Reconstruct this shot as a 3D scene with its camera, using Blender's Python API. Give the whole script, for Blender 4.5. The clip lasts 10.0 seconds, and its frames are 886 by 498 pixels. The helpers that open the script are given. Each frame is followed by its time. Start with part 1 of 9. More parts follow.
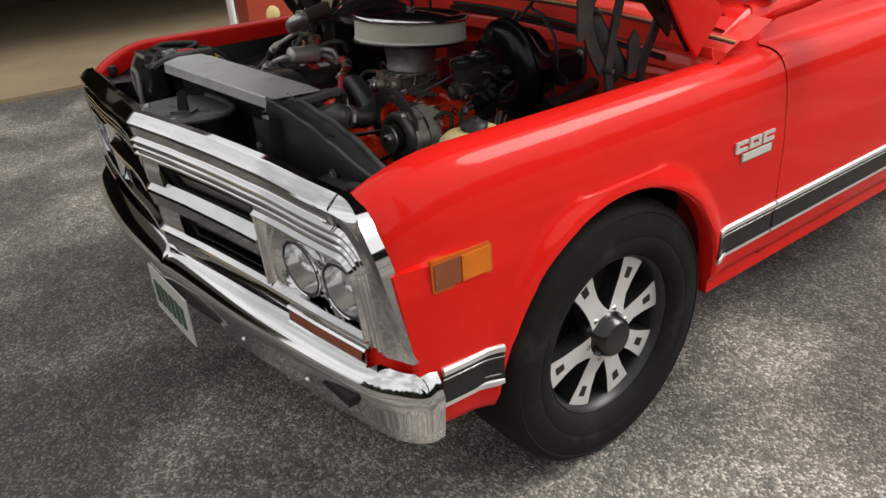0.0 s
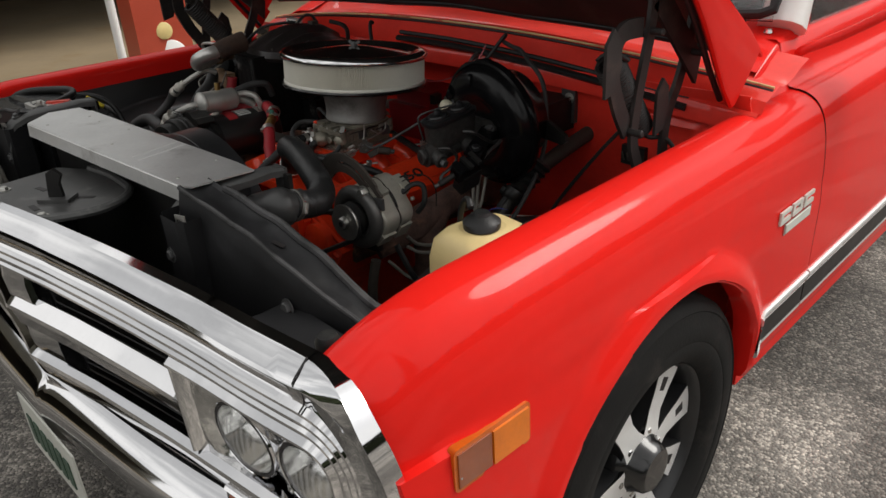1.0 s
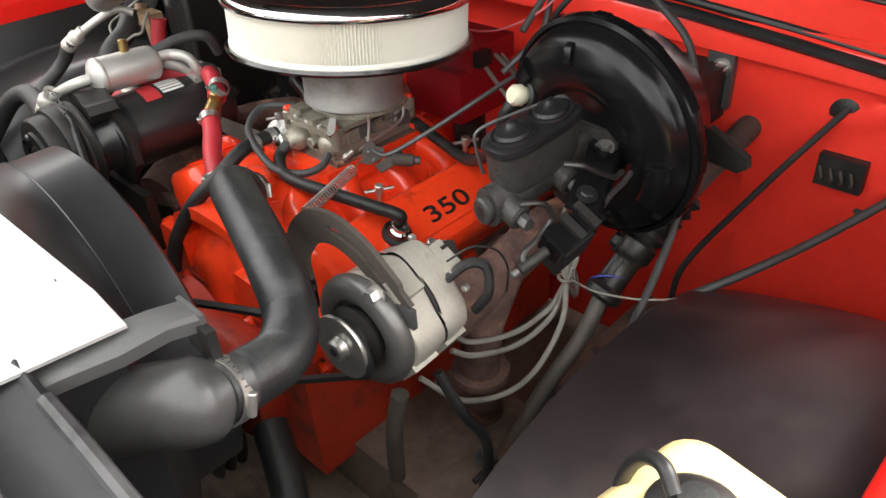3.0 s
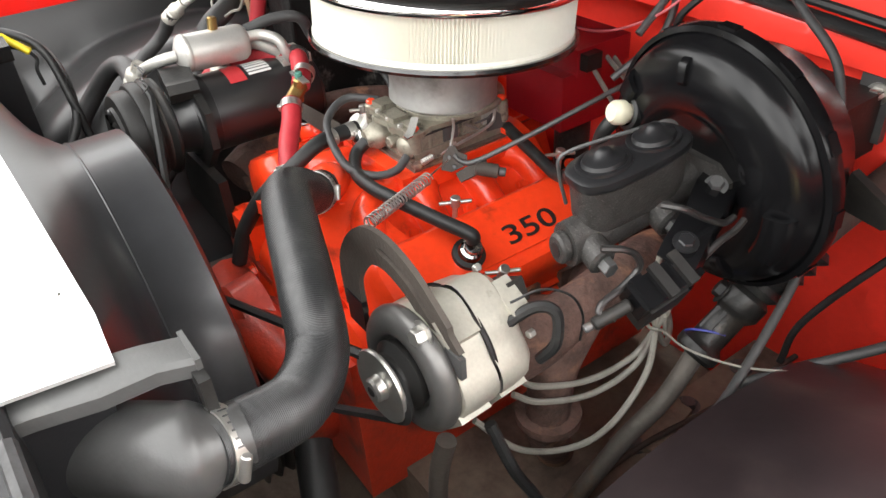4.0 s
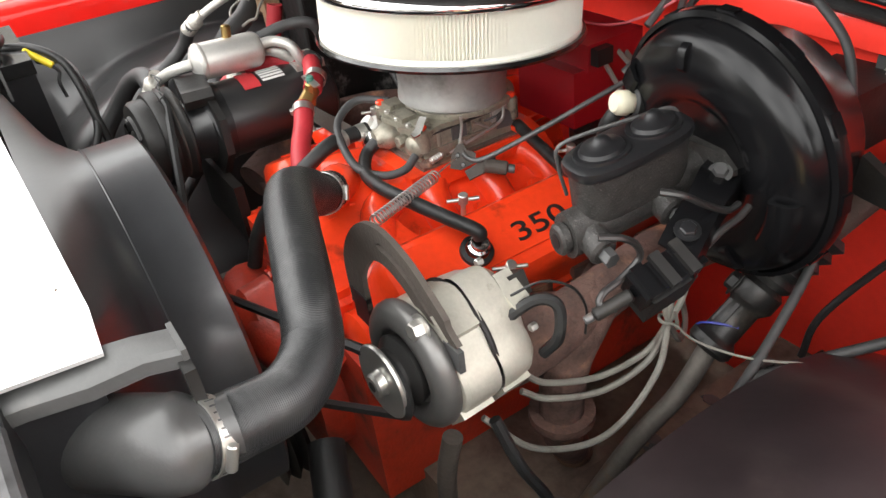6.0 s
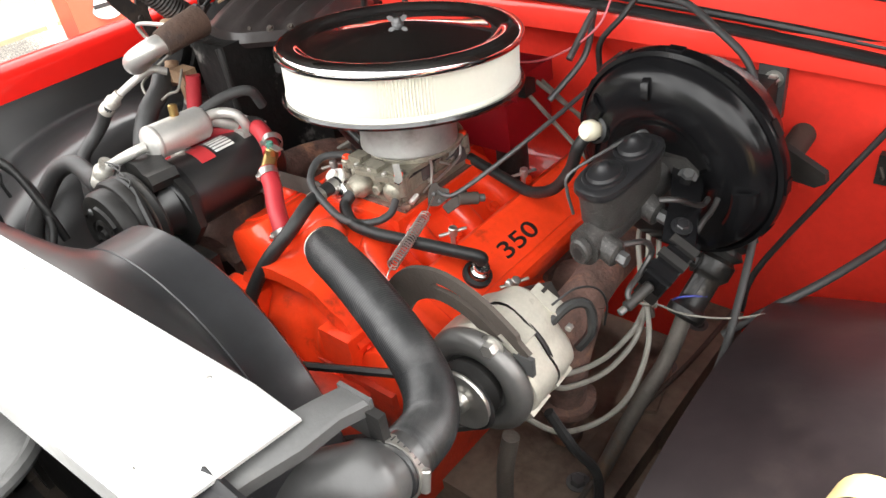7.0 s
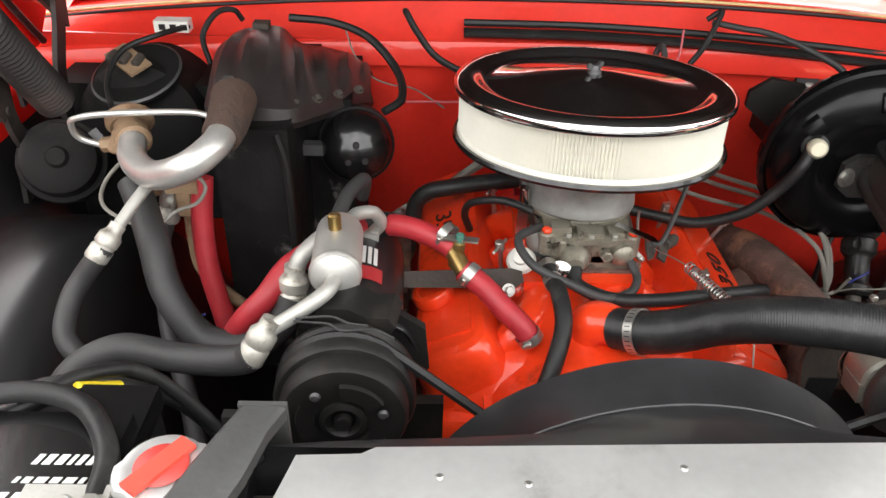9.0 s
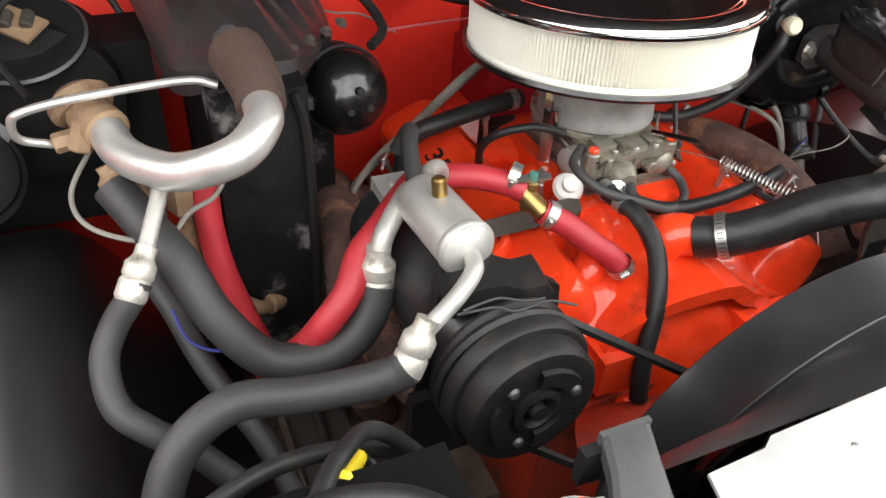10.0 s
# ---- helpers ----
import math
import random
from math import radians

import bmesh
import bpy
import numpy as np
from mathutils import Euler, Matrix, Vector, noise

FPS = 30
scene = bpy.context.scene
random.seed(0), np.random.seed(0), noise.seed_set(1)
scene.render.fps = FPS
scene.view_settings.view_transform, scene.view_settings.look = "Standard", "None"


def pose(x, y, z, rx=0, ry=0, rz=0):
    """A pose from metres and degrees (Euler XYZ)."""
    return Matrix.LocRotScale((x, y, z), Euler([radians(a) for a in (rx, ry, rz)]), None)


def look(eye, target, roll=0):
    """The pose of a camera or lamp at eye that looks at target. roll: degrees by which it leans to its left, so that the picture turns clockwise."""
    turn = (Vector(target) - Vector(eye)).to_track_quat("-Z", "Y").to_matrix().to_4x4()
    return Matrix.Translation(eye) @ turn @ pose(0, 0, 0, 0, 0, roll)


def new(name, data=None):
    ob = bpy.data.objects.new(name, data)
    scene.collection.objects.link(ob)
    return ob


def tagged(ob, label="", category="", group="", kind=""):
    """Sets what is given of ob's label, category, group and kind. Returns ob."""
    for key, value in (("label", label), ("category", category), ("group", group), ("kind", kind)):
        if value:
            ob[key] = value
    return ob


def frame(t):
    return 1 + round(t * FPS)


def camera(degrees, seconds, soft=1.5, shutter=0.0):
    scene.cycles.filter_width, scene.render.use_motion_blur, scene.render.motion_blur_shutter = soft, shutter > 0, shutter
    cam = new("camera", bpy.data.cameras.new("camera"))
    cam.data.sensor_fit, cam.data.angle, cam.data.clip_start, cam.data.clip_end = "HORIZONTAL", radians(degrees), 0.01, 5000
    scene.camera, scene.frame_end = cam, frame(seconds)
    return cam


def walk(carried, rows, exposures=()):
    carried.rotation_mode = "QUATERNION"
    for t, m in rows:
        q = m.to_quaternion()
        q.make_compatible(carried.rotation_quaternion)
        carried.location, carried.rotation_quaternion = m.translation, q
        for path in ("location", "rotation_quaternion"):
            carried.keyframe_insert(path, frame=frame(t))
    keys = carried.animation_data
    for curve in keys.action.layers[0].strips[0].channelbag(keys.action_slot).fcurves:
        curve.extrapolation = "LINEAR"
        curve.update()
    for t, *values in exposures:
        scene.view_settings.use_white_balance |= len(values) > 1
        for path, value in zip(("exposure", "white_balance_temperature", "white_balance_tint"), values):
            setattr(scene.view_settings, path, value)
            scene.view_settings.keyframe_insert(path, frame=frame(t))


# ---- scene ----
cam = camera(61.9, 10.0)
PATH = [
    (0, (1.96, -1.257, 1.405), (0.514, -0.2, 0.514), -3.8),
    (0.5, (1.723, -1.174, 1.423), (0.229, -0.171, 0.55), -6.8),
    (1, (1.472, -1.054, 1.407), (0.191, 0.197, 0.515), -2.9),
    (1.5, (1.261, -0.895, 1.378), (0.058, 0.42, 0.471), -2.5),
    (2, (1.123, -0.695, 1.361), (-0.167, 0.513, 0.426), -5.0),
    (2.2, (1.103, -0.671, 1.365), (-0.205, 0.495, 0.402), -6.4),
    (3.3, (0.813, -0.537, 1.309), (-0.359, 0.584, 0.139), -2.7),
    (3.5, (0.808, -0.521, 1.307), (-0.4, 0.562, 0.139), -2.7),
    (4, (0.815, -0.46, 1.304), (-0.546, 0.435, 0.144), -4.2),
    (4.5, (0.824, -0.434, 1.313), (-0.595, 0.38, 0.162), -5.2),
    (5, (0.829, -0.433, 1.34), (-0.644, 0.409, 0.281), -5.8),
    (5.5, (0.847, -0.442, 1.314), (-0.64, 0.411, 0.284), -6.0),
    (5.7, (0.844, -0.432, 1.279), (-0.622, 0.368, 0.179), -7.2),
    (6.8, (0.807, -0.561, 1.364), (-0.443, 0.469, 0.191), -9.1),
    (7, (0.767, -0.637, 1.388), (-0.393, 0.528, 0.248), -9.0),
    (7.5, (0.608, -0.735, 1.405), (-0.306, 0.625, 0.258), -5.1),
    (8, (0.34, -0.783, 1.437), (-0.346, 0.731, 0.324), -6.4),
    (8.5, (0.033, -0.888, 1.436), (-0.283, 0.762, 0.351), -1.4),
    (9, (-0.2, -0.816, 1.389), (-0.163, 0.847, 0.278), 1.8),
    (9.5, (-0.379, -0.683, 1.349), (-0.108, 0.844, 0.086), 1.2),
    (10, (-0.552, -0.626, 1.345), (0.134, 0.76, 0.077), 4.8),
]
EXPOSURES = [(0.0, -0.22), (1.0, -0.2), (1.5, 0.0), (2.0, 0.95), (3.3, 2.46), (4.0, 2.7), (4.5, 2.76), (5.5, 2.55), (7.0, 2.76), (7.5, 2.44), (8.0, 2.33), (9.0, 2.1), (10.0, 2.36)]
walk(cam, [(t, look(eye, target, roll)) for t, eye, target, roll in PATH], EXPOSURES)

# ---- light ----
world = bpy.data.worlds.new("sky")
scene.world = world
world.use_nodes = True
wn = world.node_tree.nodes
sky = wn.new("ShaderNodeTexSky")
sky.sky_type = "NISHITA"
sky.sun_disc = False
sky.sun_elevation = radians(44)
sky.sun_rotation = radians(29)
sky.air_density, sky.dust_density, sky.ozone_density = 1.0, 4.0, 1.0
mute = wn.new("ShaderNodeHueSaturation")
mute.inputs["Saturation"].default_value = 0.12
world.node_tree.links.new(sky.outputs["Color"], mute.inputs["Color"])
# broken cloud over the whole sky
wco = wn.new("ShaderNodeTexCoord")
cloud = wn.new("ShaderNodeTexNoise")
cloud.inputs["Scale"].default_value, cloud.inputs["Detail"].default_value, cloud.inputs["Roughness"].default_value = 4.0, 7.0, 0.58
cover = wn.new("ShaderNodeMapRange")
cover.interpolation_type = "SMOOTHSTEP"
cover.inputs["From Min"].default_value, cover.inputs["From Max"].default_value = 0.38, 0.60
cover.inputs["To Min"].default_value, cover.inputs["To Max"].default_value = 0.35, 0.95
overcast = wn.new("ShaderNodeMix")
overcast.data_type = "RGBA"
overcast.inputs["B"].default_value = (9.0, 8.9, 8.7, 1)
wl = world.node_tree.links.new
wl(wco.outputs["Generated"], cloud.inputs["Vector"])
wl(cloud.outputs["Fac"], cover.inputs["Value"])
wl(cover.outputs["Result"], overcast.inputs["Factor"])
wl(mute.outputs["Color"], overcast.inputs["A"])
wl(overcast.outputs["Result"], wn["Background"].inputs["Color"])
wn["Background"].inputs["Strength"].default_value = 0.15
sun = new("sun", bpy.data.lights.new("sun", "SUN"))
sun.data.energy = 2.6
sun.data.angle = radians(30)
sun.data.color = (1.0, 0.96, 0.9)
sun.matrix_world = look((2.5, 4.5, 5.0), (0, 0, 0))


# ---- materials ----
def material(name, color, rough=0.5, metal=0.0, coat=0.0, var=0.12, scale=18.0, bump=0.0, bump_scale=200.0, spots=None, spot_scale=9.0,
             spot_at=(0.52, 0.7), island=0.0, rand=0.0, rough_var=0.12, glass=0.0, spec=0.5, coat_rough=0.04):
    """A procedural surface: two scales of tone, optional stains of another colour, fine relief."""
    m = bpy.data.materials.new(name)
    m.use_nodes = True
    nt = m.node_tree
    n, link = nt.nodes, nt.links.new
    b = n["Principled BSDF"]
    b.inputs["Metallic"].default_value = metal
    b.inputs["Coat Weight"].default_value = coat
    b.inputs["Coat Roughness"].default_value = coat_rough
    b.inputs["Specular IOR Level"].default_value = spec
    b.inputs["Transmission Weight"].default_value = glass
    co = n.new("ShaderNodeTexCoord")
    n1 = n.new("ShaderNodeTexNoise")
    n1.inputs["Scale"].default_value, n1.inputs["Detail"].default_value = scale, 6.0
    link(co.outputs["Object"], n1.inputs["Vector"])
    n2 = n.new("ShaderNodeTexNoise")
    n2.inputs["Scale"].default_value, n2.inputs["Detail"].default_value = scale * 9.0, 3.0
    link(co.outputs["Object"], n2.inputs["Vector"])
    mixf = n.new("ShaderNodeMath")
    mixf.operation = "MULTIPLY_ADD"
    link(n2.outputs["Fac"], mixf.inputs[0])
    mixf.inputs[1].default_value = 0.4
    link(n1.outputs["Fac"], mixf.inputs[2])
    ramp = n.new("ShaderNodeMapRange")
    ramp.inputs["From Min"].default_value, ramp.inputs["From Max"].default_value = 0.4, 1.0
    ramp.inputs["To Min"].default_value, ramp.inputs["To Max"].default_value = 1.0 - var, 1.0 + var
    link(mixf.outputs[0], ramp.inputs["Value"])
    mul = n.new("ShaderNodeMix")
    mul.data_type, mul.blend_type = "RGBA", "MULTIPLY"
    mul.inputs["Factor"].default_value = 1.0
    mul.inputs["A"].default_value = (*color, 1)
    link(ramp.outputs["Result"], mul.inputs["B"])
    out = mul.outputs["Result"]
    if spots:
        n3 = n.new("ShaderNodeTexNoise")
        n3.inputs["Scale"].default_value, n3.inputs["Detail"].default_value, n3.inputs["Roughness"].default_value = spot_scale, 8.0, 0.65
        link(co.outputs["Object"], n3.inputs["Vector"])
        r3 = n.new("ShaderNodeMapRange")
        r3.interpolation_type = "SMOOTHSTEP"
        r3.inputs["From Min"].default_value, r3.inputs["From Max"].default_value = spot_at
        link(n3.outputs["Fac"], r3.inputs["Value"])
        ms = n.new("ShaderNodeMix")
        ms.data_type = "RGBA"
        link(r3.outputs["Result"], ms.inputs["Factor"])
        link(out, ms.inputs["A"])
        ms.inputs["B"].default_value = (*spots, 1)
        out = ms.outputs["Result"]
    if rand or island:
        src = n.new("ShaderNodeObjectInfo").outputs["Random"] if rand else n.new("ShaderNodeNewGeometry").outputs["Random Per Island"]
        rr = n.new("ShaderNodeMapRange")
        a = rand or island
        rr.inputs["To Min"].default_value, rr.inputs["To Max"].default_value = 1 - a, 1 + a
        link(src, rr.inputs["Value"])
        m3 = n.new("ShaderNodeMix")
        m3.data_type, m3.blend_type = "RGBA", "MULTIPLY"
        m3.inputs["Factor"].default_value = 1.0
        link(out, m3.inputs["A"])
        link(rr.outputs["Result"], m3.inputs["B"])
        out = m3.outputs["Result"]
    link(out, b.inputs["Base Color"])
    rv = n.new("ShaderNodeMapRange")
    rv.inputs["From Min"].default_value, rv.inputs["From Max"].default_value = 0.3, 1.0
    rv.inputs["To Min"].default_value, rv.inputs["To Max"].default_value = max(0.02, rough * (1 - rough_var)), min(1, rough * (1 + rough_var))
    link(mixf.outputs[0], rv.inputs["Value"])
    link(rv.outputs["Result"], b.inputs["Roughness"])
    if bump:
        nb = n.new("ShaderNodeTexNoise")
        nb.inputs["Scale"].default_value, nb.inputs["Detail"].default_value = bump_scale, 4.0
        link(co.outputs["Object"], nb.inputs["Vector"])
        bp = n.new("ShaderNodeBump")
        bp.inputs["Strength"].default_value, bp.inputs["Distance"].default_value = bump, 0.004
        link(nb.outputs["Fac"], bp.inputs["Height"])
        link(bp.outputs["Normal"], b.inputs["Normal"])
    return m


RED = material("red_paint", (0.74, 0.015, 0.010), 0.5, coat=0.40, coat_rough=0.075, spec=0.04, var=0.07, scale=4, bump=0.16, bump_scale=6)
RED_DULL = material("red_paint_dull", (0.79, 0.040, 0.025), 0.42, coat=0.6, spec=0.2, var=0.12, scale=9, spots=(0.34, 0.03, 0.025), spot_scale=14, spot_at=(0.62, 0.88), bump=0.04)
ORANGE = material("engine_enamel", (0.84, 0.052, 0.011), 0.38, coat=0.7, spec=0.28, var=0.16, scale=12, spots=(0.16, 0.018, 0.008), spot_scale=15, spot_at=(0.57, 0.80), bump=0.12, bump_scale=120)
BLACK = material("black_satin_paint", (0.012, 0.012, 0.013), 0.32, spec=0.4, var=0.25, scale=12, spots=(0.035, 0.032, 0.03), spot_scale=11, spot_at=(0.6, 0.85), bump=0.06)
BLACK_DULL = material("black_dusty_paint", (0.012, 0.0115, 0.011), 0.5, spec=0.3, var=0.3, scale=10, spots=(0.045, 0.039, 0.033), spot_scale=8, spot_at=(0.5, 0.8), bump=0.10)
BLACK_SHEEN = material("black_satin_shell", (0.013, 0.0128, 0.0133), 0.4, coat=0.6, coat_rough=0.30, spec=0.4, var=0.25, scale=6, spots=(0.04, 0.034, 0.03), spot_scale=6, spot_at=(0.55, 0.85), bump=0.05, bump_scale=30)
BLACK_GLOSS = material("black_gloss_enamel", (0.006, 0.006, 0.006), 0.24, coat=0.4, var=0.2, scale=10, bump=0.05, bump_scale=90)
RUBBER = material("black_rubber", (0.014, 0.014, 0.014), 0.46, spec=0.35, var=0.25, scale=30, spots=(0.03, 0.03, 0.028), spot_scale=25, bump=0.10, bump_scale=260)
RUBBER_GREY = material("grey_rubber_hose", (0.035, 0.035, 0.035), 0.55, var=0.2, scale=30, bump=0.12, bump_scale=320)
TYRE = material("tyre_rubber", (0.010, 0.0098, 0.0095), 0.75, spec=0.18, var=0.2, scale=20, spots=(0.026, 0.023, 0.021), spot_scale=10, bump=0.15, bump_scale=150)
CHROME = material("chrome", (0.72, 0.72, 0.73), 0.06, metal=1.0, var=0.05, scale=10, rough_var=0.5)
ARGENT = material("crinkled_bright_metal", (0.66, 0.66, 0.65), 0.14, metal=0.95, var=0.2, scale=9, rough_var=0.6, bump=1.0, bump_scale=22)
ANODISED = material("bright_anodised_trim", (0.80, 0.80, 0.79), 0.35, metal=0.6, var=0.06, scale=30)
HEADER_DUST = material("dusty_header_panel", (0.17, 0.155, 0.128), 0.6, var=0.25, scale=14, spots=(0.06, 0.055, 0.05), spot_scale=10, spot_at=(0.5, 0.75), bump=0.06)
CHROME_OLD = material("worn_chrome", (0.62, 0.61, 0.59), 0.16, metal=1.0, var=0.15, scale=20, rough_var=0.5, bump=0.02)
ALU = material("bare_aluminium", (0.66, 0.66, 0.65), 0.42, metal=0.75, var=0.10, scale=14, spots=(0.40, 0.39, 0.37), spot_scale=9, spot_at=(0.55, 0.8), bump=0.04, bump_scale=150)
ALU_CAST = material("cast_aluminium", (0.46, 0.45, 0.42), 0.5, metal=0.55, var=0.14, scale=30, spots=(0.28, 0.26, 0.22), spot_scale=30, spot_at=(0.58, 0.8), bump=0.12, bump_scale=260)
ALU_DIRTY = material("dusty_cast_aluminium", (0.27, 0.25, 0.20), 0.42, metal=0.5, var=0.35, scale=30, spots=(0.05, 0.042, 0.032), spot_scale=30, spot_at=(0.52, 0.68), bump=0.06, bump_scale=300)
STEEL = material("zinc_steel", (0.50, 0.49, 0.46), 0.35, metal=0.9, var=0.12, scale=30, spots=(0.30, 0.20, 0.12), spot_scale=40, spot_at=(0.62, 0.85))
STEEL_DARK = material("dark_grey_steel", (0.10, 0.10, 0.10), 0.45, metal=0.5, var=0.2, scale=24, spots=(0.16, 0.10, 0.06), spot_scale=24, spot_at=(0.6, 0.85), bump=0.08)
IRON = material("cast_iron", (0.040, 0.038, 0.036), 0.48, metal=0.3, var=0.5, scale=90, spots=(0.13, 0.125, 0.115), spot_scale=420, spot_at=(0.56, 0.70), bump=0.30, bump_scale=520)
RUST = material("rusty_cast_iron", (0.105, 0.060, 0.048), 0.88, var=0.6, scale=30, spots=(0.33, 0.17, 0.10), spot_scale=13, spot_at=(0.50, 0.68), bump=0.9, bump_scale=95)
RUST_LIGHT = material("rust_stained_metal", (0.26, 0.17, 0.10), 0.65, var=0.25, scale=30, spots=(0.16, 0.08, 0.045), spot_scale=22, bump=0.3)
DIRT = material("brown_road_dirt", (0.16, 0.12, 0.09), 0.85, var=0.4, scale=9, spots=(0.06, 0.04, 0.03), spot_scale=6, spot_at=(0.45, 0.7), bump=0.5, bump_scale=40)
GRIME = material("grimy_dark_metal", (0.048, 0.039, 0.032), 0.7, var=0.35, scale=16, spots=(0.05, 0.038, 0.03), spot_scale=10, bump=0.25)
PAPER = material("filter_paper", (0.76, 0.74, 0.66), 0.8, var=0.05, scale=20, bump=0.05)
HOSE_RED = material("red_heater_hose", (0.38, 0.022, 0.030), 0.5, var=0.15, scale=30, spots=(0.16, 0.03, 0.03), spot_scale=22, spot_at=(0.6, 0.85), bump=0.08)
CREAM = material("aged_cream_plastic", (0.70, 0.55, 0.26), 0.42, var=0.08, scale=9, spots=(0.52, 0.36, 0.14), spot_scale=7, spot_at=(0.58, 0.85), bump=0.03)
WHITE = material("white_paint", (0.78, 0.77, 0.74), 0.32, coat=0.4, var=0.04)
WHITE_PLASTIC = material("white_plastic", (0.78, 0.77, 0.72), 0.4, var=0.05)
AMBER = material("amber_lens", (0.70, 0.165, 0.004), 0.3, coat=0.3, var=0.15, scale=20, bump=0.1, bump_scale=500)
AMBER_DARK = material("dark_amber_lens", (0.55, 0.11, 0.005), 0.3, coat=0.3, var=0.15, scale=20, bump=0.1, bump_scale=500)
SIGNAL_BROWN = material("brown_amber_lens", (0.26, 0.065, 0.022), 0.2, coat=0.7, var=0.15, scale=20, bump=0.1, bump_scale=500)
GLASS = material("lamp_glass", (0.95, 0.95, 0.95), 0.03, glass=1.0, var=0.0, bump=0.15, bump_scale=120)
REFLECTOR = material("lamp_reflector", (0.80, 0.80, 0.78), 0.12, metal=1.0, var=0.05)
BRASS = material("brass", (0.40, 0.27, 0.10), 0.32, metal=0.9, var=0.15, spots=(0.35, 0.18, 0.06), spot_scale=30)
WIRE_GREY = material("grey_wire_jacket", (0.20, 0.19, 0.165), 0.55, var=0.15, scale=40, spots=(0.12, 0.10, 0.085), spot_scale=20)
YELLOW = material("yellow_plastic", (0.80, 0.62, 0.03), 0.4, var=0.05)
RED_PLASTIC = material("red_plastic", (0.26, 0.007, 0.012), 0.35, var=0.1)
CAP_RED = material("red_cap_print", (0.60, 0.06, 0.05), 0.4, var=0.15, spots=(0.55, 0.40, 0.34), spot_scale=60, spot_at=(0.6, 0.75))
GREEN = material("green_corrosion", (0.05, 0.16, 0.12), 0.7, var=0.2)
PINK_WIRE = material("pink_wire", (0.55, 0.12, 0.14), 0.5, var=0.05)
BLUE_WIRE = material("blue_wire", (0.03, 0.04, 0.25), 0.5, var=0.05)
PRINT = material("black_print", (0.012, 0.010, 0.010), 0.5, var=0.1)
LABEL_WHITE = material("white_print", (0.70, 0.70, 0.68), 0.5, var=0.1)
WHITE_GREY = material("plate_enamel", (0.62, 0.62, 0.56), 0.4, var=0.08)
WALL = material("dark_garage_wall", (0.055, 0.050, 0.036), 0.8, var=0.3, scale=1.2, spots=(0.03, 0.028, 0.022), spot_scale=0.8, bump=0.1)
CONCRETE = material("tan_concrete", (0.25, 0.19, 0.115), 0.85, var=0.15, scale=2.0, spots=(0.24, 0.17, 0.09), spot_scale=1.4, bump=0.2, bump_scale=60)
PUMP_RED = material("pump_orange_red", (0.42, 0.06, 0.028), 0.4, coat=0.3, var=0.08, scale=6)
MACHINED = material("machined_alloy", (0.82, 0.82, 0.81), 0.5, metal=0.55, var=0.06, scale=20)
WHEEL_DARK = material("gunmetal_alloy", (0.030, 0.030, 0.031), 0.35, metal=0.4, var=0.15, scale=20)
HEADLINER = material("dark_interior", (0.02, 0.018, 0.018), 0.8, var=0.2)
HOSE_BLACK = material("moulded_radiator_hose", (0.015, 0.0155, 0.016), 0.36, var=0.2, scale=30, spots=(0.04, 0.04, 0.04), spot_scale=20, bump=0.08, bump_scale=260)
FOIL = material("insulation_tape", (0.0075, 0.0072, 0.007), 0.62, spec=0.2, var=0.5, scale=24, spots=(0.17, 0.16, 0.15), spot_scale=11, spot_at=(0.57, 0.70), bump=0.6, bump_scale=60)
CYL_SILVER = material("brushed_silver", (0.56, 0.55, 0.52), 0.45, metal=0.7, var=0.1, scale=30, spots=(0.40, 0.36, 0.30), spot_scale=18, spot_at=(0.6, 0.85))

# worn asphalt: dark binder with pale stones, stains and dry patches
ASPHALT = bpy.data.materials.new("worn_asphalt")
ASPHALT.use_nodes = True
_n, _l = ASPHALT.node_tree.nodes, ASPHALT.node_tree.links.new
_co = _n.new("ShaderNodeTexCoord")
_vor = _n.new("ShaderNodeTexVoronoi")
_vor.inputs["Scale"].default_value = 130.0
_l(_co.outputs["Object"], _vor.inputs["Vector"])
_big = _n.new("ShaderNodeTexNoise")
_big.inputs["Scale"].default_value, _big.inputs["Detail"].default_value = 1.1, 9.0
_l(_co.outputs["Object"], _big.inputs["Vector"])
_mid = _n.new("ShaderNodeTexNoise")
_mid.inputs["Scale"].default_value, _mid.inputs["Detail"].default_value, _mid.inputs["Roughness"].default_value = 14.0, 8.0, 0.7
_l(_co.outputs["Object"], _mid.inputs["Vector"])
_stone = _n.new("ShaderNodeValToRGB")
_stone.color_ramp.elements[0].position, _stone.color_ramp.elements[0].color = 0.0, (0.115, 0.107, 0.096, 1)
_stone.color_ramp.elements[1].position, _stone.color_ramp.elements[1].color = 1.0, (0.47, 0.43, 0.375, 1)
_e = _stone.color_ramp.elements.new(0.62)
_e.color = (0.19, 0.175, 0.154, 1)
_sep = _n.new("ShaderNodeSeparateColor")
_l(_vor.outputs["Color"], _sep.inputs["Color"])
_l(_sep.outputs["Red"], _stone.inputs["Fac"])
_dry = _n.new("ShaderNodeMapRange")
_dry.interpolation_type = "SMOOTHSTEP"
_dry.inputs["From Min"].default_value, _dry.inputs["From Max"].default_value = 0.42, 0.62
_dry.inputs["To Min"].default_value, _dry.inputs["To Max"].default_value = 0.55, 1.35
_l(_big.outputs["Fac"], _dry.inputs["Value"])
_dirt = _n.new("ShaderNodeMapRange")
_dirt.inputs["From Min"].default_value, _dirt.inputs["From Max"].default_value = 0.35, 0.7
_dirt.inputs["To Min"].default_value, _dirt.inputs["To Max"].default_value = 0.7, 1.3
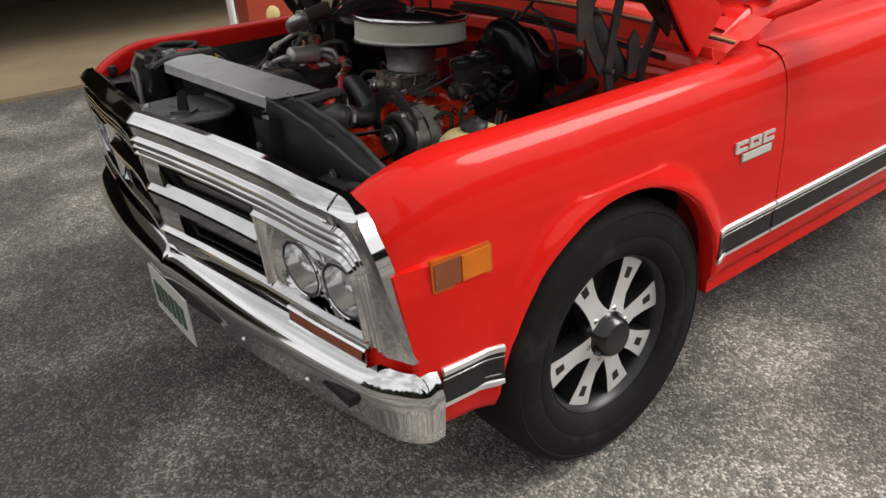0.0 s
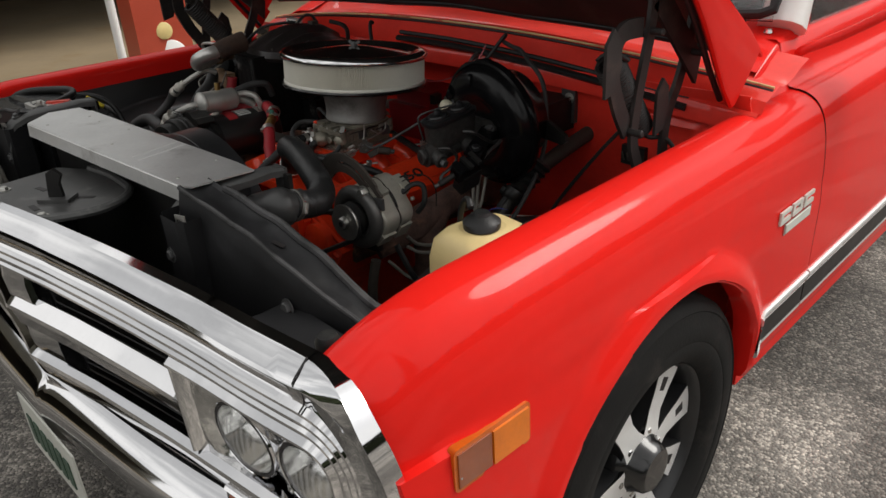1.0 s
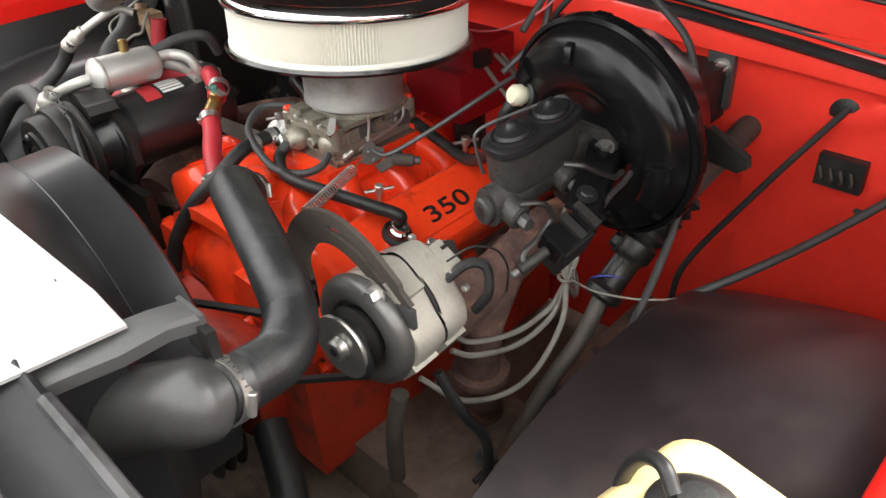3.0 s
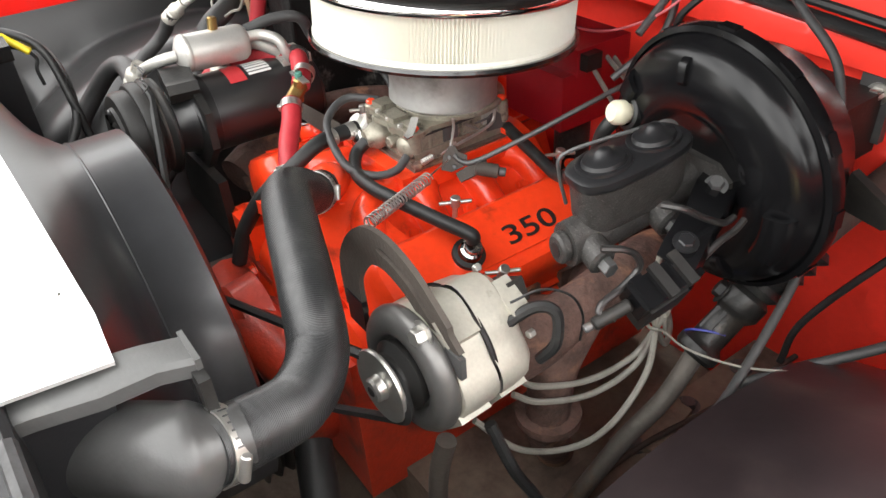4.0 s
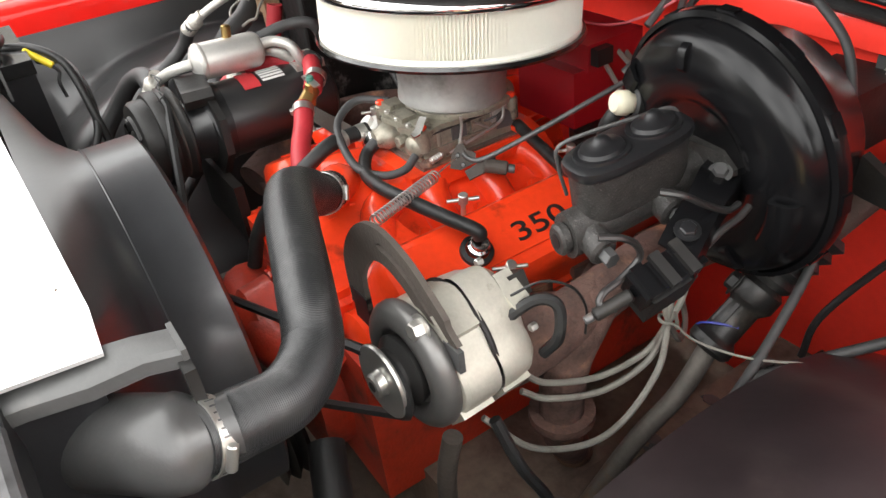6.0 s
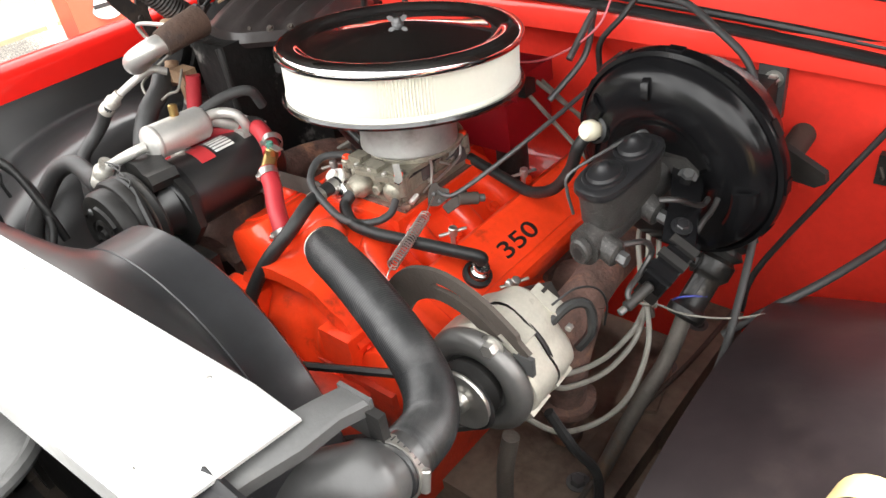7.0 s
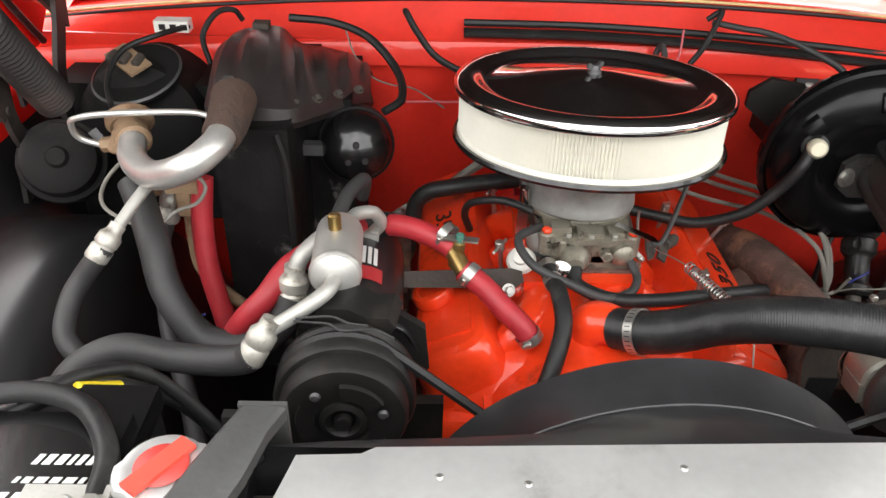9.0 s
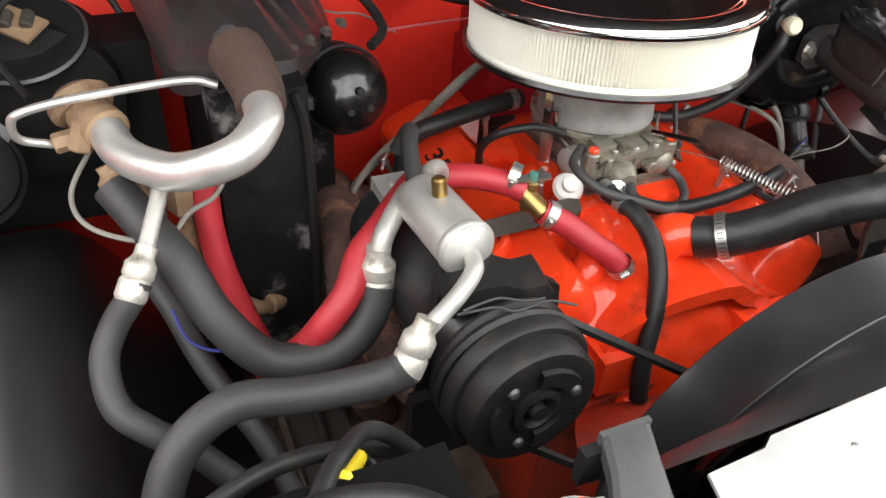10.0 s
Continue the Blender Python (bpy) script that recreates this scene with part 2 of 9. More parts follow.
_l(_mid.outputs["Fac"], _dirt.inputs["Value"])
_mm = _n.new("ShaderNodeMath")
_mm.operation = "MULTIPLY"
_l(_dry.outputs["Result"], _mm.inputs[0])
_l(_dirt.outputs["Result"], _mm.inputs[1])
_mx = _n.new("ShaderNodeMix")
_mx.data_type, _mx.blend_type = "RGBA", "MULTIPLY"
_mx.inputs["Factor"].default_value = 1.0
# paving darker towards the garage, paler towards the road
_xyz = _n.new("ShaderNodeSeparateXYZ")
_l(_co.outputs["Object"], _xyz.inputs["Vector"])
_side_tone = _n.new("ShaderNodeMapRange")
_side_tone.interpolation_type = "SMOOTHSTEP"
_side_tone.inputs["From Min"].default_value, _side_tone.inputs["From Max"].default_value = -1.2, 1.1
_side_tone.inputs["To Min"].default_value, _side_tone.inputs["To Max"].default_value = 0.78, 1.12
_l(_xyz.outputs["X"], _side_tone.inputs["Value"])
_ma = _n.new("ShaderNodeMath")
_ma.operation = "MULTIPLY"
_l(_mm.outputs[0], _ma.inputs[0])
_l(_side_tone.outputs["Result"], _ma.inputs[1])
_l(_stone.outputs["Color"], _mx.inputs["A"])
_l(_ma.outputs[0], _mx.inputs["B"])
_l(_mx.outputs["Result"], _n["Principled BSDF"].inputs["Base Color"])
_n["Principled BSDF"].inputs["Roughness"].default_value = 0.82
_bp = _n.new("ShaderNodeBump")
_bp.inputs["Strength"].default_value, _bp.inputs["Distance"].default_value = 0.7, 0.006
_l(_vor.outputs["Distance"], _bp.inputs["Height"])
_bp.invert = True
_l(_bp.outputs["Normal"], _n["Principled BSDF"].inputs["Normal"])


# ---- building helpers ----
ORIGIN = Vector((0.0, 0.0, 0.0))  # where the part being built stands, added to its mesh


def finish(name, bm, mat, parent=None, label="", angle=38, smooth=True, doubles=False):
    if doubles:
        bmesh.ops.remove_doubles(bm, verts=bm.verts, dist=1e-5)
    bmesh.ops.recalc_face_normals(bm, faces=bm.faces)
    if ORIGIN.length > 0:
        bmesh.ops.translate(bm, verts=bm.verts, vec=ORIGIN)
    me = bpy.data.meshes.new(name)
    bm.to_mesh(me)
    bm.free()
    me.materials.append(mat)
    if smooth:
        me.shade_smooth()
        me.set_sharp_from_angle(angle=radians(angle))
    ob = new(name, me)
    if parent is not None:
        ob.parent = parent
    if label:
        tagged(ob, label)
    return ob


def part(name, bm, mat, parent, label="", angle=38):
    return finish(name, bm, mat, parent, label, angle)


def thing(name, label, category, group="", kind=""):
    return tagged(new(name), label, category, group, kind)


def solo(name, bm, mat, label, category, group="", kind="", angle=38):
    return tagged(finish(name, bm, mat, None, "", angle), label, category, group, kind)


def V(*a):
    return Vector(a)


def spline(pts, n=8, closed=False):
    """Points along a smooth curve through pts."""
    p = [Vector(q) for q in pts]
    if len(p) == 2:
        return [p[0].lerp(p[1], i / n) for i in range(n + 1)]
    out = []
    k = len(p)
    for i in range(k if closed else k - 1):
        a = p[(i - 1) % k] if closed or i else p[0] * 2 - p[1]
        b, c = p[i], p[(i + 1) % k]
        d = p[(i + 2) % k] if closed or i + 2 < k else p[-1] * 2 - p[-2]
        for j in range(n):
            t = j / n
            out.append(0.5 * ((2 * b) + (c - a) * t + (2 * a - 5 * b + 4 * c - d) * t * t + (3 * b - a - 3 * c + d) * t ** 3))
    if not closed:
        out.append(p[-1].copy())
    return out


def tube(bm, pts, r, segs=12, n=8, closed=False, smooth=True, caps=True, flat=1.0):
    """A hose, pipe or wire along pts. r: radius, or a function of 0..1."""
    c = spline(pts, n, closed) if smooth else [Vector(q) for q in pts]
    m = len(c)
    tan = [(c[(i + 1) % m] - c[i - 1] if closed else c[min(i + 1, m - 1)] - c[max(i - 1, 0)]).normalized() for i in range(m)]
    up = Vector((0, 0, 1)) if abs(tan[0].z) < 0.9 else Vector((1, 0, 0))
    u = (up - tan[0] * up.dot(tan[0])).normalized()
    rings = []
    for i in range(m):
        u = (u - tan[i] * u.dot(tan[i])).normalized()
        w = tan[i].cross(u)
        rr = r(i / (m - 1)) if callable(r) else r
        rings.append([bm.verts.new(c[i] + (u * math.cos(2 * math.pi * k / segs) * flat + w * math.sin(2 * math.pi * k / segs)) * rr) for k in range(segs)])
    for i in range(m if closed else m - 1):
        a, b = rings[i], rings[(i + 1) % m]
        for k in range(segs):
            bm.faces.new((a[k], a[(k + 1) % segs], b[(k + 1) % segs], b[k]))
    if caps and not closed:
        bm.faces.new(rings[0][::-1])
        bm.faces.new(rings[-1])
    return bm


def axis_frame(origin, direction, up=(0, 0, 1)):
    """A matrix whose z axis points along direction."""
    z = Vector(direction).normalized()
    up = Vector(up)
    if abs(z.dot(up)) > 0.98:
        up = Vector((0, 1, 0))
    x = up.cross(z).normalized()
    y = z.cross(x)
    m = Matrix((x, y, z)).transposed().to_4x4()
    m.translation = Vector(origin)
    return m


def lathe(bm, profile, m=None, segs=32, wobble=None):
    """A turned shape: profile of (radius, height) about m's z axis; ends with radius 0 close."""
    m = m or Matrix()
    rings = []
    for r, h in profile:
        if r < 1e-6:
            rings.append([bm.verts.new(m @ Vector((0, 0, h)))])
        else:
            rings.append([bm.verts.new(m @ Vector((r * (wobble(k, r, h) if wobble else 1) * math.cos(2 * math.pi * k / segs), r * (wobble(k, r, h) if wobble else 1) * math.sin(2 * math.pi * k / segs), h))) for k in range(segs)])
    for a, b in zip(rings, rings[1:]):
        for k in range(segs):
            q = (k + 1) % segs
            if len(a) == 1 and len(b) == 1:
                break
            if len(a) == 1:
                bm.faces.new((a[0], b[k], b[q]))
            elif len(b) == 1:
                bm.faces.new((a[k], a[q], b[0]))
            else:
                bm.faces.new((a[k], a[q], b[q], b[k]))
    return bm


def cyl(bm, a, b, r, segs=20, bevel=0.0, r2=None):
    """A rod from a to b with softened ends."""
    a, b = Vector(a), Vector(b)
    h = (b - a).length
    r2 = r if r2 is None else r2
    e = min(bevel, h * 0.3, r * 0.6)
    prof = [(0, 0), (r - e, 0), (r, e), (r2, h - e), (r2 - e, h), (0, h)] if e else [(0, 0), (r, 0), (r2, h), (0, h)]
    return lathe(bm, prof, axis_frame(a, b - a), segs)


def bevel_all(bm, w, segs=2, angle=30, geom=None):
    es = [e for e in (geom or bm.edges) if e.is_valid and len(e.link_faces) == 2 and e.calc_face_angle(0) > radians(angle)]
    if es and w > 0:
        bmesh.ops.bevel(bm, geom=es, offset=w, segments=segs, profile=0.5, affect="EDGES", clamp_overlap=True)
    return bm


def box(x0, x1, y0, y1, z0, z1, bevel=0.004, m=None, segs=2):
    bm = bmesh.new()
    vs = [bm.verts.new((x, y, z)) for x in (x0, x1) for y in (y0, y1) for z in (z0, z1)]
    for f in ((0, 1, 3, 2), (4, 6, 7, 5), (0, 4, 5, 1), (2, 3, 7, 6), (0, 2, 6, 4), (1, 5, 7, 3)):
        bm.faces.new([vs[i] for i in f])
    bevel_all(bm, bevel, segs)
    if m is not None:
        bmesh.ops.transform(bm, matrix=m, verts=bm.verts)
    return bm


def join(bm, other):
    """Moves another bmesh's faces into bm."""
    me = bpy.data.meshes.new("tmp")
    other.to_mesh(me)
    other.free()
    bm.from_mesh(me)
    bpy.data.meshes.remove(me)
    return bm


def prism(poly, h0, h1, m=None, bevel=0.003, segs=2):
    """A polygon of (a, b) in m's xy plane, thickened from h0 to h1 along its z."""
    bm = bmesh.new()
    lo = [bm.verts.new((a, b, h0)) for a, b in poly]
    hi = [bm.verts.new((a, b, h1)) for a, b in poly]
    bm.faces.new(lo[::-1])
    bm.faces.new(hi)
    k = len(poly)
    for i in range(k):
        bm.faces.new((lo[i], lo[(i + 1) % k], hi[(i + 1) % k], hi[i]))
    bevel_all(bm, bevel, segs)
    if m is not None:
        bmesh.ops.transform(bm, matrix=m, verts=bm.verts)
    return bm


def loft(rows, closed_u=False, closed_v=False):
    """A skin through rows of points."""
    bm = bmesh.new()
    g = [[bm.verts.new(p) for p in row] for row in rows]
    for i in range(len(g) if closed_v else len(g) - 1):
        a, b = g[i], g[(i + 1) % len(g)]
        k = len(a)
        for j in range(k if closed_u else k - 1):
            q = (j + 1) % k
            try:
                bm.faces.new((a[j], a[q], b[q], b[j]))
            except ValueError:
                pass
    return bm


def thick(bm, d):
    """Gives a skin a thickness of d, against its normals."""
    bmesh.ops.remove_doubles(bm, verts=bm.verts, dist=1e-5)
    bmesh.ops.recalc_face_normals(bm, faces=bm.faces)
    bmesh.ops.solidify(bm, geom=bm.faces[:], thickness=d)
    return bm


def hexbolt(bm, at, axis, r=0.008, h=0.006, washer=True):
    m = axis_frame(at, axis)
    if washer:
        lathe(bm, [(0, 0), (r * 1.5, 0), (r * 1.5, 0.0015), (0, 0.0015)], m, 16)
    lathe(bm, [(0, 0.001), (r, 0.001), (r, h * 0.8), (r * 0.85, h), (0, h)], m, 6)
    return bm


def lerp(a, b, t):
    return a + (b - a) * t


def smooth01(t):
    t = max(0.0, min(1.0, t))
    return t * t * (3 - 2 * t)


def curve(table, v):
    """A value between the rows of a small table of (key, value)."""
    for (a, x), (b, y) in zip(table, table[1:]):
        if v <= b:
            return lerp(x, y, smooth01((v - a) / (b - a)) if v > a else 0)
    return table[-1][1]

# ---- ground and surroundings ----
xs = [-400, -120, -40, -16, -8] + [-5 + 0.5 * i for i in range(21)] + [8, 16, 40, 120, 400]
rows = [[(x, y, 0.0 if abs(x) < 7 and abs(y) < 7 else -0.01) for x in xs] for y in xs]
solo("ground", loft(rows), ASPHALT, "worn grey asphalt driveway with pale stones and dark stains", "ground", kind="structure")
bm = box(-12.0, -4.95, -9, 14, -0.05, 0.03, 0.01)
solo("pavement", bm, CONCRETE, "tan dusty concrete apron beside the asphalt", "pavement", kind="structure")
# unseen leafy ring, added to close the horizon and darken what the chrome reflects
BACKDROP_LEAF = material("backdrop_foliage", (0.035, 0.042, 0.022), 0.9, spec=0.1, var=0.6, scale=0.8, spots=(0.012, 0.015, 0.009), spot_scale=0.7, spot_at=(0.45, 0.6))
backdrop_rng = random.Random(11)
rows = []
for i in range(121):
    a = radians(-115 + 200 * i / 120)
    d = 28 + 2.0 * math.sin(7 * a) + backdrop_rng.uniform(-0.8, 0.8)
    top = 5.0 + 0.8 * math.sin(5.3 * a) + backdrop_rng.uniform(-0.9, 0.9)
    rows.append([V((d + 0.5 * math.sin(3 * i + j)) * math.cos(a), (d + 0.5 * math.sin(2 * i + 2 * j)) * math.sin(a), -0.1 + (top + 0.1) * j / 9 + (backdrop_rng.uniform(-0.4, 0.4) if j else 0)) for j in range(10)])
solo("backdrop", thick(loft(rows), 0.4), BACKDROP_LEAF, "dark leafy backdrop added out of view to darken reflections", "trees", kind="structure")
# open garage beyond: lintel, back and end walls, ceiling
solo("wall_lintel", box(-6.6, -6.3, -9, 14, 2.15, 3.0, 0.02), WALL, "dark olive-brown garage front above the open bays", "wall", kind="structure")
# back, end walls and ceiling are added in dark colour to keep the bays dim
solo("wall_west", box(-12.3, -12.0, -9.3, 14.3, 0.0, 3.0, 0.02), WALL, "dark back wall added behind the open garage bays", "wall", kind="structure")
solo("wall_south", box(-12.0, -6.3, -9.3, -9.0, 0.0, 3.0, 0.02), WALL, "dark end wall added to shade the garage", "wall", kind="structure")
solo("wall_north", box(-12.0, -6.3, 14.0, 14.3, 0.0, 3.0, 0.02), WALL, "dark end wall added to shade the garage", "wall", kind="structure")
solo("ceiling", box(-12.3, -6.3, -9.3, 14.3, 3.0, 3.12, 0.02), WALL, "dark flat roof added over the garage to shade it", "ceiling", kind="structure")
post = thing("white_post", "slim white painted post standing on the driveway", "post")
part("shaft", cyl(bmesh.new(), (-4.0, 1.15, 0.0), (-4.0, 1.15, 1.9), 0.03, 16, 0.005), WHITE, post)
part("foot", cyl(bmesh.new(), (-4.0, 1.15, 0.0), (-4.0, 1.15, 0.02), 0.07, 20, 0.004), WHITE, post)
pump = thing("fuel_pump", "orange-red vintage fuel pump with round white signs", "fuel pump")
pm = pose(-4.0, 1.5, 0, 0, 0, 0)
part("cabinet", box(-0.22, 0.0, -0.21, 0.21, 0.06, 1.45, 0.03, pm), PUMP_RED, pump)
part("base", box(-0.25, 0.03, -0.24, 0.24, 0.0, 0.07, 0.01, pm), BLACK_DULL, pump)
part("top_cap", box(-0.23, 0.01, -0.22, 0.22, 1.44, 1.5, 0.02, pm), CHROME_OLD, pump)
mdisc = axis_frame((-4.0, 1.5, 0.50), (1, -0.2, 0.1))
part("badge", lathe(bmesh.new(), [(0, 0), (0.062, 0), (0.062, 0.008), (0.055, 0.012), (0, 0.012)], mdisc, 28), material("cream_disc", (0.75, 0.60, 0.25), 0.4), pump, "small yellow round badge")
part("sign_disc", lathe(bmesh.new(), [(0, 0), (0.13, 0), (0.13, 0.008), (0.122, 0.014), (0, 0.014)], axis_frame((-4.0, 1.52, 0.30), (1, -0.2, 0.1)), 36), WHITE, pump, "round white sign with a plain red emblem")
ms_ = axis_frame((-3.983, 1.52, 0.30), (1, -0.2, 0.1))
part("emblem", prism([(0.04 * (1 if k % 2 else 0.42) * math.sin(k * math.pi / 5), 0.03 + 0.04 * (1 if k % 2 else 0.42) * math.cos(k * math.pi / 5)) for k in range(10)], 0, 0.004, ms_, 0), PUMP_RED, pump)
part("sign_bar", box(-0.09, 0.09, -0.05, -0.025, 0, 0.004, 0.001, ms_), PRINT, pump)

# ---- the pickup ----
truck = thing("pickup_truck", "bright red vintage pickup truck with its hood propped wide open", "pickup truck")

# fender skin: (x, z) from the inner flange over the crown and down the side
PROFILE = [(0.838, 0.895), (0.842, 0.935), (0.850, 0.949), (0.868, 0.956), (0.892, 0.955), (0.915, 0.947), (0.934, 0.932), (0.949, 0.908), (0.959, 0.876),
           (0.966, 0.835), (0.971, 0.785)]
PROFILE = [(p.x, p.z) for p in spline([(x, 0, z) for x, z in PROFILE], 3)]
ARCH_Y, ARCH_Z, ARCH_R, SILL = -0.025, 0.372, 0.385, 0.375


def side_x(z):
    return curve([(0.30, 0.925), (0.42, 0.968), (0.55, 0.978), (0.70, 0.977), (0.785, 0.971), (0.84, 0.965)], z)


def arch_bottom(y):
    d = abs(y - ARCH_Y)
    return SILL if d >= ARCH_R else max(SILL, ARCH_Z + math.sqrt(ARCH_R ** 2 - d ** 2))


def fender_point(k, y, s):
    """The skin at length y; k: profile index, then s from 0 to 1 down the side."""
    zb = arch_bottom(y)
    if s is None:
        x, z = PROFILE[k]
    else:
        z = lerp(0.785, zb, s)
        x = side_x(z)
    front = max(0.0, min(1.0, (-0.42 - y) / 0.244))
    if s is None:
        z -= 0.072 * front ** 2.2 * smooth01((z - 0.70) / 0.22)
        x -= 0.020 * front ** 1.5
    x -= 0.016 * front ** 2
    d = math.hypot(y - ARCH_Y, z - ARCH_Z)
    if s is not None and z > ARCH_Z - 0.06:
        e = d - ARCH_R
        x += 0.016 * smooth01(1 - max(0, e - 0.010) / 0.055) - 0.006 * (e < 0.004)
    yy = y
    if y < -0.42:
        yf = -0.664 + (0.93 - z) * 0.15
        yy = -0.42 + (y + 0.42) * ((yf + 0.42) / (-0.664 + 0.42))
    return Vector((x, yy, z))


def body_side(y0, y1, arch=True):
    ys = [y0 + (y1 - y0) * i / 30 for i in range(31)]
    if arch:
        ys = [-0.664, -0.65, -0.628, -0.60, -0.562, -0.525, -0.488, -0.45, -0.42]
        ys += [ARCH_Y - ARCH_R - 0.012, ARCH_Y - ARCH_R - 1e-4]
        ys += [ARCH_Y - ARCH_R * math.cos(math.pi * i / 44) for i in range(1, 44)]
        ys += [ARCH_Y + ARCH_R + 1e-4, ARCH_Y + ARCH_R + 0.012, 0.40, 0.44, 0.50, 0.56, 0.61, 0.638]
    rows = []
    for y in ys:
        row = [fender_point(k, y, None) for k in range(len(PROFILE))]
        row += [fender_point(0, y, s) for s in [i / 26 for i in range(1, 27)]]
        zb = arch_bottom(y) if arch else SILL
        last = row[-1]
        row += [last + Vector((-0.012, 0, -0.004)), last + Vector((-0.045, 0, 0.004))]
        rows.append(row)
    return rows


def mirrored(rows):
    return [[Vector((-p.x, p.y, p.z)) for p in row] for row in rows]


rows = body_side(-0.664, 0.638)
part("front_fender", loft(rows), RED, truck, angle=50)
part("front_fender", loft(mirrored(rows)), RED, truck, angle=50)
edge = rows[0]
lip = []
for p in edge:
    q = (V(0.62, p.y, 0.66) - p).normalized()
    lip.append([p, p + q * 0.008 + V(0, -0.003, 0), p + q * 0.03 + V(0, -0.003, 0), p + q * 0.085 + V(0, 0.004, 0)])
part("fender_nose", loft(lip), RED, truck)
part("fender_nose", loft(mirrored(lip)), RED, truck)

# doors
SILL = 0.36
def door_rows(y0, y1):
    out = []
    for i in range(25):
        y = lerp(y0, y1, i / 24)
        row = [Vector((0.800, y, 1.058)), Vector((0.822, y, 1.060)), Vector((0.832, y, 1.052)), Vector((0.846, y, 1.0)), Vector((0.856, y, 0.972)), Vector((0.866, y, 0.962))] + [Vector((x, y, z + 0.004)) for x, z in PROFILE[12:]]
        row += [Vector((side_x(z), y, z)) for z in [lerp(0.785, 0.36, j / 16) for j in range(1, 17)]]
        row += [Vector((0.92, y, 0.345)), Vector((0.86, y, 0.35))]
        out.append(row)
    return out
for sgn in (1, -1):
    r_ = door_rows(0.6408, 1.78)
    part("door", loft(r_ if sgn > 0 else mirrored(r_)), RED, truck, angle=50)
    part("rocker", box(0.78, 0.94, 0.40, 2.2, 0.315, 0.38, 0.02) if sgn > 0 else box(-0.94, -0.78, 0.40, 2.2, 0.315, 0.38, 0.02), RED, truck)

# cab behind the cowl
cab = box(-0.965, 0.965, 1.785, 2.05, 0.36, 0.955, 0.03)
part("cab_back", cab, RED, truck)
roof = loft([[V(x * w, y, z - 0.05 * abs(x) ** 3) for x in [i / 8 for i in range(-8, 9)]] for y, z, w in ((0.98, 1.50, 0.70), (1.02, 1.545, 0.735), (1.2, 1.575, 0.76), (1.6, 1.58, 0.76), (1.9, 1.56, 0.74), (1.98, 1.50, 0.72))])
part("roof", thick(roof, 0.02), WHITE, truck, "white painted roof")
for sg in (1, -1):
    bm = tube(bmesh.new(), [V(sg * 0.800, 0.715, 1.070), V(sg * 0.795, 0.75, 1.12), V(sg * 0.78, 0.82, 1.24), V(sg * 0.755, 0.92, 1.38), V(sg * 0.725, 1.02, 1.51)], lambda t: 0.055 - 0.015 * t, 12, 6, flat=0.8)
    part("windshield_pillar", bm, WHITE, truck, "white painted pillar")
    bm = tube(bmesh.new(), [V(sg * 0.815, 1.80, 1.03), V(sg * 0.73, 1.9, 1.52)], 0.05, 10, 6)
    part("rear_pillar", bm, WHITE, truck, "white painted pillar")
    bm = loft([[V(sg * 0.820, 0.84, 1.05), V(sg * 0.820, 1.78, 1.05)], [V(sg * 0.735, 1.03, 1.50), V(sg * 0.735, 1.86, 1.50)]])
    part("side_window", thick(bm, 0.004), GLASS, truck)
bm = loft([[V(x * lerp(0.80, 0.70, t), lerp(0.66, 0.985, t) - 0.10 * (1 - x * x) * (1 - 0.4 * t), lerp(1.095, 1.50, t)) for x in [i / 10 for i in range(-10, 11)]] for t in [j / 6 for j in range(7)]])
part("windshield", thick(bm, 0.005), GLASS, truck)
bm = tube(bmesh.new(), [V(-0.77, 0.70, 1.20)] + [V(x * 0.80, 0.655 - 0.10 * (1 - x * x), 1.100 + 0.02 * abs(x) ** 8) for x in [i / 8 for i in range(-8, 9)]] + [V(0.77, 0.70, 1.20)], 0.012, 8, 3)
part("windshield_gasket", bm, RUBBER, truck)
part("cabin_floor", box(-0.84, 0.84, 0.76, 1.78, 0.37, 0.42, 0.01), HEADLINER, truck)
part("dashboard", box(-0.83, 0.83, 0.72, 0.95, 0.70, 0.985, 0.04), HEADLINER, truck)
part("bench_seat", box(-0.70, 0.70, 1.30, 1.75, 0.42, 1.02, 0.07), HEADLINER, truck)

# cowl: the ledge under the rear edge of the hood, then the panel up to the windshield
COWL = [(0.392, 0.955), (0.393, 0.986), (0.397, 0.994), (0.405, 0.999), (0.420, 1.018), (0.437, 1.040), (0.446, 1.056), (0.462, 1.062), (0.475, 1.057), (0.50, 1.058), (0.53, 1.066), (0.56, 1.080), (0.60, 1.092)]
rows = []
for i in range(41):
    u = -1 + i / 20
    x = 0.90 * u
    drop = 0.042 * (abs(u) / 0.83) ** 2.2
    sweep = 0.07 * abs(u) ** 3
    rows.append([V(x, y + (0.0 if y < 0.44 else sweep * 0.5), z - drop * (0.6 if z < 1.0 else 1.0)) for y, z in COWL])
part("cowl", loft(rows), RED_DULL, truck, angle=30)
seam = []
for i in range(41):
    u = -1 + i / 20
    seam.append(V(0.895 * u, 0.441 + 0.035 * abs(u) ** 3, 1.0535 - 0.042 * (abs(u) / 0.83) ** 2.2))
part("cowl_gap", tube(bmesh.new(), seam, 0.0035, 8, 1), PRINT, truck, "dark gap below the cowl edge")
